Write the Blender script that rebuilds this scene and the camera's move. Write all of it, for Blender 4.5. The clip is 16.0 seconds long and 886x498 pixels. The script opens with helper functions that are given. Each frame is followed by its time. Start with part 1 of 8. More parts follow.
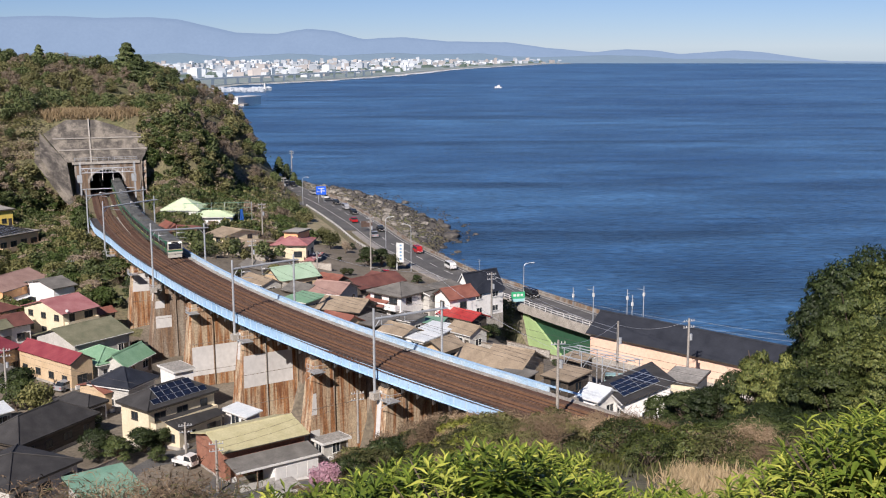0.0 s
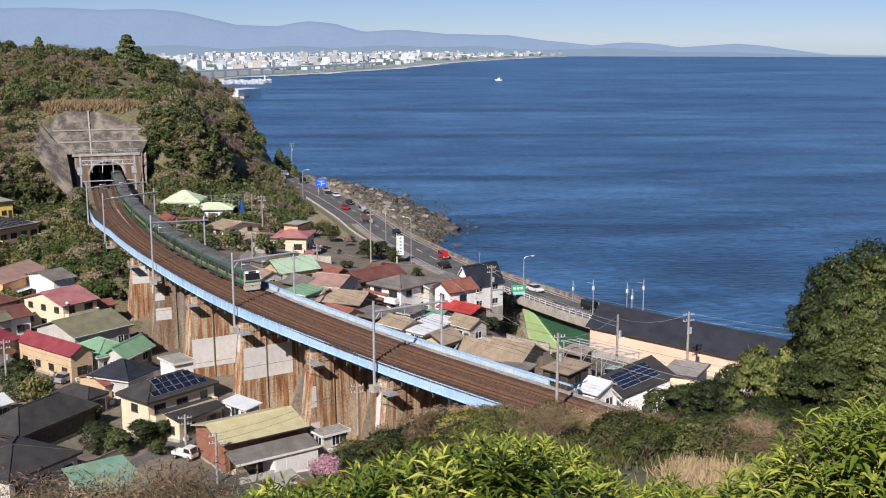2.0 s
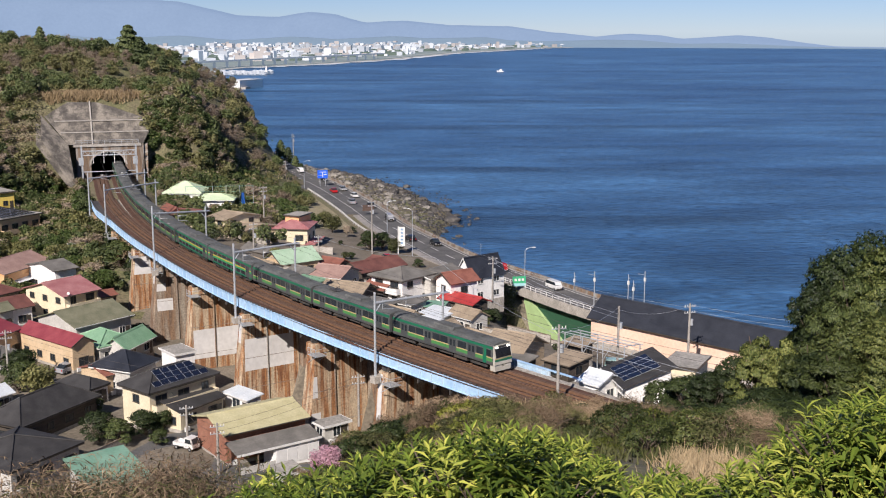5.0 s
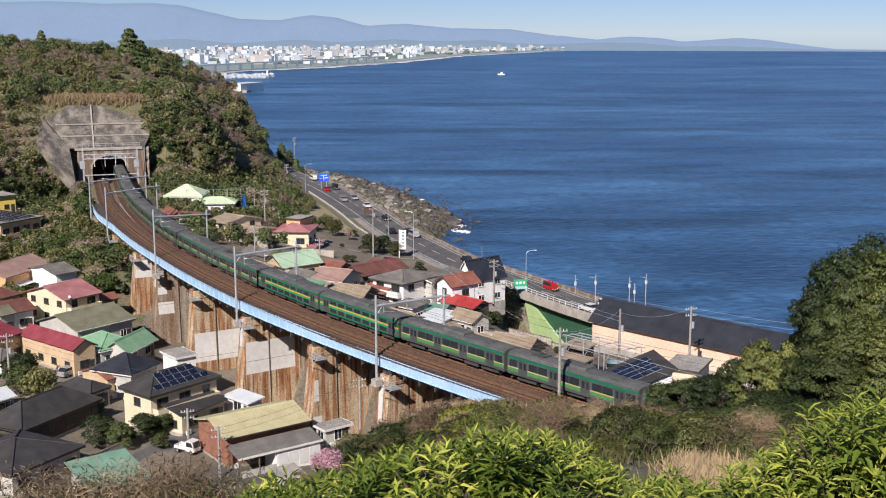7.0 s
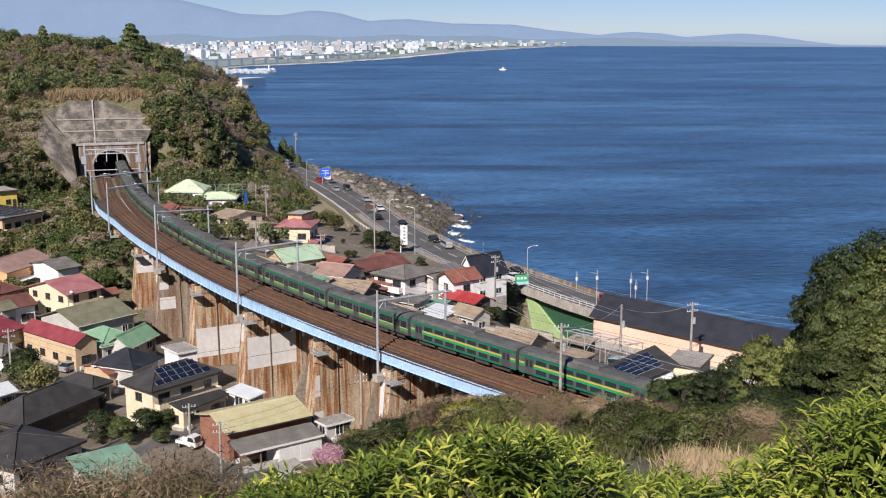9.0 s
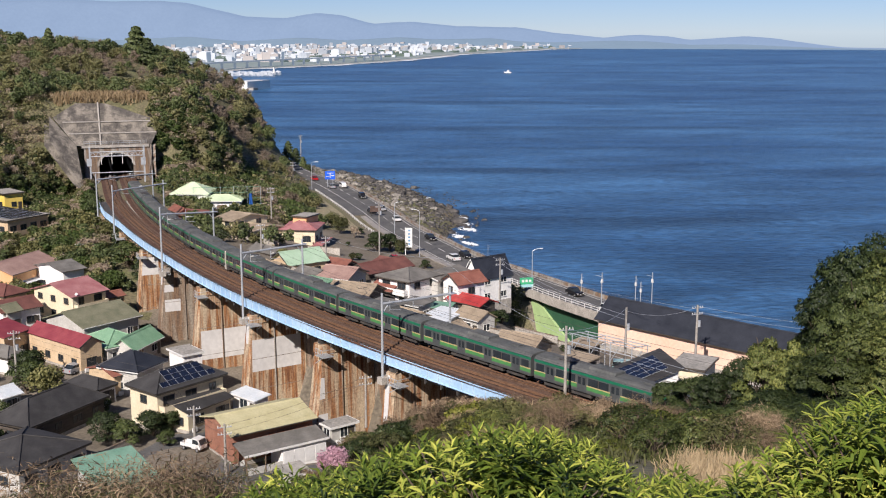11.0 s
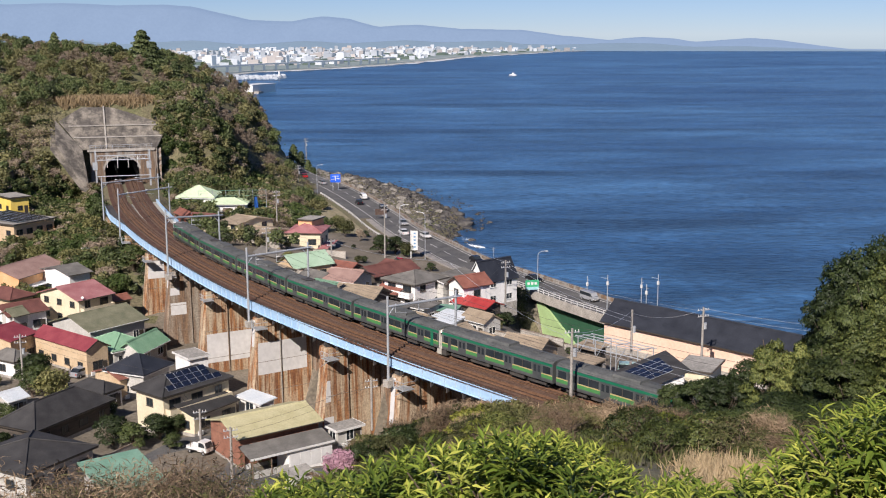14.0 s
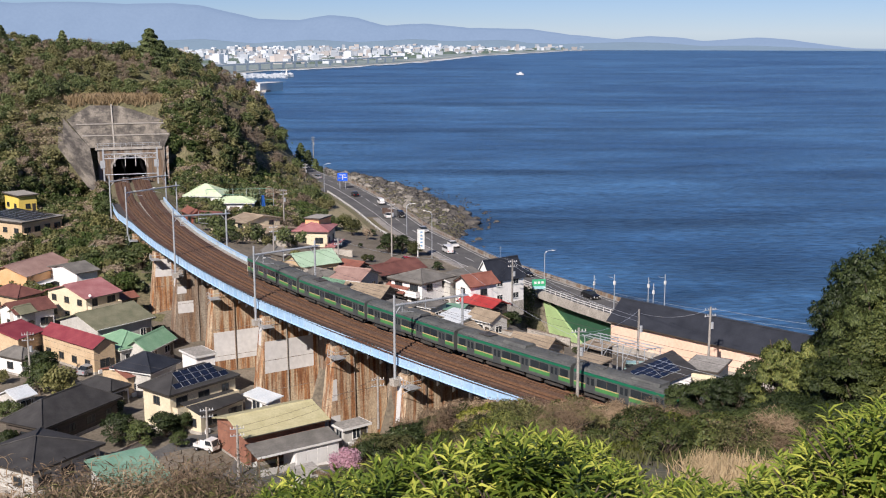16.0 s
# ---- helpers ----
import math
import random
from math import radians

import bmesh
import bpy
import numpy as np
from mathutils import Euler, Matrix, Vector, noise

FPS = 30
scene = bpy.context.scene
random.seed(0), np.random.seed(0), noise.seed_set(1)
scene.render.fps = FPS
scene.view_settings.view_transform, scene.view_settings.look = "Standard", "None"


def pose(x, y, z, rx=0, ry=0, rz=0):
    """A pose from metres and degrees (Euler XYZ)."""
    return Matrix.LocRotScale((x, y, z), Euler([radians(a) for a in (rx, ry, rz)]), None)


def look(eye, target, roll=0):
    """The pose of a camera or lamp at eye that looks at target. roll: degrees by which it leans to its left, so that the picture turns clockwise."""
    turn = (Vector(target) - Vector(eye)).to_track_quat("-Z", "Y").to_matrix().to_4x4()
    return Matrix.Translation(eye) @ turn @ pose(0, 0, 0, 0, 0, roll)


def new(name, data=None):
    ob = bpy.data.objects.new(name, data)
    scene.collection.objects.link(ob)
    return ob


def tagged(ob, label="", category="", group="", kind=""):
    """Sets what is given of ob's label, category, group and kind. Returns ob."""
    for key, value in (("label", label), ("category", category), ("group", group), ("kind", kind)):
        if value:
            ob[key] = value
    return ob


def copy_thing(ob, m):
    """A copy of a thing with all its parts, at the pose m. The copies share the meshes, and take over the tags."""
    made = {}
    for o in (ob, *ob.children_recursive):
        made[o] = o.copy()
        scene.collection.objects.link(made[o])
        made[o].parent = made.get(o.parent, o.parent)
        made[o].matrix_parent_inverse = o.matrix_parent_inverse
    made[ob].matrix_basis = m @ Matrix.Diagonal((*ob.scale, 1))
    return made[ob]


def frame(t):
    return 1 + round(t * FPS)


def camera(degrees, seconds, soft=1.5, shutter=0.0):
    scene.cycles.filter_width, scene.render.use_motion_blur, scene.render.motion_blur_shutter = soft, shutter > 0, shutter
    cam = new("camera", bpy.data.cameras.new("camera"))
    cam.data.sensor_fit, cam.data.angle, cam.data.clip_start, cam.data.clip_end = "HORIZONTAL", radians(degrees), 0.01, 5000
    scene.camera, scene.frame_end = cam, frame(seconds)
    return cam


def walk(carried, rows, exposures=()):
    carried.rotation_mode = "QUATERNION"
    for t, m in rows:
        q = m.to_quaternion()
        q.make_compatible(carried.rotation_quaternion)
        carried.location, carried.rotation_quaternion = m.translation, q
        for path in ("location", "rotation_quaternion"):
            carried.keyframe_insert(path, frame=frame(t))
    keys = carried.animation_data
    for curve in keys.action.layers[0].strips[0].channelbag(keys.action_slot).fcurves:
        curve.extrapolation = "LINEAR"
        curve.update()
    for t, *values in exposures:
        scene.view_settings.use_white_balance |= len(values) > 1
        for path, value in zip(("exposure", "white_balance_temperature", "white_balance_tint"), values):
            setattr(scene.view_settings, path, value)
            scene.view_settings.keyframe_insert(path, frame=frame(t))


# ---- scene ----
cam = camera(42.810, 16.0, soft=1.1)
EYE = (0.0, 0.0, 62.5)
# seconds, turn to the left, tilt down, roll (degrees)
TURNS = [
    (0.0, -0.124, 10.122, -0.168),
    (0.5, -0.124, 10.163, -0.122),
    (1.0, -0.122, 10.252, -0.112),
    (1.5, -0.129, 10.339, -0.059),
    (2.0, -0.123, 10.481, -0.035),
    (2.5, -0.101, 10.645, -0.087),
    (3.0, -0.054, 10.775, -0.094),
    (3.5, -0.014, 10.930, -0.043),
    (4.0, -0.046, 11.005, 0.086),
    (6.5, -0.041, 10.768, 0.004),
    (7.0, 0.000, 10.768, -0.000),
    (7.5, 0.000, 10.851, 0.019),
    (8.0, 0.001, 10.983, 0.009),
    (8.5, 0.041, 11.042, 0.073),
    (9.0, 0.072, 11.001, 0.035),
    (11.5, 0.384, 10.847, 0.016),
    (12.0, 0.454, 10.826, -0.057),
    (12.5, 0.503, 10.804, -0.135),
    (13.0, 0.552, 10.771, -0.146),
    (13.5, 0.584, 10.750, -0.197),
    (14.0, 0.601, 10.729, -0.146),
    (14.5, 0.692, 10.712, -0.106),
    (15.0, 0.808, 10.759, -0.050),
    (15.5, 0.882, 10.802, -0.040),
    (16.0, 0.953, 10.781, -0.066),
]
walk(cam, [(t, Matrix.Translation(EYE) @ pose(0, 0, 0, 0, 0, yaw) @ pose(0, 0, 0, 90 - tilt) @ pose(0, 0, 0, 0, 0, roll)) for t, yaw, tilt, roll in TURNS])

# ---- light ----
SUN_ELEVATION, SUN_AZIMUTH = 37.0, 201.0  # degrees; azimuth of the sun clockwise from +y
world = bpy.data.worlds.new("sky")
scene.world = world
world.use_nodes = True
sky = world.node_tree.nodes.new("ShaderNodeTexSky")
sky.sky_type, sky.sun_disc = "NISHITA", False
sky.sun_elevation, sky.sun_rotation = radians(SUN_ELEVATION), radians(SUN_AZIMUTH)
sky.altitude, sky.air_density, sky.dust_density, sky.ozone_density = 60, 0.7, 0.0, 6.0
background = world.node_tree.nodes["Background"]
background.inputs["Strength"].default_value = 0.052
tint = world.node_tree.nodes.new("ShaderNodeMix")
tint.data_type, tint.blend_type = "RGBA", "MULTIPLY"
tint.inputs["Factor"].default_value = 1.0
tint.inputs["B"].default_value = (0.95, 0.945, 1.13, 1)
world.node_tree.links.new(sky.outputs[0], tint.inputs["A"])
world.node_tree.links.new(tint.outputs["Result"], background.inputs["Color"])
sun = new("sun", bpy.data.lights.new("sun", "SUN"))
sun.data.energy, sun.data.angle, sun.data.color = 5.0, radians(0.55), (1.0, 0.90, 0.83)
sun_way = Vector((math.sin(radians(SUN_AZIMUTH)) * math.cos(radians(SUN_ELEVATION)), math.cos(radians(SUN_AZIMUTH)) * math.cos(radians(SUN_ELEVATION)), math.sin(radians(SUN_ELEVATION))))
sun.matrix_world = look(sun_way * 500, (0, 0, 0))
scene.view_settings.exposure = 0.46

# ---- materials ----
def surface(name, a, b, scale=1.0, rough=0.8, bump=0.3, metal=0.0, fine=9.0, random_amount=0.0, stretch=(1, 1, 1), dark=0.35, relief=0.03, gloss=0.5, islands=False):
    """Two colours mixed by a broad noise, darkened by a fine one, with a bump; random_amount shifts the value from object to object."""
    m = bpy.data.materials.new(name)
    m.use_nodes = True
    t = m.node_tree
    n, link = t.nodes, t.links.new
    shader = n["Principled BSDF"]
    shader.inputs["Roughness"].default_value, shader.inputs["Metallic"].default_value = rough, metal
    shader.inputs["Specular IOR Level"].default_value = gloss
    place, mapping = n.new("ShaderNodeTexCoord"), n.new("ShaderNodeMapping")
    mapping.inputs["Scale"].default_value = stretch
    link(place.outputs["Object"], mapping.inputs[0])
    broad, small = n.new("ShaderNodeTexNoise"), n.new("ShaderNodeTexNoise")
    broad.inputs["Scale"].default_value, broad.inputs["Detail"].default_value = scale, 6
    small.inputs["Scale"].default_value, small.inputs["Detail"].default_value = scale * fine, 4
    for tex in (broad, small):
        link(mapping.outputs[0], tex.inputs["Vector"])
    ramp = n.new("ShaderNodeValToRGB")
    ramp.color_ramp.elements[0].position, ramp.color_ramp.elements[1].position = 0.34, 0.66
    ramp.color_ramp.elements[0].color, ramp.color_ramp.elements[1].color = (*a, 1), (*b, 1)
    link(broad.outputs["Fac"], ramp.inputs[0])
    value = n.new("ShaderNodeMapRange")
    value.inputs["From Min"].default_value, value.inputs["From Max"].default_value = 0.3, 0.7
    value.inputs["To Min"].default_value, value.inputs["To Max"].default_value = 1 - dark, 1 + dark * 0.6
    link(small.outputs["Fac"], value.inputs[0])
    hue = n.new("ShaderNodeHueSaturation")
    link(ramp.outputs[0], hue.inputs["Color"])
    if random_amount:
        info, spread, times = n.new("ShaderNodeObjectInfo"), n.new("ShaderNodeMapRange"), n.new("ShaderNodeMath")
        spread.inputs["To Min"].default_value, spread.inputs["To Max"].default_value = 1 - random_amount, 1 + random_amount
        times.operation = "MULTIPLY"
        link(n.new("ShaderNodeNewGeometry").outputs["Random Per Island"] if islands else info.outputs["Random"], spread.inputs[0])
        link(spread.outputs[0], times.inputs[0])
        link(value.outputs[0], times.inputs[1])
        link(times.outputs[0], hue.inputs["Value"])
    else:
        link(value.outputs[0], hue.inputs["Value"])
    link(hue.outputs[0], shader.inputs["Base Color"])
    if bump:
        b_node = n.new("ShaderNodeBump")
        b_node.inputs["Strength"].default_value, b_node.inputs["Distance"].default_value = bump, relief
        link(small.outputs["Fac"], b_node.inputs["Height"])
        link(b_node.outputs[0], shader.inputs["Normal"])
    return m


def foliage(name, a, b, c, rough=0.55, spread=0.35, translucent=0.3):
    """Leaves: the colour differs from leaf to leaf and from plant to plant."""
    m = bpy.data.materials.new(name)
    m.use_nodes = True
    t = m.node_tree
    n, link = t.nodes, t.links.new
    shader = n["Principled BSDF"]
    shader.inputs["Roughness"].default_value = rough
    shader.inputs["Specular IOR Level"].default_value = 0.3
    geo, info, ramp, hue, mix = n.new("ShaderNodeNewGeometry"), n.new("ShaderNodeObjectInfo"), n.new("ShaderNodeValToRGB"), n.new("ShaderNodeHueSaturation"), n.new("ShaderNodeMath")
    ramp.color_ramp.elements[0].color, ramp.color_ramp.elements[1].color = (*a, 1), (*c, 1)
    middle = ramp.color_ramp.elements.new(0.5)
    middle.color = (*b, 1)
    mix.operation = "MULTIPLY_ADD"
    mix.inputs[1].default_value = 0.55
    half = n.new("ShaderNodeMath")
    half.operation = "MULTIPLY"
    half.inputs[1].default_value = 0.45
    link(info.outputs["Random"], half.inputs[0])
    link(geo.outputs["Random Per Island"], mix.inputs[0])
    link(half.outputs[0], mix.inputs[2])
    link(mix.outputs[0], ramp.inputs[0])
    bright = n.new("ShaderNodeMapRange")
    bright.inputs["To Min"].default_value, bright.inputs["To Max"].default_value = 1 - spread, 1 + spread
    link(info.outputs["Random"], bright.inputs[0])
    link(bright.outputs[0], hue.inputs["Value"])
    link(ramp.outputs[0], hue.inputs["Color"])
    link(hue.outputs[0], shader.inputs["Base Color"])
    thin, add = n.new("ShaderNodeBsdfTranslucent"), n.new("ShaderNodeMixShader")
    link(hue.outputs[0], thin.inputs["Color"])
    add.inputs[0].default_value = translucent
    link(shader.outputs[0], add.inputs[1])
    link(thin.outputs[0], add.inputs[2])
    link(add.outputs[0], n["Material Output"].inputs[0])
    return m


def streaked(name, pale, rust, deep, amount=0.5, across=0.5, down=0.05):
    """Concrete with rust running down it in streaks."""
    m = surface(name, pale, pale, 0.4, 0.9, 0.4)
    t = m.node_tree
    n, link = t.nodes, t.links.new
    shader = n["Principled BSDF"]
    hue = shader.inputs["Base Color"].links[0].from_node
    old = hue.inputs["Color"].links[0].from_socket
    place, mapping, tex, ramp, mix = n.new("ShaderNodeNewGeometry"), n.new("ShaderNodeMapping"), n.new("ShaderNodeTexNoise"), n.new("ShaderNodeValToRGB"), n.new("ShaderNodeMix")
    mapping.inputs["Scale"].default_value = (across, across, down)
    link(place.outputs["Position"], mapping.inputs[0])
    tex.inputs["Scale"].default_value, tex.inputs["Detail"].default_value, tex.inputs["Roughness"].default_value = 1.6, 8, 0.65
    link(mapping.outputs[0], tex.inputs["Vector"])
    ramp.color_ramp.elements[0].position, ramp.color_ramp.elements[1].position = 0.5 - amount * 0.3, 0.5 + 0.06
    ramp.color_ramp.elements[0].color, ramp.color_ramp.elements[1].color = (0, 0, 0, 1), (1, 1, 1, 1)
    link(tex.outputs["Fac"], ramp.inputs[0])
    mix.data_type = "RGBA"
    second = n.new("ShaderNodeTexNoise")
    second.inputs["Scale"].default_value, second.inputs["Detail"].default_value = 5.0, 6
    link(mapping.outputs[0], second.inputs["Vector"])
    tone = n.new("ShaderNodeValToRGB")
    tone.color_ramp.elements[0].position, tone.color_ramp.elements[1].position = 0.38, 0.62
    tone.color_ramp.elements[0].color, tone.color_ramp.elements[1].color = (*deep, 1), (*rust, 1)
    link(second.outputs["Fac"], tone.inputs[0])
    link(ramp.outputs[0], mix.inputs["Factor"])
    link(old, mix.inputs["A"])
    link(tone.outputs[0], mix.inputs["B"])
    link(mix.outputs["Result"], hue.inputs["Color"])
    return m


def ribbed(m, scale, direction="X", strength=0.6, distance=0.04):
    """Adds regular ribs (tile courses, sheet seams, ballast ties) to a material's bump."""
    t = m.node_tree
    n, link = t.nodes, t.links.new
    shader = n["Principled BSDF"]
    wave, place, bump = n.new("ShaderNodeTexWave"), n.new("ShaderNodeTexCoord"), n.new("ShaderNodeBump")
    wave.bands_direction = direction
    wave.inputs["Scale"].default_value = scale
    bump.inputs["Strength"].default_value, bump.inputs["Distance"].default_value = strength, distance
    link(place.outputs["Object"], wave.inputs["Vector"])
    link(wave.outputs["Fac"], bump.inputs["Height"])
    if shader.inputs["Normal"].links:
        link(shader.inputs["Normal"].links[0].from_socket, bump.inputs["Normal"])
    link(bump.outputs[0], shader.inputs["Normal"])
    return m


def glass(name, tint=(0.02, 0.025, 0.03), rough=0.08):
    return surface(name, tint, tuple(v * 1.6 for v in tint), 0.6, rough, 0.0, dark=0.2)


def plain(name, colour, rough=0.5, metal=0.0, dark=0.12):
    return surface(name, colour, tuple(v * 0.86 for v in colour), 0.7, rough, 0.08, metal, dark=dark)


CONCRETE = surface("concrete", (0.30, 0.28, 0.25), (0.42, 0.39, 0.35), 0.5, 0.9, 0.5)
OLD_CONCRETE = streaked("weathered concrete", (0.30, 0.28, 0.25), (0.20, 0.13, 0.08), (0.12, 0.09, 0.07), 0.3, 0.4, 0.04)
RUST_WALL = streaked("rust-streaked concrete", (0.46, 0.37, 0.26), (0.34, 0.16, 0.065), (0.17, 0.070, 0.032), 0.22, 0.75, 0.04)
STAINED_WALL = streaked("stained grey concrete", (0.30, 0.26, 0.21), (0.24, 0.15, 0.09), (0.13, 0.085, 0.06), 0.4, 0.5, 0.04)
EARTH_WALL = streaked("tan weathered concrete", (0.42, 0.33, 0.22), (0.34, 0.22, 0.12), (0.22, 0.13, 0.07), 0.35, 0.4, 0.06)
WHITE_PATCH = surface("repair mortar", (0.62, 0.61, 0.60), (0.52, 0.51, 0.50), 0.15, 0.9, 0.1, dark=0.1)
SHOTCRETE = streaked("sprayed concrete", (0.235, 0.21, 0.175), (0.105, 0.095, 0.083), (0.065, 0.058, 0.052), 0.3, 0.2, 0.1)
BLUE_STEEL = surface("pale blue painted steel", (0.30, 0.48, 0.70), (0.40, 0.57, 0.76), 0.25, 0.5, 0.05, dark=0.1)
BLUE_WORN = surface("worn pale blue steel", (0.38, 0.55, 0.72), (0.55, 0.64, 0.70), 0.6, 0.55, 0.1, dark=0.25)
DARK_STEEL = surface("dark steel", (0.05, 0.05, 0.05), (0.09, 0.08, 0.075), 0.8, 0.6, 0.2)
GALVANISED = surface("galvanised steel", (0.42, 0.45, 0.48), (0.52, 0.55, 0.58), 0.8, 0.45, 0.1, 0.4, dark=0.15)
POLE_GREY = surface("concrete pole", (0.26, 0.24, 0.22), (0.36, 0.34, 0.31), 0.8, 0.85, 0.2)
BALLAST = surface("rusty ballast", (0.060, 0.027, 0.017), (0.115, 0.056, 0.035), 0.9, 0.95, 1.0, fine=14, dark=0.5, relief=0.08)
RAIL = surface("rusty rail", (0.16, 0.085, 0.05), (0.24, 0.135, 0.08), 2.0, 0.55, 0.1, 0.2)
SLEEPER = surface("sleeper", (0.085, 0.048, 0.032), (0.13, 0.08, 0.057), 1.0, 0.9, 0.3)
ASPHALT = surface("asphalt", (0.075, 0.075, 0.078), (0.12, 0.118, 0.115), 0.25, 0.9, 0.5, fine=30)
ROAD_WHITE = surface("road paint", (0.62, 0.62, 0.60), (0.5, 0.5, 0.48), 1.0, 0.8, 0.1)
PAVING = surface("paving", (0.22, 0.21, 0.20), (0.32, 0.30, 0.28), 0.4, 0.9, 0.3)
GROUND = surface("soil and weeds", (0.16, 0.13, 0.085), (0.12, 0.125, 0.055), 0.08, 0.95, 0.8, fine=25, dark=0.5, relief=0.2)
YARD = surface("yard ground", (0.12, 0.102, 0.076), (0.20, 0.172, 0.135), 0.12, 0.95, 0.4, fine=18)
ROCK = surface("shore rock", (0.030, 0.028, 0.027), (0.085, 0.078, 0.070), 0.35, 0.7, 0.8, random_amount=0.5, relief=0.2, islands=True)
PALE_ROCK = surface("dry shore stone", (0.11, 0.103, 0.092), (0.215, 0.20, 0.178), 0.4, 0.9, 0.8, random_amount=0.55, relief=0.2, islands=True)
FOAM = surface("sea foam", (0.85, 0.87, 0.88), (0.7, 0.75, 0.78), 0.8, 0.7, 0.6)
WOOD = surface("old timber", (0.16, 0.11, 0.075), (0.26, 0.19, 0.13), 1.0, 0.85, 0.4, stretch=(1, 1, 6))
GLASS = glass("window glass")
FRAME_WHITE = plain("white frame", (0.72, 0.72, 0.70), 0.45)
FRAME_DARK = plain("bronze frame", (0.07, 0.06, 0.05), 0.4)
LEAF_DARK = foliage("evergreen leaves", (0.028, 0.046, 0.014), (0.062, 0.095, 0.026), (0.12, 0.15, 0.045))
LEAF_OLIVE = foliage("olive leaves", (0.105, 0.108, 0.046), (0.195, 0.190, 0.082), (0.30, 0.28, 0.135), spread=0.3, translucent=0.2)
LEAF_BROWN = foliage("bare twigs", (0.165, 0.127, 0.094), (0.297, 0.237, 0.176), (0.440, 0.369, 0.281))
LEAF_BRIGHT = foliage("broad glossy leaves", (0.032, 0.066, 0.011), (0.135, 0.190, 0.028), (0.46, 0.46, 0.095), 0.38, 0.25, 0.22)
LEAF_WOOD = foliage("headland evergreen", (0.036, 0.052, 0.022), (0.072, 0.096, 0.036), (0.135, 0.155, 0.062), spread=0.3, translucent=0.18)
LEAF_SCRUB = foliage("scrub leaves", (0.052, 0.060, 0.024), (0.115, 0.122, 0.045), (0.22, 0.205, 0.085))
LEAF_SPUR = foliage("spur evergreen", (0.024, 0.038, 0.011), (0.075, 0.098, 0.026), (0.24, 0.245, 0.072), spread=0.25, translucent=0.12)
LEAF_EVER = foliage("dark spur evergreen", (0.014, 0.026, 0.009), (0.036, 0.054, 0.016), (0.095, 0.115, 0.036), spread=0.25, translucent=0.1)
LEAF_CITRUS = foliage("yellow green leaves", (0.05, 0.07, 0.014), (0.13, 0.15, 0.028), (0.30, 0.29, 0.06), 0.5, 0.2)
DRY_GRASS = foliage("dry grass", (0.36, 0.26, 0.14), (0.52, 0.40, 0.24), (0.66, 0.53, 0.34), 0.8)
BLOSSOM = foliage("pink blossom", (0.42, 0.22, 0.29), (0.56, 0.34, 0.41), (0.68, 0.48, 0.54), 0.6)
LEAF_BRAMBLE = foliage("dry bramble", (0.11, 0.075, 0.050), (0.23, 0.165, 0.105), (0.38, 0.29, 0.19), 0.8, 0.3, 0.12)
BARK = surface("bark", (0.07, 0.05, 0.035), (0.13, 0.10, 0.075), 1.5, 0.9, 0.6)


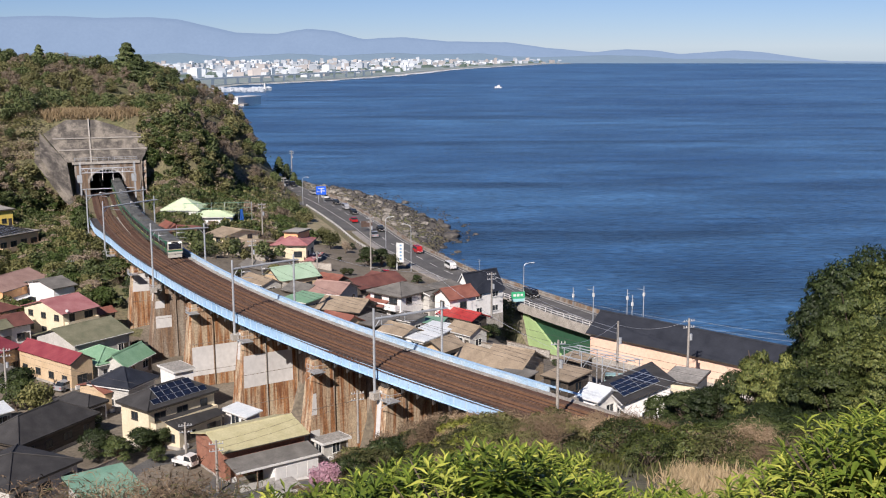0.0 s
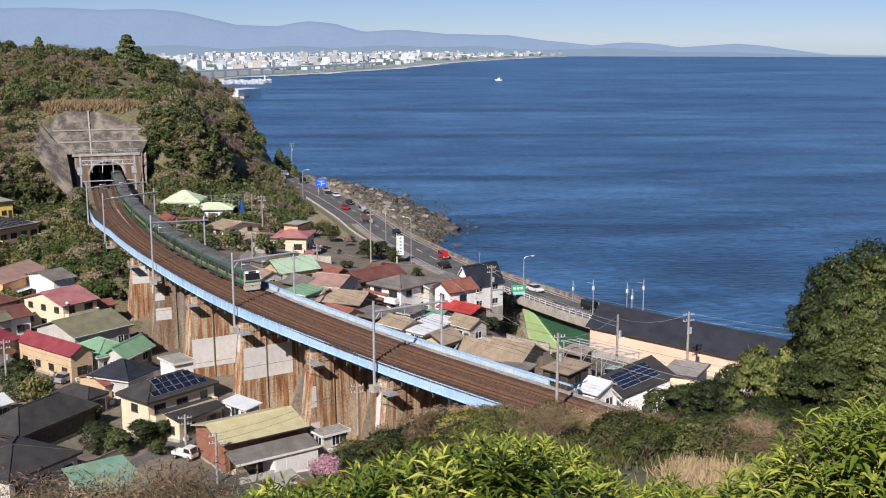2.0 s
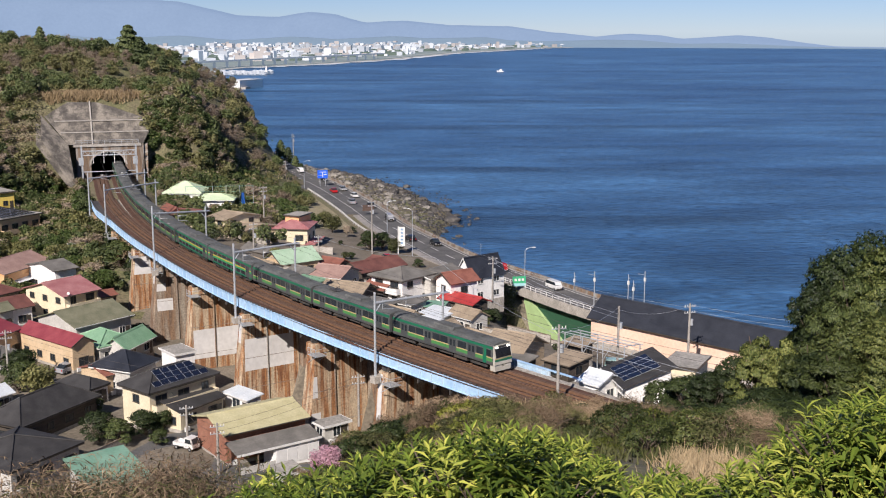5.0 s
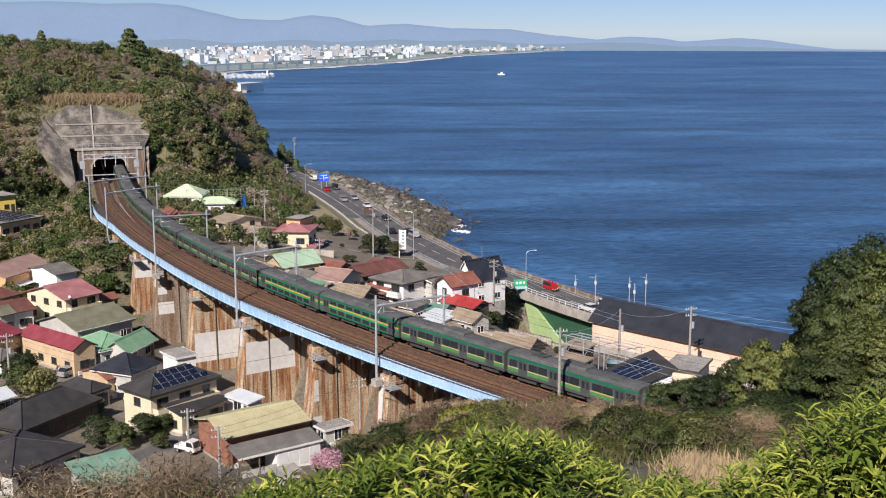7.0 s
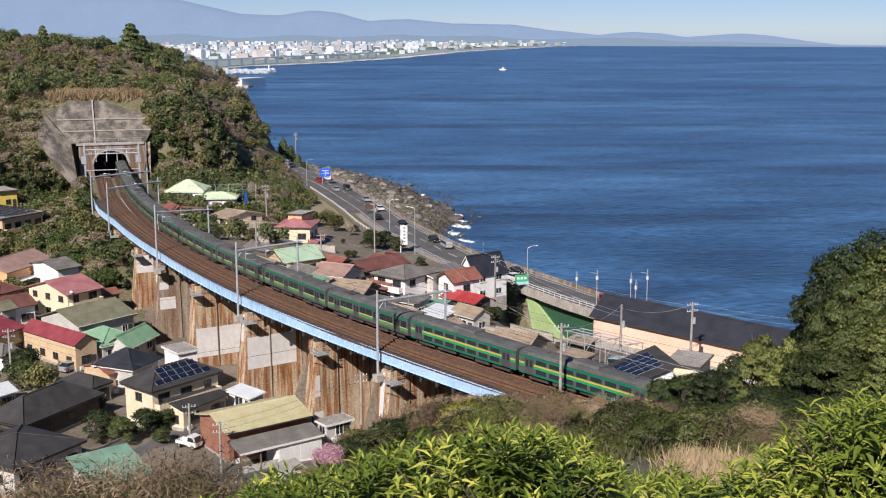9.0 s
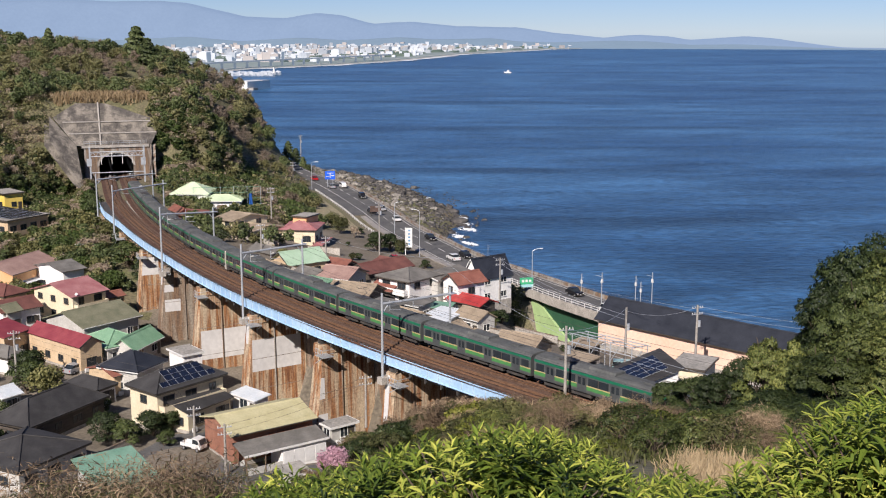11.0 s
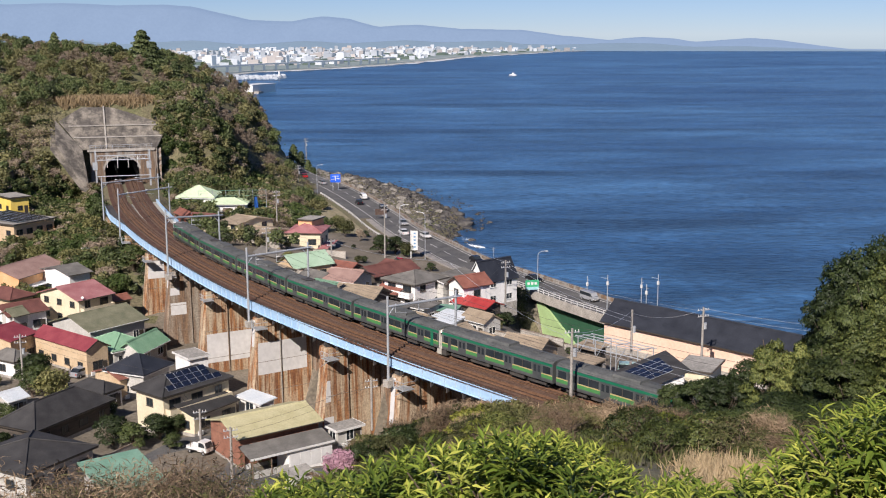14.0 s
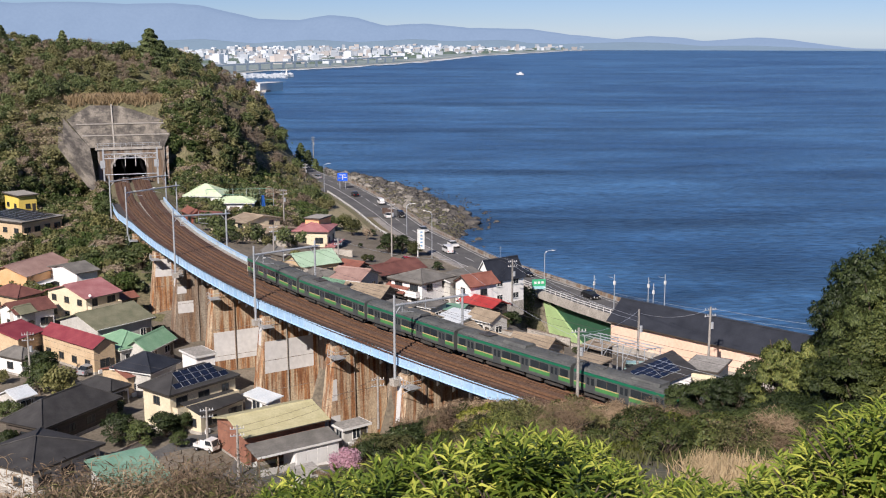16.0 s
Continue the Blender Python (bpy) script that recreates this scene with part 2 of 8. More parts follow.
def sea_material():
    m = bpy.data.materials.new("sea water")
    m.use_nodes = True
    t = m.node_tree
    n, link = t.nodes, t.links.new
    shader = n["Principled BSDF"]
    shader.inputs["Roughness"].default_value = 0.30
    shader.inputs["IOR"].default_value = 1.33
    shader.inputs["Specular IOR Level"].default_value = 0.35
    place = n.new("ShaderNodeNewGeometry")

    def wave(scale, stretch, detail, rough=0.55):
        mapping, tex = n.new("ShaderNodeMapping"), n.new("ShaderNodeTexNoise")
        mapping.inputs["Scale"].default_value, mapping.inputs["Rotation"].default_value = (stretch[0], stretch[1], 1), (0, 0, radians(stretch[2]))
        link(place.outputs["Position"], mapping.inputs[0])
        tex.inputs["Scale"].default_value, tex.inputs["Detail"].default_value, tex.inputs["Roughness"].default_value = scale, detail, rough
        link(mapping.outputs[0], tex.inputs["Vector"])
        return tex
    patches, swell, ripple = wave(0.006, (0.45, 1.0, -6), 7, 0.6), wave(0.05, (0.35, 1, -8), 5), wave(0.55, (0.5, 1, 5), 4)
    ramp = n.new("ShaderNodeValToRGB")
    ramp.color_ramp.elements[0].position, ramp.color_ramp.elements[1].position = 0.36, 0.66
    ramp.color_ramp.elements[0].color, ramp.color_ramp.elements[1].color = (0.016, 0.052, 0.122, 1), (0.050, 0.132, 0.256, 1)
    link(patches.outputs["Fac"], ramp.inputs[0])
    hue, value = n.new("ShaderNodeHueSaturation"), n.new("ShaderNodeMapRange")
    value.inputs["From Min"].default_value, value.inputs["From Max"].default_value = 0.35, 0.65
    value.inputs["To Min"].default_value, value.inputs["To Max"].default_value = 0.6, 1.35
    link(swell.outputs["Fac"], value.inputs[0])
    bands, dim, times = wave(0.012, (0.16, 1.5, 4), 3), n.new("ShaderNodeMapRange"), n.new("ShaderNodeMath")
    dim.inputs["From Min"].default_value, dim.inputs["From Max"].default_value = 0.56, 0.64
    dim.inputs["To Min"].default_value, dim.inputs["To Max"].default_value = 1.0, 0.52
    link(bands.outputs["Fac"], dim.inputs[0])
    fine, chop, both = wave(0.4, (0.6, 1.3, -3), 4), n.new("ShaderNodeMapRange"), n.new("ShaderNodeMath")
    chop.inputs["From Min"].default_value, chop.inputs["From Max"].default_value = 0.35, 0.65
    chop.inputs["To Min"].default_value, chop.inputs["To Max"].default_value = 0.55, 1.55
    link(fine.outputs["Fac"], chop.inputs[0])
    times.operation = both.operation = "MULTIPLY"
    link(value.outputs[0], times.inputs[0])
    link(dim.outputs[0], times.inputs[1])
    link(times.outputs[0], both.inputs[0])
    link(chop.outputs[0], both.inputs[1])
    link(both.outputs[0], hue.inputs["Value"])
    link(ramp.outputs[0], hue.inputs["Color"])
    link(hue.outputs[0], shader.inputs["Base Color"])
    one, two = n.new("ShaderNodeBump"), n.new("ShaderNodeBump")
    one.inputs["Strength"].default_value, one.inputs["Distance"].default_value = 0.5, 1.2
    two.inputs["Strength"].default_value, two.inputs["Distance"].default_value = 0.8, 0.6
    link(swell.outputs["Fac"], one.inputs["Height"])
    link(ripple.outputs["Fac"], two.inputs["Height"])
    link(one.outputs[0], two.inputs["Normal"])
    link(two.outputs[0], shader.inputs["Normal"])
    return m


SEA = sea_material()


# ---- mesh helpers ----
class Geo:
    """Gathers vertices and faces for one mesh."""

    def __init__(self):
        self.v, self.f = [], []

    def add(self, verts, faces):
        k = len(self.v)
        self.v.extend(tuple(p) for p in verts)
        self.f.extend(tuple(i + k for i in face) for face in faces)
        return self

    def box(self, x0, y0, z0, x1, y1, z1, m=None):
        p = [Vector((x, y, z)) for z in (z0, z1) for y in (y0, y1) for x in (x0, x1)]
        if m is not None:
            p = [m @ q for q in p]
        return self.add(p, [(0, 2, 3, 1), (4, 5, 7, 6), (0, 1, 5, 4), (2, 6, 7, 3), (0, 4, 6, 2), (1, 3, 7, 5)])

    def tube(self, a, b, r, r2=None, n=8, caps=True):
        a, b = Vector(a), Vector(b)
        r2 = r if r2 is None else r2
        turn = (b - a).to_track_quat("Z", "Y").to_matrix()
        ring = [(turn @ Vector((math.cos(6.28319 * i / n), math.sin(6.28319 * i / n), 0))) for i in range(n)]
        p = [a + q * r for q in ring] + [b + q * r2 for q in ring]
        faces = [(i, (i + 1) % n, n + (i + 1) % n, n + i) for i in range(n)]
        if caps:
            faces += [tuple(range(n - 1, -1, -1)), tuple(range(n, 2 * n))]
        return self.add(p, faces)

    def prism(self, outline, axis, lo, hi, m=None):
        """Pushes a flat outline of (a, b) along an axis: 'x' takes (y, z), 'y' takes (x, z), 'z' takes (x, y)."""
        n = len(outline)
        make = {"x": lambda c, q: (c, q[0], q[1]), "y": lambda c, q: (q[0], c, q[1]), "z": lambda c, q: (q[0], q[1], c)}[axis]
        p = [Vector(make(c, q)) for c in (lo, hi) for q in outline]
        if m is not None:
            p = [m @ q for q in p]
        return self.add(p, [tuple(range(n - 1, -1, -1)), tuple(range(n, 2 * n))] + [(i, (i + 1) % n, n + (i + 1) % n, n + i) for i in range(n)])

    def slab(self, corners, thick):
        """A flat four-cornered plate, its thickness below it."""
        c = [Vector(q) for q in corners]
        normal = (c[1] - c[0]).cross(c[-1] - c[0]).normalized()
        if normal.z < 0:
            c.reverse()
            normal = -normal
        k = len(c)
        low = [q - normal * thick for q in c]
        return self.add(c + low, [tuple(range(k)), tuple(range(2 * k - 1, k - 1, -1))] + [(i, k + i, k + (i + 1) % k, (i + 1) % k) for i in range(k)])

    def mesh(self, name, material=None, smooth=False):
        me = bpy.data.meshes.new(name)
        me.from_pydata(self.v, [], self.f)
        me.update()
        if material:
            me.materials.append(material)
        if smooth:
            me.polygons.foreach_set("use_smooth", [True] * len(me.polygons))
        if not smooth:
            b = bmesh.new()
            b.from_mesh(me)
            bmesh.ops.recalc_face_normals(b, faces=b.faces)
            b.to_mesh(me)
            b.free()
        return me


def part(name, geo, material, parent, label="", smooth=False):
    """One mesh object under a thing or under a part."""
    data = geo.mesh(name, material, smooth) if isinstance(geo, Geo) else geo
    ob = new(name, data)
    ob.parent = parent
    if label:
        tagged(ob, label)
    return ob


def thing(name, m, label, category, group="", kind="", data=None):
    ob = new(name, data)
    ob.matrix_world = m
    return tagged(ob, label, category, group, kind)


def smooth(a, b, x):
    t = np.clip((np.asarray(x, float) - a) / (b - a), 0, 1)
    return t * t * (3 - 2 * t)

# ---- railway line: arcs by length and curvature ----
ARCS = ((60, 0.00173), (60, 0.0024), (60, 0.0025), (120, 0.0007))


def lay_line():
    x, y, a, s = -83.11, 292.94, -1.2518, 0.0
    pts = [(x + math.cos(a) * k, y + math.sin(a) * k, a, float(k)) for k in range(-380, 0)]
    for length, bend in ARCS:
        for _ in range(length):
            pts.append((x, y, a, s))
            a += bend
            x, y, s = x + math.cos(a), y + math.sin(a), s + 1
    pts += [(x + math.cos(a) * k, y + math.sin(a) * k, a, s + k) for k in range(0, 260)]
    return np.array(pts)


LINE = lay_line()
RAIL_TOP = 22.0


def on_line(s, o=0.0, z=RAIL_TOP):
    """The place at s metres along the line, o metres to its landward side."""
    x, y, a = (float(np.interp(s, LINE[:, 3], LINE[:, k])) for k in range(3))
    return Vector((x + math.sin(a) * o, y - math.cos(a) * o, z))


EDGE_S, EDGE_O = (0, 20, 33, 50, 90, 130, 160, 200), (9.0, 9.0, 8.9, 7.4, 6.25, 6.3, 5.7, 5.8)


def deck_edge(s):
    """How far the landward edge of the deck lies from the seaward track."""
    return float(np.interp(s, EDGE_S, EDGE_O))


def near_track(s):
    """Offset of the landward track; the two tracks spread towards the tunnel."""
    return float(np.interp(s, (-20, 15, 50, 90, 200), (5.0, 5.0, 4.6, 3.8, 3.5)))


def line_pose(s, o=0.0, z=RAIL_TOP):
    a = float(np.interp(s, LINE[:, 3], LINE[:, 2]))
    return Matrix.Translation(on_line(s, o, z)) @ Matrix.Rotation(a, 4, "Z")


def line_coords(x, y):
    best, s, o = np.full(x.shape, 1e9), np.zeros(x.shape), np.zeros(x.shape)
    for px, py, a, ps in LINE[::3]:
        d = (x - px) ** 2 + (y - py) ** 2
        near = d < best
        best = np.where(near, d, best)
        s = np.where(near, ps, s)
        o = np.where(near, (x - px) * math.sin(a) - (y - py) * math.cos(a), o)
    return s, o


ROAD = [(-150, 640), (-90, 520), (-60, 430), (-41, 386), (-24, 335), (-14, 300), (-5.5, 277), (3, 255), (11, 241), (19.5, 226), (28, 211), (46, 184), (75, 140), (130, 60)]


def dense(points, step=2.0):
    """A smooth way through the points, sampled at even steps."""
    p = [Vector((*q, 0)) for q in points]
    p = [2 * p[0] - p[1]] + p + [2 * p[-1] - p[-2]]
    raw = []
    for a, b, c, d in zip(p, p[1:], p[2:], p[3:]):
        for k in range(24):
            t = k / 24
            raw.append(0.5 * ((2 * b) + (c - a) * t + (2 * a - 5 * b + 4 * c - d) * t * t + (3 * b - a - 3 * c + d) * t ** 3))
    raw.append(p[-2])
    run = np.concatenate([[0], np.cumsum([(b - a).length for a, b in zip(raw, raw[1:])])])
    n = int(run[-1] / step)
    s = np.linspace(0, run[-1], n + 1)
    xy = np.array([(q.x, q.y) for q in raw])
    x, y = np.interp(s, run, xy[:, 0]), np.interp(s, run, xy[:, 1])
    return np.stack([x, y, np.arctan2(np.gradient(y), np.gradient(x)), s], 1)


WAY = dense(ROAD)
ROAD_Z = 11.0


def on_road(s, o=0.0, z=ROAD_Z):
    """s metres along the coast road, o metres towards the land."""
    x, y, a = (float(np.interp(s, WAY[:, 3], WAY[:, k])) for k in range(3))
    return Vector((x + math.sin(a) * o, y - math.cos(a) * o, z))


def road_pose(s, o=0.0, z=ROAD_Z):
    a = float(np.interp(s, WAY[:, 3], WAY[:, 2]))
    return Matrix.Translation(on_road(s, o, z)) @ Matrix.Rotation(a, 4, "Z")


def road_coords(x, y):
    best, s, o = np.full(x.shape, 1e9), np.zeros(x.shape), np.zeros(x.shape)
    for px, py, a, ps in WAY[::2]:
        d = (x - px) ** 2 + (y - py) ** 2
        near = d < best
        best, s = np.where(near, d, best), np.where(near, ps, s)
        o = np.where(near, (x - px) * math.sin(a) - (y - py) * math.cos(a), o)
    return s, o


SHORE_S = (100, 162, 180, 204, 236, 262, 280, 308, 330, 350, 375, 395)
SHORE_W = (20, 33, 51, 57, 62, 57, 55, 43, 28, 25, 14, 6)


def shore_width(s):
    """How far the stony shore reaches out from the coast road."""
    return np.interp(s, SHORE_S, SHORE_W)


def lumps(x, y, size, seed):
    """Smooth value noise from sines."""
    r = np.random.RandomState(seed)
    total = np.zeros(np.shape(x))
    for _ in range(7):
        ang, ph, k = r.uniform(0, 6.28), r.uniform(0, 6.28), r.uniform(0.6, 1.7) * 6.28 / size
        total = total + np.sin((x * math.cos(ang) + y * math.sin(ang)) * k + ph)
    return total / 3.5


def ground_height(x, y):
    x, y = np.asarray(x, float), np.asarray(y, float)
    s, o = line_coords(x, y)
    rs, e = road_coords(x, y)
    # town between the road and the line, the shore below the road
    town = 10.85 + 7.3 * smooth(6, 60, e)
    width = shore_width(rs)
    shore = 10.4 - 7.6 * smooth(4.5, 11, -e) - 7.5 * smooth(width * 0.55, width + 8, -e) + 0.5 * lumps(x, y, 9, 3) * smooth(6, 12, -e)
    low = np.where(e < -4.2, shore, town)
    # valley behind the viaduct
    valley = 8.2 + 7.0 * smooth(208, 262, y) + 0.25 * lumps(x, y, 40, 5) + 3.0 * smooth(-120, -200, x)
    base = low + (valley - low) * smooth(-5.6, -3.0, o)
    base = base - 3.6 * smooth(14, 8, o) * (o > -3.2) * smooth(58, 80, s) * smooth(190, 176, s)
    # hollow of the underpass below the road
    hollow = smooth(446, 450, rs) * smooth(495, 490, rs)
    base = base - 8.8 * hollow * smooth(-0.6, 1.2, e) * smooth(30, 18, e)
    # wooded headland
    top = np.interp(x, [-420, -300, -170, -110, -90, -74, -61, -50, -40], [84, 72, 58, 52.5, 42, 31, 18.5, 12, 9])
    foot = np.interp(x, [-420, -300, -160, -120, -104, -88, -75, -50, -30], [150, 190, 240, 268, 316, 316, 292, 325, 400])
    span = np.interp(x, [-420, -300, -160, -120, -104, -88, -75, -50], [260, 230, 200, 155, 95, 95, 115, 80])
    climb = np.clip((y - foot) / span, 0, 1)
    climb = climb * (1.55 - 0.55 * climb)
    fade = 1 - smooth(455, 640, y)
    hill = base + np.maximum(top - base, 0) * climb
    hill = np.where(y > 455, 1 + (hill - 1) * fade, hill) + 0.8 * lumps(x, y, 33, 8) * smooth(0.1, 0.4, climb)
    base = np.where(e > 5, hill, base)
    base = np.where(e < -width - 30, np.minimum(base, -4), base)
    # slope under the camera
    r = np.hypot(x, y)
    u = x / np.maximum(np.abs(y), 4)
    steep = np.interp(u, [-0.6, -0.36, -0.26, -0.14, 0.0, 0.1, 0.2, 0.3, 0.45], [0.52, 0.47, 0.445, 0.40, 0.350, 0.337, 0.342, 0.342, 0.31])
    near = 60.9 - steep * r + 0.5 * lumps(x, y, 22, 11) * smooth(15, 40, r)
    near = np.where(y < 0, 60.9 + 0.1 * np.minimum(-y, 40), near)
    base = np.where((o > 7.5) | (r < 98), np.maximum(base, near), base)
    # track bed at grade beyond both abutments, and the tunnel cutting
    bed = np.maximum(smooth(193, 198, s), smooth(22, 14, s)) * (s > -30)
    rim = np.interp(s, EDGE_S, EDGE_O)
    flat = np.maximum(smooth(rim + 4.5, rim + 0.2, o) * smooth(-9, -4.5, o), 0) * bed
    base = base + (21.55 - base) * flat
    # hillside banked up behind the tunnel mouth
    back = 30.2 + 12.6 * np.clip((-30 - s) / 13, 0, 1)
    base = base + np.maximum(back - base, 0) * smooth(40, 20, np.abs(o - 2.6)) * (s < -30)
    # level road shelf
    shelf = smooth(7.5, 5.0, np.abs(e)) * (1 - hollow * smooth(-0.8, 0.8, e))
    return base + (ROAD_Z - 0.25 - base) * shelf * (e > -6)


GRID_X, GRID_Y = np.arange(-420, 331, 3.0), np.arange(-60, 660, 3.0)
GRID_Z = ground_height(*np.meshgrid(GRID_X, GRID_Y))


def height_at(x, y):
    """The height of the ground sheet at a place."""
    i, j = int((x + 420) // 3), int((y + 60) // 3)
    a, b = (x + 420) / 3 - i, (y + 60) / 3 - j
    z = GRID_Z
    return float((z[j, i] * (1 - a) + z[j, i + 1] * a) * (1 - b) + (z[j + 1, i] * (1 - a) + z[j + 1, i + 1] * a) * b)


def build_ground():
    xs, ys, gz = GRID_X, GRID_Y, GRID_Z
    gx, gy = np.meshgrid(xs, ys)
    s, o = line_coords(gx, gy)
    mouth = (np.abs(o - 2.6) < 6.2) & (s > -33) & (s < -24)
    nx = len(xs)
    faces = []
    for j in range(len(ys) - 1):
        for i in range(nx - 1):
            if mouth[j, i] or mouth[j + 1, i + 1] or mouth[j, i + 1] or mouth[j + 1, i]:
                continue
            faces.append((j * nx + i, j * nx + i + 1, (j + 1) * nx + i + 1, (j + 1) * nx + i))
    me = bpy.data.meshes.new("ground")
    me.from_pydata(np.stack([gx.ravel(), gy.ravel(), gz.ravel()], 1).tolist(), [], faces)
    me.materials.append(GROUND)
    me.materials.append(YARD)
    me.polygons.foreach_set("use_smooth", [True] * len(faces))
    town = (gz < 19.5) & (gz > 4) & (gy < 300) & (gx > -170)
    town &= ~((o > 8) & (o < 42) & (s < 78))
    town = town.ravel()
    me.polygons.foreach_set("material_index", [int(town[f[0]] and town[f[2]]) for f in faces])
    me.update()
    tagged(new("ground", me), "hilly coastal ground of soil, weeds and paved yards", "ground", kind="structure")


build_ground()
# the visible edge of the sea lies 4.9 km away all round
ring = [(4900 * math.sin(radians(k)), 4900 * math.cos(radians(k)), 0) for k in range(-60, 61, 2)]
sea_geo = Geo().add([(-3000, -600, 0), (3000, -600, 0)] + ring[::-1], [tuple(range(len(ring) + 2))])
tagged(new("water", sea_geo.mesh("water", SEA)), "deep blue rippled sea with dark bands of wind", "sea", kind="structure")


# ---- viaduct ----
def strip(profile, s0, s1, step=4.0, base=None):
    """Pushes a profile of (o, z) along the line; closed outline. base(s) shifts the profile sideways on its way."""
    g = Geo()
    n = len(profile)
    count = max(1, int((s1 - s0) / step))
    verts, faces = [], []
    for k in range(count + 1):
        s = s0 + (s1 - s0) * k / count
        shift = base(s) if base else 0.0
        verts += [on_line(s, o + shift, z) for o, z in profile]
    for k in range(count):
        for i in range(n):
            j = (i + 1) % n
            faces.append((k * n + i, k * n + j, (k + 1) * n + j, (k + 1) * n + i))
    faces += [tuple(range(n - 1, -1, -1)), tuple(range(count * n, count * n + n))]
    return g.add(verts, faces)


def rect(o0, o1, z0, z1):
    return [(o0, z0), (o1, z0), (o1, z1), (o0, z1)]


FAR_EDGE = -3.4
V0, V1 = 17.0, 196.0
# piers: metres along the line, material, label, repairs on the broad face (o from, o to, z from, z to), repairs on the nose (z from, z to)
PIERS = [
    (25.0, "earth", "squat stained abutment pier by the bank", (), ()),
    (48.75, "earth", "tan weathered pier beside the planted bank", (), ()),
    (71.75, "rust", "rust streaked pier with a pale repaired corner", ((3.4, 6.9, 14.2, 19.0),), ()),
    (88.5, "grey", "weathered pier with pale square repairs", ((3.3, 6.3, 10.4, 12.7), (4.5, 6.3, 14.2, 15.6)), ((15.5, 18.9),)),
    (110.0, "rust", "rust streaked pier with a broad pale repair", ((-2.0, 6.3, 6.6, 11.7),), ()),
    (132.0, "rust", "rust streaked pier with a pale repaired band", ((-2.2, 6.3, 10.2, 15.3),), ((14.6, 18.9),)),
    (152.75, "rust", "rust streaked pier with pale repairs at its foot", ((5.3, 6.6, 11.4, 14.5), (4.9, 7.4, 4.6, 9.2)), ()),
    (169.75, "rust", "short rust stained pier with a white streaked nose", (), ((12.5, 18.9),)),
]


def build_pier(v, s, stain, label, face_repairs, nose_repairs):
    """A broad pier across the line: a battered nose to landward, broad faces along the track."""
    e = deck_edge(s)
    mat = {"rust": RUST_WALL, "grey": STAINED_WALL, "earth": EARTH_WALL}[stain]
    top, low = 19.2, 2.5

    def half(z):
        return 1.0 + 0.45 * (top - z) / (top - low)

    def reach(z):
        return e - 0.25 + 1.9 * (top - z) / (top - low)
    g, rows = Geo(), []
    levels = (low, 8.0, 13.0, 17.9, 17.92, top)
    for k, z in enumerate(levels):
        w, o1 = half(z) + (0.14 if k > 3 else 0), reach(z) + (0.16 if k > 3 else 0)
        c = 0.28
        rows += [(-w, 3.1, z), (-w, -o1 + c, z), (-w + c, -o1, z), (w - c, -o1, z), (w, -o1 + c, z), (w, 3.1, z)]
    faces = [tuple(range(5, -1, -1)), tuple(range(30, 36))]
    for k in range(5):
        for i in range(6):
            j = (i + 1) % 6
            faces.append((6 * k + i, 6 * k + j, 6 * k + 6 + j, 6 * k + 6 + i))
    m = line_pose(s, 0, 0)
    p = part("pier", g.add(rows, faces), mat, v, label)
    p.matrix_world = m
    for o0, o1, z0, z1 in face_repairs:
        x0, x1 = half(z0) + 0.012, half(z1) + 0.012
        o1a, o1b = min(o1, reach(z0) - 0.3), min(o1, reach(z1) - 0.3)
        pts = [(x0, -o0, z0), (x0, -o1a, z0), (x1, -o1b, z1), (x1, -o0, z1)]
        part("repair_patch", Geo().add(pts + [(x - 0.08, y, z) for x, y, z in pts], [(0, 1, 2, 3), (7, 6, 5, 4), (0, 4, 5, 1), (1, 5, 6, 2), (2, 6, 7, 3), (3, 7, 4, 0)]), WHITE_PATCH, p, "pale grey repair mortar patch")
    for z0, z1 in nose_repairs:
        y0, y1, w = -reach(z0) - 0.012, -reach(z1) - 0.012 - (0.16 if z1 > 17.9 else 0), 0.42
        pts = [(-w, y0, z0), (w, y0, z0), (w, y1, z1), (-w, y1, z1)]
        part("repair_patch", Geo().add(pts + [(x, y + 0.08, z) for x, y, z in pts], [(0, 1, 2, 3), (7, 6, 5, 4), (0, 4, 5, 1), (1, 5, 6, 2), (2, 6, 7, 3), (3, 7, 4, 0)]), WHITE_PATCH, p, "white mortar streak on the pier nose")
    # construction joints, drain pipe on the broad face
    for z in (7.4, 12.2):
        part("joint", Geo().box(half(z) - 0.05, -reach(z) + 0.4, z, half(z) + 0.02, 3.0, z + 0.07), OLD_CONCRETE, p)
    part("drain_pipe", Geo().tube((half(low) + 0.12, -2.4, low), (half(top) + 0.12, -2.4, top), 0.10, n=8), OLD_CONCRETE, p)
    bearings = Geo()
    for o in (e - 0.9, e - 3.0, 1.2, -1.2):
        bearings.box(-0.5, -o - 0.35, 19.2, 0.5, -o + 0.35, 19.62)
    part("bearing", bearings, DARK_STEEL, v).matrix_world = m
    # inspection platform hanging beside the cap
    cage = Geo()
    y0, y1 = -e - 0.9, -e + 0.9
    cage.box(1.15, y0, 18.0, 3.3, y1, 18.07)
    for x in (1.2, 1.9, 2.6, 3.25):
        cage.tube((x, y0, 18.0), (x, y0, 19.1), 0.035, n=5)
    for z in (18.5, 19.1):
        cage.tube((1.2, y0, z), (3.25, y0, z), 0.035, n=5).tube((3.25, y0, z), (3.25, y1, z), 0.035, n=5)
    cage.tube((1.2, y0, 16.9), (3.1, y0, 18.0), 0.05, n=5).tube((1.2, y1, 16.9), (3.1, y1, 18.0), 0.05, n=5)
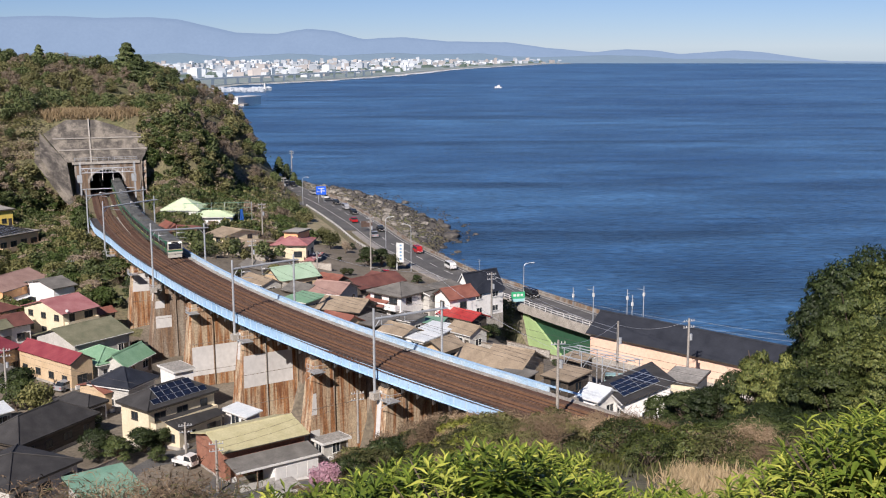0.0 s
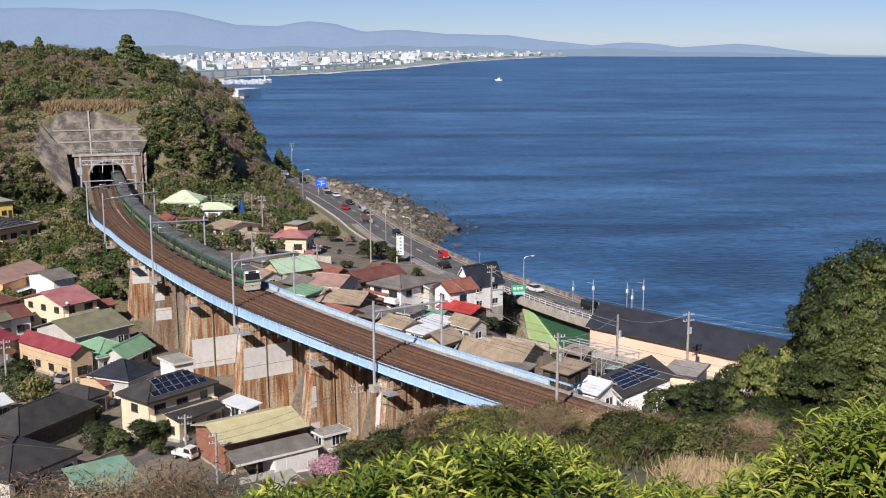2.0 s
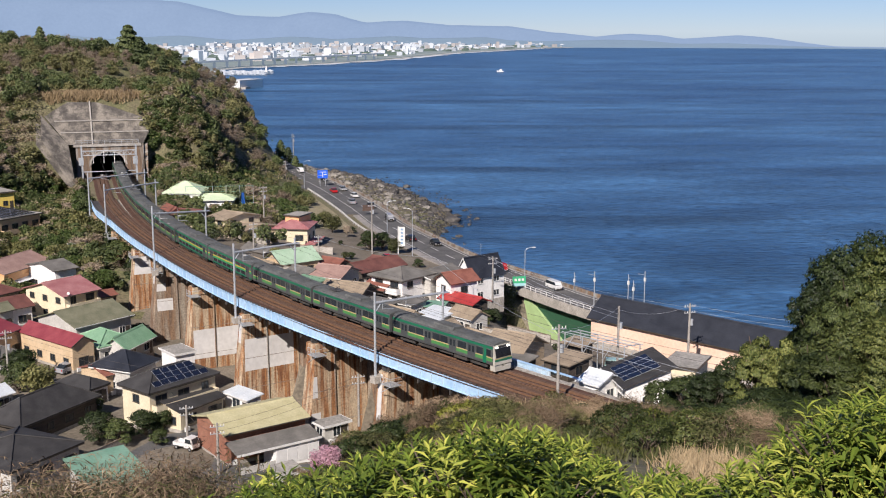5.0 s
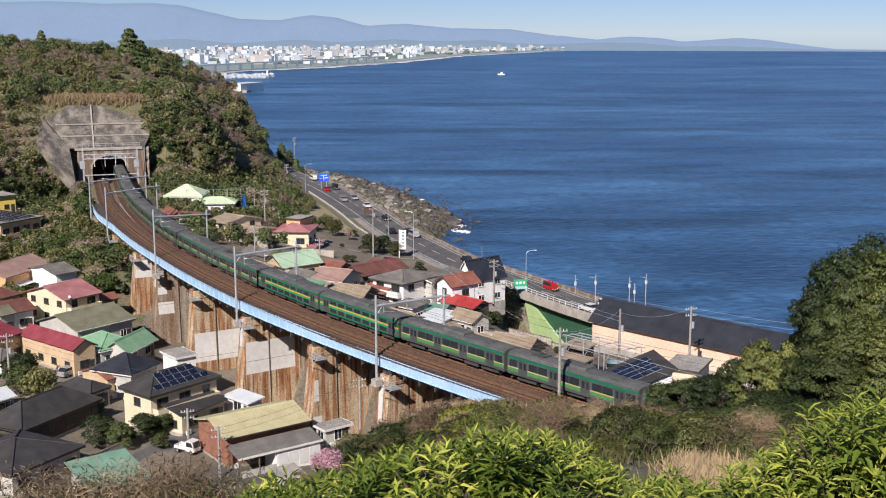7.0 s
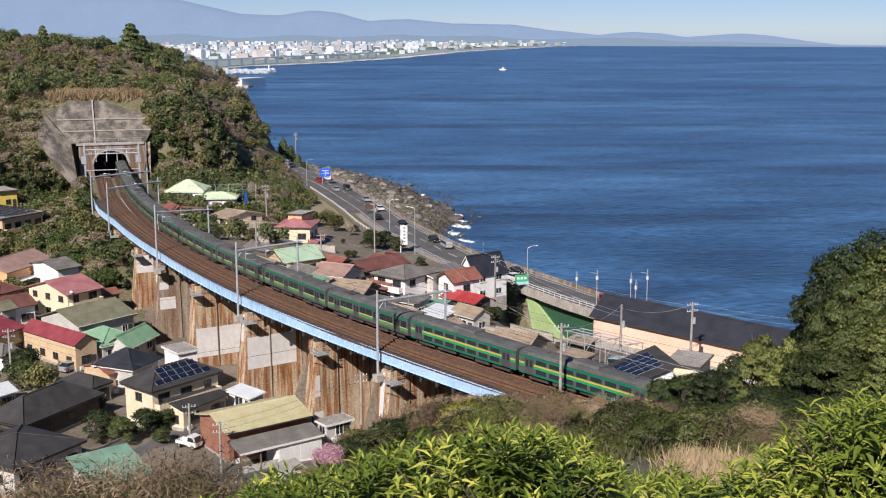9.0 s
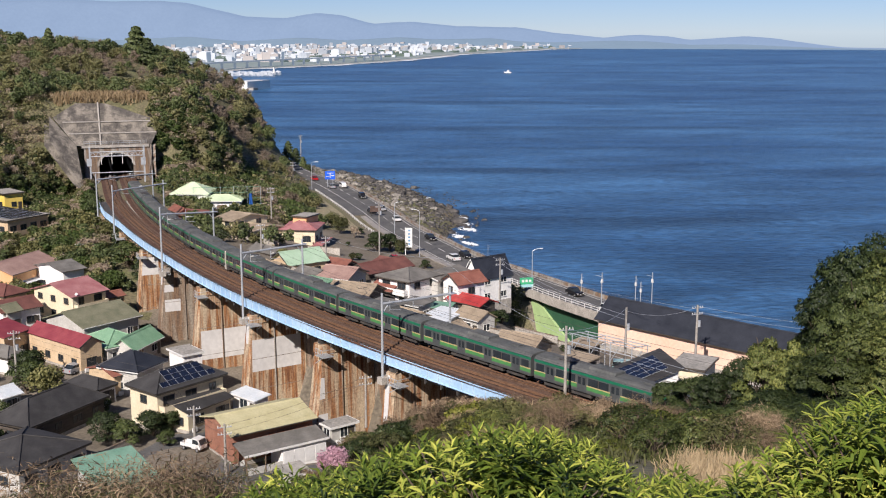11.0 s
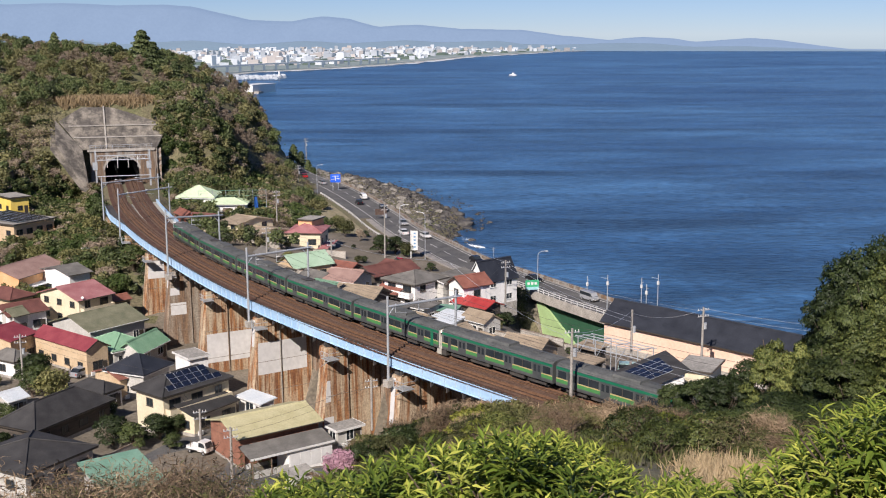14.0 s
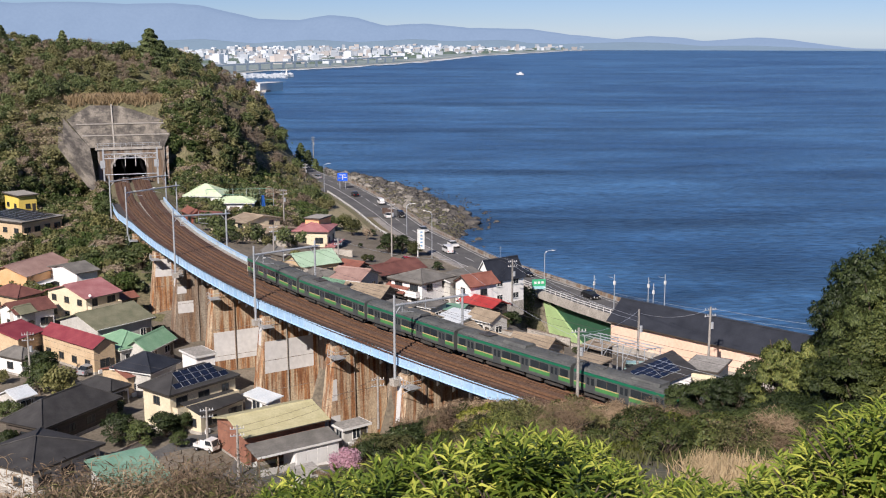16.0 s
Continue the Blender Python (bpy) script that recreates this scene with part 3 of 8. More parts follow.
    part("inspection_cage", cage, GALVANISED, v, "galvanised inspection platform railing").matrix_world = m


def build_viaduct():
    v = thing("viaduct", Matrix(), "curved railway viaduct with pale blue steel girders on rust-streaked concrete piers", "viaduct", kind="structure")
    part("deck", strip(rect(-2.6, -0.25, 21.1, 21.49), V0, V1, 4, deck_edge), DARK_STEEL, v)
    part("deck", strip(rect(FAR_EDGE, 3.0, 20.9, 21.5), V0, V1), CONCRETE, v)
    part("girder", strip([(-0.32, 20.2), (-0.06, 20.2), (-0.06, 20.28), (-0.20, 20.31), (-0.20, 21.58), (0.0, 21.61), (0.0, 21.72), (-0.32, 21.72)], V0, V1, 3, deck_edge), BLUE_STEEL, v, "pale blue riveted steel edge girder")
    for o in (-0.9, -3.0):
        part("inner_girder", strip(rect(o - 0.15, o + 0.15, 19.62, 21.1), V0, V1, 4, deck_edge), DARK_STEEL, v)
    for o in (1.2, -1.2):
        part("inner_girder", strip(rect(o - 0.15, o + 0.15, 19.62, 20.9), V0, V1), DARK_STEEL, v)
    rib = Geo().box(-0.05, -0.10, 20.27, 0.05, 0.0, 21.56).mesh("stiffener", BLUE_WORN)
    bracket = Geo().prism([(0.0, 20.2), (1.1, 20.2), (1.1, 19.9), (0.0, 19.4)], "x", -0.08, 0.08).mesh("bracket", DARK_STEEL)
    blocks = Geo()
    for k in range(int((V1 - V0) / 0.9)):
        s = V0 + 0.5 + k * 0.9
        blocks.box(-0.16, -0.16, 21.72, 0.16, 0.12, 21.88, line_pose(s, deck_edge(s) - 0.2, 0))
    tagged(part("rail_blocks", blocks, DARK_STEEL, v), kind="stuff")
    for name, mesh, gap, o in (("stiffener", rib, 2.1, -0.20), ("bracket", bracket, 3.0, -0.22)):
        s = V0 + 1
        while s < V1 - 1:
            part(name, mesh, None, v).matrix_world = line_pose(s, deck_edge(s) + o, 0)
            s += gap
    for k in range(int((V1 - V0) // 6)):
        a = V0 + k * 6
        part("parapet_panel", strip(rect(FAR_EDGE - 0.18, FAR_EDGE, 21.2, 22.45), a + 0.03, a + 5.97, 3), BLUE_WORN, v)
    part("parapet_rail", strip(rect(FAR_EDGE - 0.28, FAR_EDGE + 0.1, 22.45, 22.57), V0, V1), BLUE_STEEL, v)
    # retaining wall of the town behind the piers
    for k in range(9):
        part("retaining_wall", strip(rect(-4.4, -3.2, 2.5, 20.4), V0 + k * 20, V0 + k * 20 + 19.9, 5), STAINED_WALL, v, "dark stained retaining wall")
    for row in PIERS:
        build_pier(v, *row)
    # abutment at the near end
    part("abutment", strip(rect(-6.5, 0.4, 10.0, 21.0), 191, 199, 4, deck_edge), STAINED_WALL, v, "low stained concrete abutment")


build_viaduct()


def build_track(name, label, base, reach_in, lift):
    """base(s): offset of the track's middle; reach_in: how far its ballast goes towards the sea."""
    t = thing(name, Matrix(), label, "railway track", group="railway tracks", kind="structure")
    part("ballast", strip([(-reach_in, 21.5), (2.2, 21.5), (2.1, 21.74 + lift), (-reach_in, 21.74 + lift)], -44, 330, 5, base), BALLAST, t, "dark rust-brown ballast")
    for side in (-0.535, 0.535):
        part("rail", strip([(side - 0.06, 21.80), (side + 0.06, 21.80), (side + 0.045, 22.0), (side - 0.045, 22.0)], -44, 330, 4, base), RAIL, t)
        part("guard_rail", strip(rect(side * 0.66 - 0.04, side * 0.66 + 0.04, 21.80, 21.95), V0, 205, 4, base), RAIL, t)
        part("guard_timber", strip(rect(side * 2.15 - 0.12, side * 2.15 + 0.12, 21.72, 21.92), V0, 205, 4, base), SLEEPER, t)
    me = Geo().box(-0.12, -1.25, -0.24, 0.12, 1.25, -0.185).mesh("sleeper", SLEEPER)
    for k in range(150):
        part("sleeper", me, None, t).matrix_world = line_pose(112 + k * 0.62, base(112 + k * 0.62))
    rest = Geo()
    for k in list(range(-60, 180)) + list(range(331, 480)):
        rest.box(-0.12, -1.25, -0.24, 0.12, 1.25, -0.185, line_pose(k * 0.62, base(k * 0.62)))
    tagged(part("far_sleepers", rest, SLEEPER, t), kind="stuff")
    return t


build_track("railway_track", "rust-brown ballasted track with steel rails nearest the sea", lambda s: 0.0, 2.45, 0.0)
build_track("railway_track", "rust-brown ballasted track along the blue girder", near_track, 1.75, -0.008)
part_bed = thing("track_walkway", Matrix(), "rusty timber and steel walkways beside the tracks", "walkway", kind="structure")
# raised bolted timber between the tracks
part("plank", strip(rect(-1.95, -1.75, 21.7, 21.98), V0, 205, 4, near_track), SLEEPER, part_bed)
blocks = Geo()
for k in range(180):
    blocks.box(-0.16, -0.16, 21.98, 0.16, 0.16, 22.10, line_pose(95 + k * 0.6, near_track(95 + k * 0.6) - 1.85, 0))
tagged(part("bolt_blocks", blocks, RAIL, part_bed), kind="stuff")
part("cable_trough", strip(rect(-3.2, -2.6, 21.5, 21.85), V0, 330), CONCRETE, part_bed, "grey concrete cable trough")


# ---- tunnel mouth and slope protection ----
def build_portal():
    p = thing("tunnel_portal", line_pose(-28, 2.6, 0), "weathered concrete tunnel portal under a sprayed concrete slope", "tunnel", kind="structure")
    # local x runs out of the tunnel, y to the sea side
    arch = [(math.cos(radians(a)) * 4.7, 25.2 + math.sin(radians(a)) * 3.6) for a in range(0, 181, 15)]
    outline = [(-8.6, 20.5), (-8.6, 30.4), (8.6, 30.4), (8.6, 20.5), (4.7, 20.5)] + arch + [(-4.7, 20.5)]
    part("portal_wall", Geo().prism(outline, "x", -1.4, 0.0), OLD_CONCRETE, p, "stained concrete portal wall")
    part("portal_cap", Geo().box(-1.6, -9.2, 30.4, 0.35, 9.2, 31.1), CONCRETE, p)
    ring = [(math.cos(radians(a)) * 5.2, 25.2 + math.sin(radians(a)) * 4.1) for a in range(0, 181, 12)] + [(math.cos(radians(a)) * 4.7, 25.2 + math.sin(radians(a)) * 3.6) for a in range(180, -1, -12)]
    part("arch_ring", Geo().prism(ring, "x", 0.0, 0.12), CONCRETE, p)
    bore = Geo()
    inner = [(4.7, 20.5)] + arch + [(-4.7, 20.5)]
    n = len(inner)
    bore.add([(x, y, z) for x in (-1.2, -390) for y, z in inner], [(i, i + 1, n + i + 1, n + i) for i in range(n - 1)] + [(0, n, 2 * n - 1, n - 1), tuple(range(n, 2 * n))])
    part("bore", bore, DARK_STEEL, p, "dark tunnel lining")
    # sprayed slope above, framed by beams
    face = [(-10.5, 31.1, 0.0), (9.8, 31.1, 0.0), (12.0, 34.5, -4.0), (11.5, 37.5, -7.5), (3.0, 40.5, -12.0), (-2.0, 42.0, -13.5), (-10.0, 42.2, -13.5), (-14.0, 40.0, -11.0), (-16.5, 38.5, -9.0)]
    g = Geo()
    k = len(face)
    g.add([(x, y, z) for y, z, x in face] + [(x - 6, y, z - 1.5) for y, z, x in face], [tuple(range(k)), tuple(range(2 * k - 1, k - 1, -1))] + [(i, k + i, k + (i + 1) % k, (i + 1) % k) for i in range(k)])
    part("slope_face", g, SHOTCRETE, p, "dark grey sprayed concrete slope")
    for z, y0, y1 in ((34.2, -12.5, 11.5), (37.2, -14.0, 10.5)):
        x = -(z - 31.1) * 1.2
        part("slope_beam", Geo().box(x - 0.6, y0, z - 0.15, x + 0.42, y1, z + 0.15), CONCRETE, p)
    part("slope_beam", Geo().prism([(0.42, 31.1), (-13.2, 42.4), (-14.0, 42.0), (-0.6, 31.1)], "y", -4.2, -3.8), CONCRETE, p)
    # wing walls along the cutting, landward and seaward
    wing = Geo()
    wing.add([(0, -10.5, 31.1), (0, -9.0, 20.5), (11, -9.2, 20.5), (10, -11.0, 22.0), (2, -17.5, 33.0), (-9, -17.5, 39.0)], [(0, 1, 2, 3, 4, 5)])
    wing.add([(0.3, -10.8, 31.1), (0.3, -9.4, 20), (11, -9.8, 20), (10, -11.8, 21.5), (1, -19, 31.5), (-10, -19, 37.0)], [(5, 4, 3, 2, 1, 0)])
    part("wing_wall", wing, SHOTCRETE, p, "sloping sprayed concrete wing wall")
    wing = Geo()
    wing.add([(0, 8.6, 30.4), (0, 8.6, 20.5), (14, 8.6, 20.5), (14, 9.0, 22.6), (0, 9.8, 31.1)], [(0, 1, 2, 3, 4)]).add([(-1, 9.6, 30.4), (-1, 9.6, 20.5), (14, 9.6, 20.5), (14, 9.9, 22.4), (-1, 11, 31.1)], [(4, 3, 2, 1, 0)])
    part("wing_wall", wing, OLD_CONCRETE, p)
    rail = Geo()
    for k in range(12):
        rail.tube((0.1, -8.5 + k * 1.54, 31.1), (0.1, -8.5 + k * 1.54, 32.2), 0.04, n=5)
    rail.tube((0.1, -8.6, 32.2), (0.1, 8.6, 32.2), 0.05, n=5).tube((0.1, -8.6, 31.7), (0.1, 8.6, 31.7), 0.04, n=5)
    part("handrail", rail, GALVANISED, p)
    # lattice gantry of the overhead line before the mouth
    g = thing("tunnel_gantry", line_pose(-20, 2.6, 0), "pale steel lattice gantry before the tunnel mouth", "gantry")
    for y in (-7.2, 7.2):
        part("mast", Geo().box(-0.22, y - 0.22, 20.8, 0.22, y + 0.22, 31.5), GALVANISED, g)
    for z in (24.3, 28.8, 30.0):
        part("crossbeam", Geo().tube((0, -7.2, z), (0, 7.2, z), 0.14, n=6), GALVANISED, g)
    lat = Geo()
    for k in range(9):
        lat.tube((0, -7.2 + k * 1.6, 28.8), (0, -6.4 + k * 1.6, 30.0), 0.07, n=5).tube((0, -6.4 + k * 1.6, 30.0), (0, -5.6 + k * 1.6, 28.8), 0.07, n=5)
    part("lattice", lat, GALVANISED, g)
    for y in (-4.2, -1.4, 1.4, 4.0):
        part("drop_tube", Geo().tube((0, y, 26.6), (0, y, 30.0), 0.09, n=6), FRAME_WHITE, g)
    for y in (-7.2, 7.2):
        part("side_cabinet", Geo().box(-0.5, y - 0.9, 26.2, 0.5, y + 0.4, 28.2), GALVANISED, g)


build_portal()


def portal_frame(s, top, s_sea, top_sea):
    """A pair of poles with a beam across both tracks; the poles may stand a little askew of each other."""
    e = deck_edge(s) + 0.65
    m = line_pose(s, 0, 0)
    back = m.inverted()
    near, sea = back @ on_line(s, e, 0), back @ on_line(s_sea, -4.3, 0)
    p = thing("catenary_portal", m, "pale grey steel portal carrying the overhead line", "catenary portal", group="portals over the viaduct")

    def along(f, z):
        return near.lerp(sea, f) + Vector((0, 0, z))
    lo, hi = top - 1.4, top_sea - 0.9
    part("pole", Geo().tube(along(0, 18.0), along(0, top), 0.19, 0.15, 10), GALVANISED, p)
    part("pole", Geo().tube(along(1, 17.0), along(1, top_sea), 0.19, 0.15, 10), GALVANISED, p)
    part("beam", Geo().tube(along(0, lo), along(1, hi), 0.17, n=8), GALVANISED, p)
    part("pole_base", Geo().box(near.x - 0.55, near.y - 0.5, 17.8, near.x + 0.55, near.y + 0.5, 18.7).box(near.x - 0.2, near.y, 18.5, near.x + 0.2, near.y + 1.2, 18.9), CONCRETE, p)
    part("knee_brace", Geo().tube(along(0, lo - 1.3), along(0.1, lo), 0.07, n=6), GALVANISED, p)
    part("knee_brace", Geo().tube(along(1, hi - 1.3), along(0.9, hi), 0.07, n=6), GALVANISED, p)
    for o in (0.0, near_track(s)):
        f = (e - o - 1.6) / (e + 4.3)
        a = along(f, 0)
        part("cantilever", Geo().tube(a + Vector((0, 0, lo + 0.3)), a + Vector((0, 0, 27.4)), 0.05, n=5).tube(a + Vector((0, 0, 28.2)), a + Vector((0, 1.6, 28.3)), 0.04, n=5).tube(a + Vector((0, 0, 27.5)), a + Vector((0, 1.8, 27.2)), 0.04, n=5), GALVANISED, p)
        part("insulator", Geo().tube(a + Vector((0, 0, 28.3)), a + Vector((0, 0.5, 28.3)), 0.09, n=7), FRAME_WHITE, p)
    part("shelf", Geo().box(sea.x - 0.5, sea.y - 0.3, hi, sea.x + 0.5, sea.y + 0.8, hi + 0.08), GALVANISED, p)


for row in ((23, 29.2, 15, 28.6), (47.75, 29.6, 37, 28.8), (91.5, 30.8, 87.5, 29.4), (131.75, 30.4, 130.25, 29.9), (169.5, 29.8, 170.25, 29.2)):
    portal_frame(*row)


def wire(a, b, sag, r, parent, n=10, name="wire"):
    g = Geo()
    pts = [Vector(a).lerp(Vector(b), k / n) - Vector((0, 0, sag * 4 * (k / n) * (1 - k / n))) for k in range(n + 1)]
    side = (pts[-1] - pts[0]).cross(Vector((0, 0, 1))).normalized() * r
    up = Vector((0, 0, r))
    for p in pts:
        g.v += [tuple(p + side), tuple(p + up), tuple(p - side), tuple(p - up)]
    for k in range(n):
        g.f += [(4 * k + i, 4 * k + (i + 1) % 4, 4 * k + 4 + (i + 1) % 4, 4 * k + 4 + i) for i in range(4)]
    return part(name, g, DARK_STEEL, parent)


lines = thing("overhead_line", Matrix(), "thin dark overhead contact and feeder wires", "wires")
stops = (-20, 23, 47.75, 91.5, 131.75, 169.5, 215, 260)
for a, b in zip(stops, stops[1:]):
    for oa, ob in ((0.0, 0.0), (near_track(a), near_track(b))):
        wire(on_line(a, oa, 27.2), on_line(b, ob, 27.2), 0.05, 0.016, lines, 8)
        wire(on_line(a, oa, 28.3), on_line(b, ob, 28.3), 0.7, 0.016, lines, 8)
    wire(on_line(a, deck_edge(a) + 0.6, 29.8), on_line(b, deck_edge(b) + 0.6, 29.8), 0.6, 0.018, lines, 8)
    for z in (29.0, 28.2):
        wire(on_line(a, -4.3, z), on_line(b, -4.3, z), 0.6, 0.018, lines, 8)


# ---- train ----
STEEL_SIDE = surface("stainless car side", (0.105, 0.115, 0.115), (0.15, 0.16, 0.16), 0.5, 0.4, 0.03, 0.4, dark=0.12)
DOOR_STEEL = surface("stainless door", (0.08, 0.09, 0.095), (0.12, 0.13, 0.13), 0.5, 0.4, 0.02, 0.4, dark=0.12)
ROOF_GREY = surface("car roof", (0.075, 0.08, 0.08), (0.125, 0.13, 0.125), 0.4, 0.75, 0.15, dark=0.25)
STRIPE_GREEN = plain("green band", (0.010, 0.15, 0.080), 0.4)
STRIPE_ORANGE = plain("orange band", (0.46, 0.37, 0.17), 0.4)
STRIPE_BRIGHT = plain("bright green band", (0.02, 0.30, 0.11), 0.4)
STRIPE_AMBER = plain("amber band", (0.62, 0.33, 0.06), 0.4)
STRIPE_LIME = plain("light green band", (0.07, 0.23, 0.075), 0.4)
UNDER = surface("underframe", (0.035, 0.033, 0.032), (0.07, 0.062, 0.055), 1.0, 0.8, 0.3)
CAB_WHITE = plain("cab front white", (0.50, 0.48, 0.42), 0.4)
CAB_BLACK = plain("cab front black", (0.015, 0.015, 0.017), 0.15)
LAMP = bpy.data.materials.new("headlamp")
LAMP.use_nodes = True
LAMP.node_tree.nodes["Principled BSDF"].inputs["Emission Color"].default_value = (1, 0.95, 0.85, 1)
LAMP.node_tree.nodes["Principled BSDF"].inputs["Emission Strength"].default_value = 4.0
TRACK_S, TRACK_V = 82.3, 20.85  # head of the train at the start, metres per second

HALF, LONG = 1.475, 9.75


def side_profile():
    """Half-round roof shoulders and upright sides: (y, z)."""
    right = [(1.42, 1.02), (HALF, 1.25), (HALF, 3.05), (1.42, 3.35)]
    return right + [(-y, z) for y, z in reversed(right)]


def roof_profile():
    right = [(1.42, 3.352), (1.28, 3.56), (0.95, 3.68), (0.45, 3.74)]
    return right + [(-y, z) for y, z in reversed(right)]


DOOR_X = (-7.23, -2.41, 2.41, 7.23)


def band(name, z0, z1, gaps, material, parent, label=""):
    """Thin strips on both sides, broken at the doors."""
    cuts = [-LONG + 0.05] + [v for d in gaps for v in (d - 0.72, d + 0.72)] + [LONG - 0.05]
    for a, b in zip(cuts[::2], cuts[1::2]):
        for side in (-1, 1):
            y = side * (HALF + 0.006)
            part(name, Geo().box(a, min(y, side * (HALF - 0.02)), z0, b, max(y, side * (HALF - 0.02)), z1), material, parent, label)


def bogie(parent, x):
    b = part("bogie", Geo().box(x - 1.5, -1.15, 0.45, x + 1.5, -0.95, 0.75).box(x - 1.5, 0.95, 0.45, x + 1.5, 1.15, 0.75).box(x - 0.35, -1.1, 0.5, x + 0.35, 1.1, 0.8), UNDER, parent)
    for dx in (-1.05, 1.05):
        for y in (-0.56, 0.56):
            part("wheel", Geo().tube((x + dx, y - 0.07, 0.43), (x + dx, y + 0.07, 0.43), 0.43, n=16), UNDER, b)


def rail_car(kind, panto=False):
    label = {"cab": "grey rail car with green bands and a black windscreen", "tail": "grey rail car with cab facing the rear, green and orange bands", "middle": "grey stainless rail car with green and orange bands", "double": "double-deck grey rail car with broad green and orange bands"}[kind]
    car = thing("rail_car", line_pose(-300), label, "train car", group="cars of the train")
    part("body", Geo().prism(side_profile(), "x", -LONG, LONG), STEEL_SIDE, car)
    part("roof", Geo().prism(roof_profile(), "x", -LONG, LONG), ROOF_GREY, car, "dark grey roof")
    doors = DOOR_X if kind != "double" else (-8.1, 8.1)
    if kind in ("cab",):
        doors = (-7.23, -2.41, 2.41, 5.9)
    if kind in ("tail",):
        doors = (-5.9, -2.41, 2.41, 7.23)
    band("upper_band", 3.0, 3.30, (), STRIPE_GREEN, car, "green band under the eaves")
    if kind == "double":
        band("orange_band", 2.20, 2.38, doors, STRIPE_AMBER, car)
        band("green_band", 1.90, 2.20, doors, STRIPE_BRIGHT, car)
        band("green_band", 1.03, 1.28, doors, STRIPE_GREEN, car)
        band("upper_green_panel", 2.38, 2.46, doors, STRIPE_BRIGHT, car)
    else:
        band("orange_band", 1.86, 1.99, doors, STRIPE_ORANGE, car)
        band("green_band", 1.45, 1.86, doors, STRIPE_LIME, car)
    for side in (-1, 1):
        for x in doors:
            d = part("door", Geo().box(x - 0.70, min(side * 1.45, side * 1.482), 1.08, x + 0.70, max(side * 1.45, side * 1.482), 3.0), DOOR_STEEL, car)
            for dx in (-0.33, 0.33):
                part("door_window", Geo().box(x + dx - 0.2, min(side * 1.47, side * 1.488), 1.95, x + dx + 0.2, max(side * 1.47, side * 1.488), 2.75), GLASS, d)
        spans = [(a + 0.95, b - 0.95) for a, b in zip(doors, doors[1:])]
        if kind != "double":
            spans += [(-9.4, doors[0] - 0.95), (doors[-1] + 0.95, 9.4)]
            for a, b in spans:
                if b - a > 0.5:
                    w = part("window", Geo().box(a, min(side * 1.47, side * 1.485), 2.02, b, max(side * 1.47, side * 1.485), 2.86), GLASS, car)
                    if b - a > 2:
                        c = (a + b) / 2
                        part("window_bar", Geo().box(c - 0.05, min(side * 1.47, side * 1.492), 2.02, c + 0.05, max(side * 1.47, side * 1.492), 2.86), FRAME_DARK, w)
        else:
            for k in range(7):
                x = -6.2 + k * 2.06
                part("window", Geo().box(x - 0.8, min(side * 1.47, side * 1.485), 2.46, x + 0.8, max(side * 1.47, side * 1.485), 2.98), GLASS, car)
                part("window", Geo().box(x - 0.8, min(side * 1.47, side * 1.485), 1.32, x + 0.8, max(side * 1.47, side * 1.485), 1.88), GLASS, car)
    for x in (-6.9, 6.9):
        bogie(car, x)
    part("equipment_box", Geo().box(-4.6, -1.2, 0.5, -1.2, 1.2, 1.02), UNDER, car)
    part("equipment_box", Geo().box(-0.6, -1.1, 0.55, 2.0, 1.1, 1.02), UNDER, car)
    part("equipment_box", Geo().box(2.4, -1.2, 0.45, 4.8, 1.2, 1.02), UNDER, car)
    part("coupler", Geo().box(-10.0, -0.12, 0.75, -LONG, 0.12, 1.0), UNDER, car)
    part("coupler", Geo().box(LONG, -0.12, 0.75, 10.0, 0.12, 1.0), UNDER, car)
    part("gangway", Geo().box(-10.0, -0.55, 1.05, -LONG, 0.55, 3.2) if kind != "tail" else Geo().box(LONG, -0.55, 1.05, 10.0, 0.55, 3.2), UNDER, car)
    part("air_conditioner", Geo().prism([(-0.95, 3.68), (0.95, 3.68), (0.8, 4.02), (-0.8, 4.02)], "x", -1.9, 1.9), ROOF_GREY, car, "grey roof cooling unit")
    part("roof_vent", Geo().box(-7.5, -0.4, 3.7, -6.3, 0.4, 3.86), ROOF_GREY, car)
    part("roof_vent", Geo().box(5.4, -0.4, 3.7, 6.6, 0.4, 3.86), ROOF_GREY, car)
    if panto:
        part("pantograph", Geo().tube((-6, 0, 3.9), (-4.6, 0, 4.6), 0.04, n=5).tube((-4.6, 0, 4.6), (-5.6, 0, 5.2), 0.03, n=5).tube((-5.6, -0.8, 5.2), (-5.6, 0.8, 5.2), 0.04, n=5).box(-6.6, -0.7, 3.82, -4.6, 0.7, 3.9), DARK_STEEL, car)
    if kind in ("cab", "tail"):
        f = 1 if kind == "cab" else -1

        def bx(x0, y0, z0, x1, y1, z1):
            return Geo().box(min(f * x0, f * x1), y0, z0, max(f * x0, f * x1), y1, z1)
        nose = Geo().prism([(f * LONG, 1.0), (f * (LONG + 0.32), 1.05), (f * (LONG + 0.25), 2.2), (f * (LONG + 0.02), 3.45), (f * LONG, 3.45)], "y", -1.42, 1.42)
        part("cab_front", nose, CAB_WHITE, car, "white cab front")
        part("windscreen", Geo().prism([(f * (LONG + 0.315), 1.95), (f * (LONG + 0.33), 1.95), (f * (LONG + 0.14), 3.05), (f * (LONG + 0.09), 3.05)], "y", -1.22, 1.22), CAB_BLACK, car, "black windscreen")
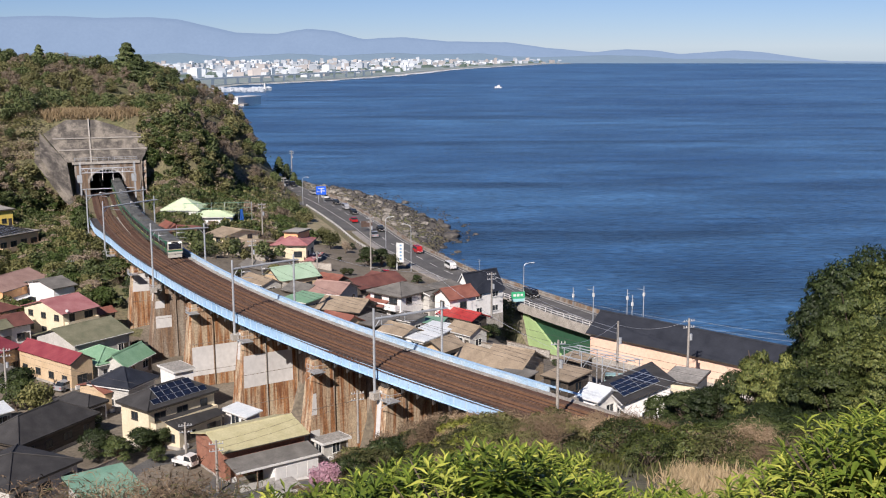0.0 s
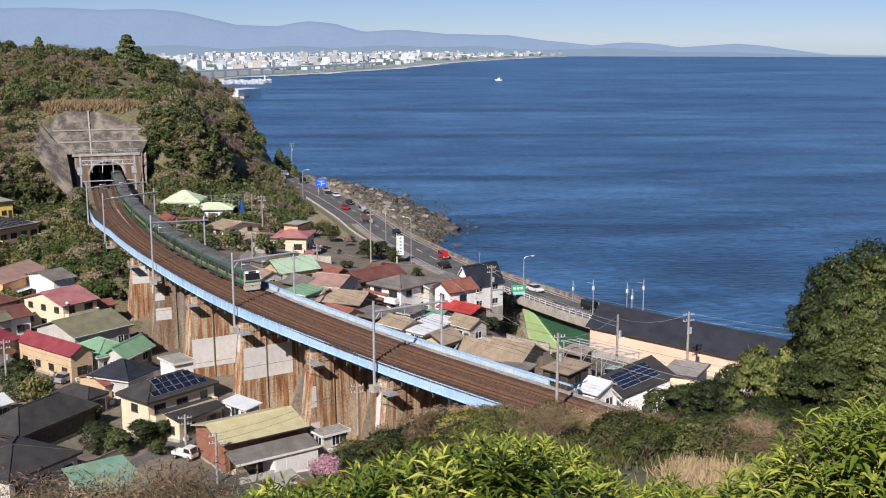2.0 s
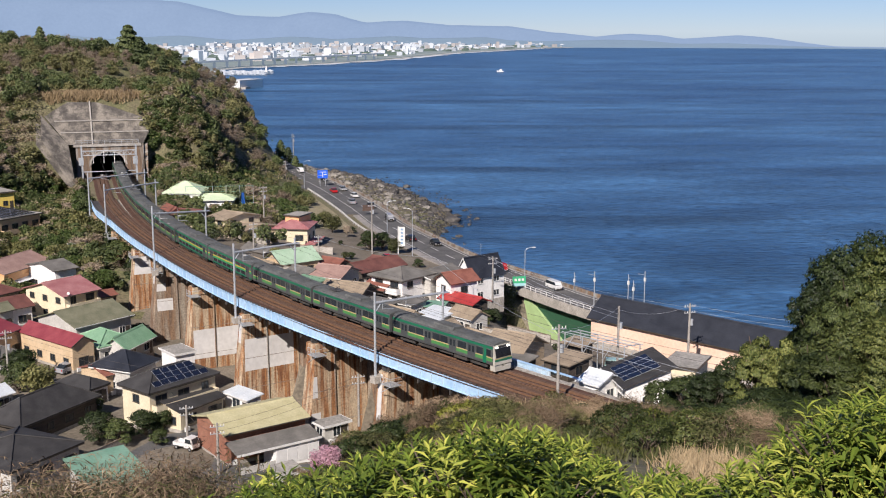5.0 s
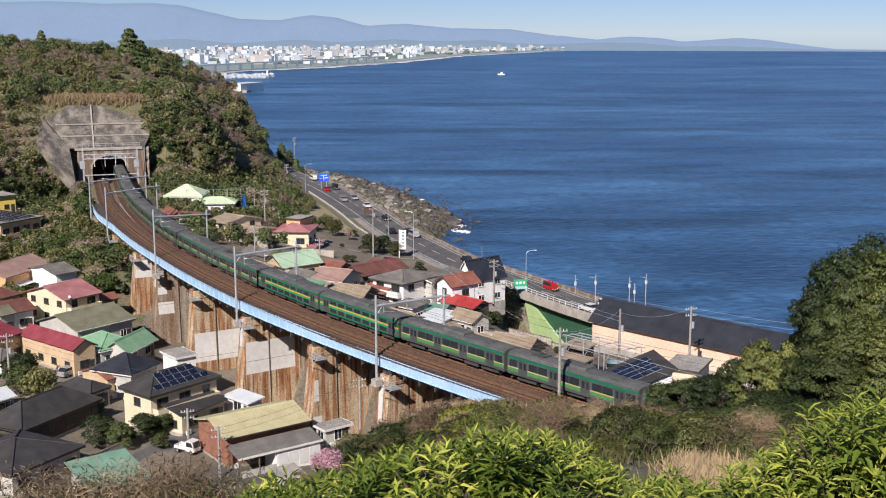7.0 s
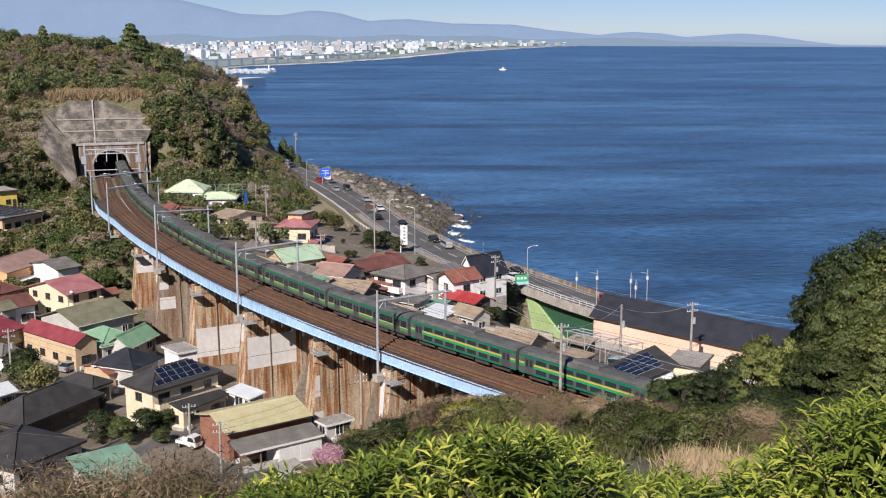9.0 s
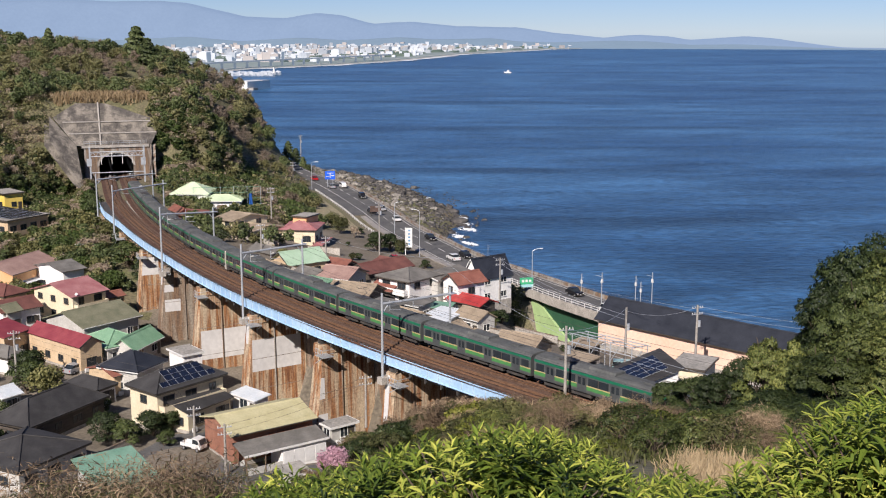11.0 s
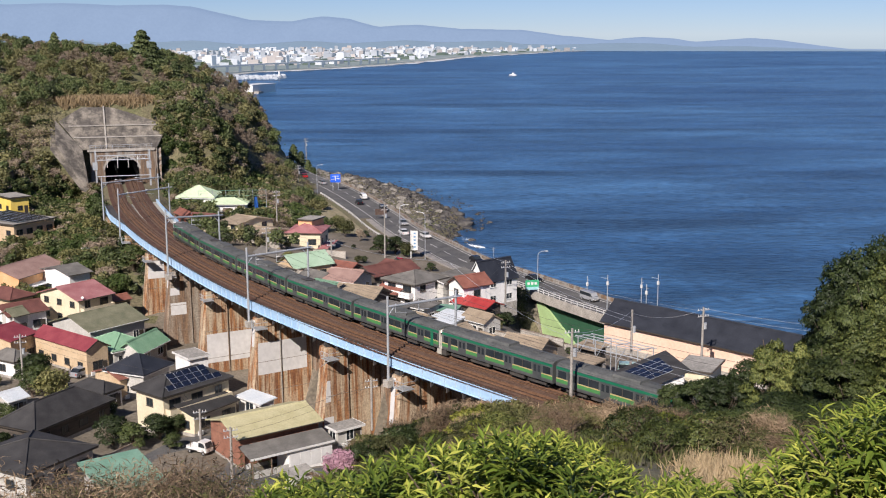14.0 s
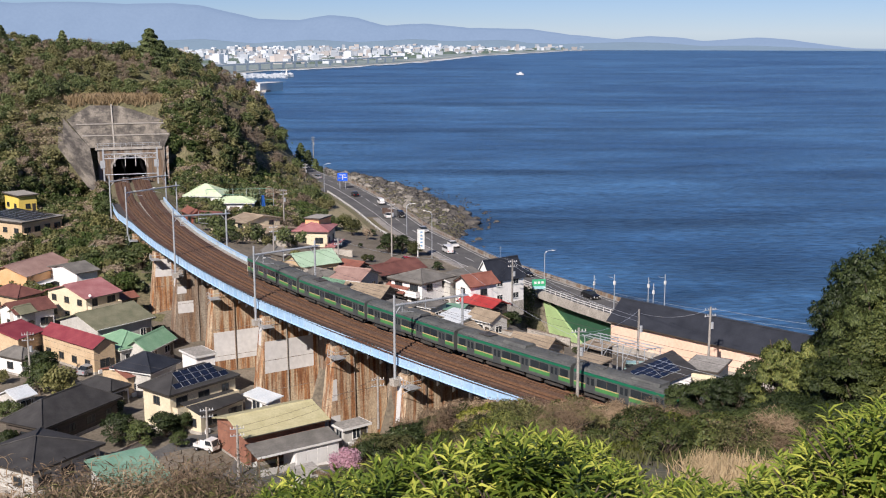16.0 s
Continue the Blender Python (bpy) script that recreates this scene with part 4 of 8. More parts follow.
        part("band_front", bx(LONG + 0.30, -1.4, 1.5, LONG + 0.335, 1.4, 1.75), STRIPE_GREEN, car)
        part("band_front", bx(LONG + 0.30, -1.4, 1.75, LONG + 0.332, 1.4, 1.86), STRIPE_ORANGE, car)
        part("skirt", bx(LONG - 0.6, -1.3, 0.25, LONG + 0.25, 1.3, 0.95), CAB_WHITE if f > 0 else UNDER, car)
        part("destination_sign", bx(LONG + 0.05, -0.6, 3.1, LONG + 0.12, 0.6, 3.35), CAB_BLACK, car)
        for y in (-0.95, 0.95):
            part("headlamp", bx(LONG + 0.1, y - 0.2, 3.08, LONG + 0.16, y + 0.2, 3.24), LAMP if f > 0 else CAB_BLACK, car)
        part("crew_door", Geo().box(min(f * 8.0, f * 8.6), -1.487, 1.1, max(f * 8.0, f * 8.6), -1.46, 2.95), STRIPE_GREEN if f > 0 else DOOR_STEEL, car)
        part("crew_door", Geo().box(min(f * 8.0, f * 8.6), 1.46, 1.1, max(f * 8.0, f * 8.6), 1.487, 2.95), DOOR_STEEL, car)
    return car


KINDS = {"cab": rail_car("cab"), "tail": rail_car("tail"), "middle": rail_car("middle"), "panto": rail_car("middle", True), "double": rail_car("double")}
ORDER = ["cab", "panto", "middle", "double", "double", "panto", "middle", "panto", "middle", "tail", "cab", "panto", "middle", "panto", "tail"]
TRAIN = []
used = set()
for k, kind in enumerate(ORDER):
    m = line_pose(TRACK_S - 10 - 20 * k)
    if kind in used:
        TRAIN.append(copy_thing(KINDS[kind], m))
    else:
        used.add(kind)
        TRAIN.append(KINDS[kind])


# ---- houses ----
def roof_paint(name, a, b, rough=0.6, ribs=2.2, direction="X"):
    return ribbed(surface(name, a, b, 0.5, rough, 0.12, dark=0.16), ribs, direction, 0.16, 0.04)


CREAM = surface("cream render", (0.62, 0.54, 0.38), (0.70, 0.62, 0.46), 0.35, 0.85, 0.15, dark=0.12)
WHITE_WALL = surface("white render", (0.74, 0.73, 0.71), (0.82, 0.81, 0.79), 0.3, 0.85, 0.15, dark=0.12)
GREY_WALL = surface("grey mortar", (0.42, 0.41, 0.38), (0.52, 0.51, 0.48), 0.4, 0.9, 0.2, dark=0.18)
TAN_WALL = surface("tan cladding", (0.50, 0.37, 0.23), (0.58, 0.45, 0.30), 0.4, 0.85, 0.2, dark=0.15)
ORANGE_WALL = surface("orange plaster", (0.66, 0.36, 0.17), (0.72, 0.44, 0.24), 0.4, 0.85, 0.15, dark=0.12)
YELLOW_WALL = surface("yellow paint", (0.72, 0.52, 0.10), (0.78, 0.60, 0.16), 0.4, 0.7, 0.1, dark=0.1)
PINK_WALL = surface("salmon render", (0.70, 0.48, 0.36), (0.76, 0.55, 0.43), 0.25, 0.85, 0.15, dark=0.12)
RED_WALL = surface("red brown boards", (0.26, 0.075, 0.05), (0.34, 0.11, 0.075), 0.5, 0.8, 0.3)
BRICK = surface("brown brick cladding", (0.24, 0.10, 0.065), (0.31, 0.15, 0.10), 0.6, 0.9, 0.4, dark=0.3)
DARK_BOARD = surface("dark timber boards", (0.05, 0.042, 0.036), (0.10, 0.082, 0.066), 0.6, 0.85, 0.4, stretch=(1, 1, 5))
ROOFS = {
    "black": roof_paint("black tile", (0.027, 0.026, 0.027), (0.048, 0.047, 0.047), 0.75, 1.8, "X"),
    "navy": roof_paint("navy tile", (0.016, 0.019, 0.027), (0.028, 0.032, 0.043), 0.55, 1.8, "X"),
    "grey": roof_paint("grey tile", (0.115, 0.11, 0.10), (0.19, 0.18, 0.165), 0.8, 1.8, "X"),
    "olive": roof_paint("olive sheet", (0.42, 0.385, 0.22), (0.50, 0.465, 0.285), 0.6, 1.0, "X"),
    "moss": roof_paint("mossy tile", (0.13, 0.135, 0.085), (0.20, 0.195, 0.13), 0.8, 1.6, "Y"),
    "mint": roof_paint("mint green sheet", (0.17, 0.32, 0.20), (0.23, 0.385, 0.25), 0.55, 1.2, "X"),
    "teal": roof_paint("teal sheet", (0.13, 0.26, 0.19), (0.19, 0.33, 0.25), 0.65, 1.4, "X"),
    "palegreen": roof_paint("pale green sheet", (0.52, 0.64, 0.42), (0.62, 0.72, 0.50), 0.5, 1.2, "X"),
    "palemint": roof_paint("pale mint sheet", (0.33, 0.47, 0.33), (0.40, 0.54, 0.40), 0.6, 1.2, "X"),
    "crimson": roof_paint("crimson sheet", (0.20, 0.032, 0.045), (0.26, 0.055, 0.065), 0.6, 1.2, "X"),
    "rose": roof_paint("faded rose sheet", (0.30, 0.115, 0.12), (0.39, 0.185, 0.185), 0.65, 1.2, "X"),
    "maroon": roof_paint("maroon tile", (0.115, 0.045, 0.038), (0.18, 0.075, 0.06), 0.7, 1.8, "X"),
    "brown": roof_paint("red brown tile", (0.19, 0.07, 0.05), (0.27, 0.11, 0.08), 0.7, 1.8, "X"),
    "dusty": roof_paint("dusty rose tile", (0.27, 0.17, 0.145), (0.36, 0.24, 0.205), 0.7, 1.8, "X"),
    "tan": roof_paint("weathered tan tile", (0.24, 0.19, 0.135), (0.34, 0.275, 0.20), 0.85, 1.8, "X"),
    "red": roof_paint("red sheet", (0.34, 0.035, 0.035), (0.42, 0.06, 0.055), 0.5, 1.2, "X"),
    "white": roof_paint("white sheet", (0.55, 0.60, 0.64), (0.66, 0.69, 0.71), 0.6, 1.2, "X"),
    "slab": surface("flat roof coating", (0.25, 0.24, 0.22), (0.36, 0.34, 0.31), 0.4, 0.9, 0.3),
    "solar": ROOF_GREY,
}
SOLAR = surface("solar cell", (0.008, 0.012, 0.026), (0.013, 0.019, 0.04), 0.5, 0.2, 0.0, dark=0.15)


def window(parent, x, y, z, w, h, side, frame=FRAME_WHITE, sill=True):
    """side: 'f' on the front wall (facing -y), 'l' facing -x, 'r' facing +x. A frame round a recessed pane."""
    turn = {"f": Matrix(), "l": pose(0, 0, 0, 0, 0, -90), "r": pose(0, 0, 0, 0, 0, 90), "b": pose(0, 0, 0, 0, 0, 180)}[side]
    m = Matrix.Translation((x, y, z)) @ turn
    g = Geo()
    t = 0.07
    g.box(-w / 2 - t, -0.07, -h / 2 - t, w / 2 + t, 0.0, -h / 2, m).box(-w / 2 - t, -0.07, h / 2, w / 2 + t, 0.0, h / 2 + t, m)
    g.box(-w / 2 - t, -0.07, -h / 2, -w / 2, 0.0, h / 2, m).box(w / 2, -0.07, -h / 2, w / 2 + t, 0.0, h / 2, m).box(-0.03, -0.06, -h / 2, 0.03, -0.012, h / 2, m)
    ob = part("window", g, frame, parent)
    part("pane", Geo().box(-w / 2, -0.02, -h / 2, w / 2, 0.004, h / 2, m), GLASS, ob)
    if sill:
        part("sill", Geo().box(-w / 2 - 0.1, -0.14, -h / 2 - t - 0.06, w / 2 + 0.1, 0.0, -h / 2 - t, m), frame, ob)
    return ob


HOUSE_SPOTS = []


def house(x, y, z, angle, w, d, h, roof, rise, tile, wall, label, name="house", category="house", storeys=1, eave=0.55, frame=FRAME_DARK, wins=True, extras=""):
    """Origin at the middle of the front wall's foot; x runs along the front, y away from it. roof: gable (ridge along x), cross (ridge along y), hip, flat, shed."""
    ob = thing(name, pose(x, y, z, 0, 0, angle), label, category)
    c, s = math.cos(radians(angle)), math.sin(radians(angle))
    HOUSE_SPOTS.append((x - s * d / 2, y + c * d / 2, max(w, d) * 0.55 + 0.6))
    hw = w / 2
    rm = ROOFS[tile]
    body = Geo()
    if roof == "gable":
        body.prism([(0, -2.5), (d, -2.5), (d, h), (d / 2, h + rise * 0.96), (0, h)], "x", -hw, hw)
    elif roof == "cross":
        body.prism([(-hw, -2.5), (hw, -2.5), (hw, h), (0, h + rise * 0.96), (-hw, h)], "y", 0, d)
    elif roof == "shed":
        body.prism([(0, -2.5), (d, -2.5), (d, h + rise * 0.96), (0, h)], "x", -hw, hw)
    else:
        body.box(-hw, 0, -2.5, hw, d, h)
    part("wall", body, wall, ob)
    part("foundation", Geo().box(-hw - 0.04, -0.04, -2.6, hw + 0.04, d + 0.04, 0.35), CONCRETE, ob)
    e, th = eave, 0.16
    if roof == "gable":
        k = rise / (d / 2)
        lo = h - k * e
        for a, b in (((-hw - e, -e, lo), (hw + e, -e, lo)), ((hw + e, d + e, lo), (-hw - e, d + e, lo))):
            top = h + rise + 0.12
            r = part("roof", Geo().slab([(a[0], a[1], a[2] + 0.12), (b[0], b[1], b[2] + 0.12), (b[0], d / 2, top), (a[0], d / 2, top)], th), rm, ob)
        part("ridge_cap", Geo().prism([(d / 2 - 0.22, h + rise + 0.06), (d / 2 + 0.22, h + rise + 0.06), (d / 2, h + rise + 0.27)], "x", -hw - e, hw + e), rm, ob)
        part("gutter", Geo().box(-hw - e, -e - 0.1, lo - 0.02, hw + e, -e + 0.02, lo + 0.1), frame, ob)
    elif roof == "cross":
        k = rise / hw
        lo = h - k * e
        top = h + rise + 0.12
        for sgn in (-1, 1):
            part("roof", Geo().slab([(sgn * (hw + e), -e, lo + 0.12), (sgn * (hw + e), d + e, lo + 0.12), (0, d + e, top), (0, -e, top)], th), rm, ob)
        part("ridge_cap", Geo().prism([(-0.22, h + rise + 0.06), (0.22, h + rise + 0.06), (0, h + rise + 0.27)], "y", -e, d + e), rm, ob)
        part("bargeboard", Geo().prism([(-hw - e, lo), (-hw - e, lo + 0.2), (0, top + 0.06), (hw + e, lo + 0.2), (hw + e, lo), (0, top - 0.2)], "y", -e - 0.06, -e), frame, ob)
    elif roof == "hip":
        inset = min(d, w) / 2
        x0, x1, y0, y1 = -hw - e, hw + e, -e, d + e
        if w >= d:
            r0, r1 = (x0 + inset + e, (y0 + y1) / 2), (x1 - inset - e, (y0 + y1) / 2)
        else:
            r0, r1 = (0, y0 + inset + e), (0, y1 - inset - e)
        z0, z1 = h - 0.05, h + rise
        a, b, c, f = (x0, y0, z0), (x1, y0, z0), (x1, y1, z0), (x0, y1, z0)
        p, q = (*r0, z1), (*r1, z1)
        faces = ((a, b, q, p), (b, c, q), (c, f, p, q), (f, a, p)) if w >= d else ((a, b, p), (b, c, q, p), (c, f, q), (f, a, p, q))
        for face in faces:
            part("roof", Geo().slab(face, th), rm, ob)
        hip = Geo()
        for u, v in ((a, p), (b, q if w >= d else p), (c, q), (f, p if w >= d else q)) + ((p, q),):
            hip.tube(Vector(u) + Vector((0, 0, 0.03)), Vector(v) + Vector((0, 0, 0.03)), 0.11, n=6)
        part("hip_ridge", hip, rm, ob)
        part("soffit", Geo().box(x0 + 0.02, y0 + 0.02, h - 0.35, x1 - 0.02, y1 - 0.02, h - 0.2), frame, ob)
    elif roof == "shed":
        k = rise / d
        part("roof", Geo().slab([(-hw - e, -e, h - k * e + 0.12), (hw + e, -e, h - k * e + 0.12), (hw + e, d + e, h + rise + k * e + 0.12), (-hw - e, d + e, h + rise + k * e + 0.12)], th), rm, ob)
        part("gutter", Geo().box(-hw - e, -e - 0.1, h - k * e - 0.06, hw + e, -e + 0.02, h - k * e + 0.08), frame, ob)
    else:
        part("roof", Geo().box(-hw - e, -e, h, hw + e, d + e, h + 0.22), rm, ob)
        part("fascia", Geo().box(-hw - e - 0.03, -e - 0.03, h - 0.06, hw + e + 0.03, -e, h + 0.26).box(-hw - e - 0.03, -e, h - 0.06, -hw - e, d + e, h + 0.26).box(hw + e, -e, h - 0.06, hw + e + 0.03, d + e, h + 0.26), frame, ob)
    if wins:
        r = random.Random(int(abs(x * 31 + y * 17)))
        for level in range(storeys):
            zc = 1.55 + level * 2.75
            if zc + 0.6 > h:
                continue
            n = max(1, int(w // 2.9))
            for i in range(n):
                ww = r.choice((1.1, 1.6, 1.7, 1.8))
                window(ob, -hw + w * (i + 0.5) / n, 0.0, zc, min(ww, w / n - 0.5), r.choice((1.0, 1.15, 1.3)), "f", frame)
            n = max(1, int(d // 3.6))
            for i in range(n):
                for side, xx in (("l", -hw), ("r", hw)):
                    window(ob, xx, d * (i + 0.5) / n, zc, min(1.3, d / n - 0.5), 1.0, side, frame)
        dx = hw - 0.75
        dr = part("door", Geo().box(dx - 0.45, -0.05, 0.05, dx + 0.45, 0.01, 2.05), FRAME_DARK, ob)
        part("handle", Geo().box(dx - 0.36, -0.1, 0.95, dx - 0.32, -0.05, 1.15), GALVANISED, dr)
    if storeys > 1 and "balcony" in extras:
        b = part("balcony", Geo().box(-hw + 0.3, -1.15, 2.75, hw - 0.3, 0, 2.9), wall, ob)
        part("parapet", Geo().box(-hw + 0.3, -1.15, 2.9, hw - 0.3, -1.07, 3.8).box(-hw + 0.3, -1.07, 2.9, -hw + 0.38, 0, 3.8).box(hw - 0.38, -1.07, 2.9, hw - 0.3, 0, 3.8), wall, b)
    if "solar" in extras:
        cols, rows = max(2, int((w - 1.0) // 1.35)), 3 if d > 6 else 2
        k = rise / (d / 2) if roof in ("gable", "hip") else rise / d if roof == "shed" else 0.05
        run = (d / 2 - 0.5) if roof in ("gable", "hip") else d - 1
        tilt = math.degrees(math.atan(k))
        tall = run / rows / math.cos(math.atan(k)) - 0.06
        for i in range(cols):
            for j in range(rows):
                if roof == "hip" and abs(i - (cols - 1) / 2) * 1.35 > hw - (j + 1) * run / rows - 0.2:
                    continue
                yy = 0.15 + run * j / rows
                m = pose((i - (cols - 1) / 2) * 1.35, yy, h + k * yy + (0.22 if roof != "flat" else 0.34), tilt)
                sp = part("solar_panel", Geo().box(-0.63, 0.0, 0.0, 0.63, tall, 0.05, m), GALVANISED, ob, "dark blue solar panel")
                part("cell_sheet", Geo().box(-0.617, 0.013, 0.05, 0.617, tall - 0.013, 0.058, m), SOLAR, sp)
    if "aerial" in extras:
        part("aerial", Geo().tube((0, d / 2, h + rise), (0, d / 2, h + rise + 2.4), 0.03, n=5).tube((-0.6, d / 2, h + rise + 2.2), (0.6, d / 2, h + rise + 2.2), 0.02, n=5).tube((-0.4, d / 2, h + rise + 1.9), (0.4, d / 2, h + rise + 1.9), 0.02, n=5), GALVANISED, ob)
    if "dish" in extras:
        part("dish", Geo().tube((-hw + 0.6, -0.35, h + 0.4), (-hw + 0.55, -0.45, h + 0.45), 0.28, n=12), FRAME_WHITE, ob, "white satellite dish")
    if "awning" in extras:
        part("awning", Geo().slab([(-hw + 0.3, -1.5, 2.2), (hw - 0.2, -1.5, 2.2), (hw - 0.2, 0, 2.6), (-hw + 0.3, 0, 2.6)], 0.06), ROOFS["white"], ob)
        part("awning_post", Geo().tube((-hw + 0.4, -1.4, 0), (-hw + 0.4, -1.4, 2.2), 0.04, n=5).tube((hw - 0.3, -1.4, 0), (hw - 0.3, -1.4, 2.2), 0.04, n=5), GALVANISED, ob)
    if "aircon" in extras or True:
        part("air_conditioner", Geo().box(-hw + 0.5, -0.42, 0.06, -hw + 1.3, -0.12, 0.66), FRAME_WHITE, ob, "white outdoor cooling unit")
    return ob


# the houses, valley side first
house(-22.6, 138.8, 8.3, 36.1, 11.4, 8.7, 4.3, "gable", 1.2, "olive", BRICK, "brick-clad workshop under a pale olive sheet roof", "workshop", "workshop", storeys=1, eave=0.55, frame=FRAME_DARK, wins=False, extras="")
house(-36.3, 152.2, 8.3, 51.4, 11.5, 6.1, 5.8, "hip", 1.9, "black", CREAM, "cream two-storey house with black tiles and solar panels", "house", "house", storeys=2, eave=0.55, frame=FRAME_DARK, wins=True, extras="solar balcony")
house(-33.5, 151.0, 8.3, 58.4, 8.4, 3.2, 3.0, "shed", 0.9, "black", CREAM, "low cream annex with a black lean-to roof", "annex", "annex", storeys=1, eave=0.35, frame=FRAME_DARK, wins=True, extras="")
house(-52.3, 147.7, 8.3, 64.5, 14.1, 6.6, 3.2, "hip", 2.4, "black", DARK_BOARD, "long low house with a wide black tiled roof", "house", "house", storeys=1, eave=0.55, frame=FRAME_DARK, wins=True, extras="")
house(-47.6, 128.6, 9.0, 61.4, 10.4, 10.5, 3.4, "hip", 1.7, "black", GREY_WALL, "low house under a matt black hipped roof", "house", "house", storeys=1, eave=0.55, frame=FRAME_DARK, wins=True, extras="")
house(-33.7, 116.4, 9.5, 38.4, 6.2, 10.7, 3.0, "shed", 1.5, "teal", GREY_WALL, "low house with a faded teal sheet roof", "house", "house", storeys=1, eave=0.55, frame=FRAME_DARK, wins=True, extras="")
house(-45.7, 166.2, 8.2, 67.0, 6.3, 6.8, 4.2, "hip", 2.0, "navy", GREY_WALL, "house with a navy pyramid roof and round finial", "house", "house", storeys=1, eave=0.55, frame=FRAME_WHITE, wins=True, extras="")
house(-49.4, 165.0, 8.2, 49.4, 3.5, 6.9, 3.2, "gable", 0.9, "brown", TAN_WALL, "small house with a red-brown roof beside the navy one", "house", "house", storeys=1, eave=0.35, frame=FRAME_DARK, wins=True, extras="")
house(-50.6, 159.8, 8.2, 58.8, 3.4, 6.6, 2.9, "hip", 1.0, "black", WHITE_WALL, "small white outbuilding with black tiles", "outbuilding", "shed", storeys=1, eave=0.35, frame=FRAME_DARK, wins=True, extras="")
house(-40.2, 170.8, 8.2, 40.2, 3.2, 4.9, 4.6, "flat", 0.0, "slab", WHITE_WALL, "white flat-roofed house before the rusty wall", "house", "house", storeys=1, eave=0.35, frame=FRAME_WHITE, wins=True, extras="")
house(-54.0, 181.7, 8.2, 46.7, 6.5, 8.3, 3.3, "hip", 1.7, "mint", GREY_WALL, "house with a mint green hipped sheet roof", "house", "house", storeys=1, eave=0.55, frame=FRAME_WHITE, wins=True, extras="")
house(-50.8, 183.7, 8.2, 74.3, 8.4, 4.3, 3.0, "gable", 1.5, "mint", GREY_WALL, "mint green gabled house against the viaduct", "house", "house", storeys=1, eave=0.55, frame=FRAME_WHITE, wins=True, extras="")
house(-59.5, 193.0, 8.4, 52.5, 11.3, 11.3, 4.0, "gable", 1.8, "moss", GREY_WALL, "broad house with a mossy olive tiled roof", "house", "house", storeys=1, eave=0.55, frame=FRAME_WHITE, wins=True, extras="")
house(-58.1, 176.8, 8.3, 51.2, 4.0, 15.3, 4.4, "cross", 1.2, "crimson", TAN_WALL, "tan house with a long crimson sheet roof", "house", "house", storeys=2, eave=0.35, frame=FRAME_DARK, wins=True, extras="")
house(-72.5, 182.8, 8.4, 70.5, 5.8, 9.2, 4.6, "gable", 1.2, "crimson", TAN_WALL, "crimson-roofed house behind garden trees", "house", "house", storeys=1, eave=0.55, frame=FRAME_DARK, wins=True, extras="")
house(-68.0, 207.8, 8.6, 54.2, 7.5, 12.0, 5.4, "gable", 1.7, "rose", CREAM, "cream two-storey house with a faded rose roof", "house", "house", storeys=2, eave=0.55, frame=FRAME_DARK, wins=True, extras="balcony dish")
house(-65.5, 216.6, 8.6, 45.6, 3.3, 3.5, 2.7, "gable", 0.7, "brown", TAN_WALL, "small tan shed with a brown roof", "shed", "shed", storeys=1, eave=0.35, frame=FRAME_DARK, wins=True, extras="")
house(-86.4, 230.5, 9.6, 72.6, 14.5, 9.7, 4.6, "gable", 1.7, "dusty", ORANGE_WALL, "orange house with a dusty rose roof and blue awning", "house", "house", storeys=2, eave=0.55, frame=FRAME_DARK, wins=True, extras="awning")
house(-77.0, 226.3, 9.6, 49.9, 4.7, 10.3, 5.0, "gable", 1.0, "grey", WHITE_WALL, "white house with a grey-brown roof", "house", "house", storeys=1, eave=0.55, frame=FRAME_DARK, wins=True, extras="")
house(-77.9, 230.1, 9.0, 60.1, 5.6, 2.8, 3.2, "shed", 0.6, "red", WHITE_WALL, "low lean-to with a bright red roof", "lean_to", "shed", storeys=1, eave=0.35, frame=FRAME_DARK, wins=True, extras="")
house(-78.7, 201.8, 8.6, 46.7, 7.1, 6.9, 3.8, "gable", 1.3, "maroon", WHITE_WALL, "house with a maroon tiled roof", "house", "house", storeys=1, eave=0.55, frame=FRAME_DARK, wins=True, extras="")
house(-84.0, 212.9, 9.0, 58.3, 5.1, 8.3, 3.8, "hip", 1.4, "maroon", TAN_WALL, "maroon hip-roofed house among gardens", "house", "house", storeys=1, eave=0.55, frame=FRAME_DARK, wins=True, extras="")
house(-97.5, 257.7, 14.0, 61.7, 11.7, 14.9, 6.2, "flat", 0.0, "slab", TAN_WALL, "tan two-storey apartment house with rooftop solar panels", "apartment_house", "house", storeys=2, eave=0.55, frame=FRAME_DARK, wins=True, extras="solar balcony")
house(-109.2, 279.9, 18.5, 44.1, 4.6, 8.6, 4.2, "flat", 0.0, "slab", YELLOW_WALL, "bright yellow boxy house", "house", "house", storeys=1, eave=0.55, frame=FRAME_DARK, wins=True, extras="")
house(-57.8, 282.6, 17.5, 4.0, 9.4, 6.0, 3.2, "hip", 1.0, "palegreen", WHITE_WALL, "low white temple wing with a pale green roof", "temple_wing", "temple", storeys=1, eave=0.75, frame=FRAME_WHITE, wins=True, extras="")
house(-66.4, 286.1, 17.5, 0.0, 9.0, 8.3, 4.4, "hip", 2.4, "palegreen", WHITE_WALL, "temple hall with a pale green sweeping roof", "temple_hall", "temple", storeys=1, eave=0.55, frame=FRAME_WHITE, wins=True, extras="")
house(-66.2, 267.8, 17.5, -59.4, 7.4, 3.0, 2.8, "gable", 0.9, "brown", RED_WALL, "small red boarded hut by the temple", "hut", "hut", storeys=1, eave=0.35, frame=FRAME_DARK, wins=True, extras="")
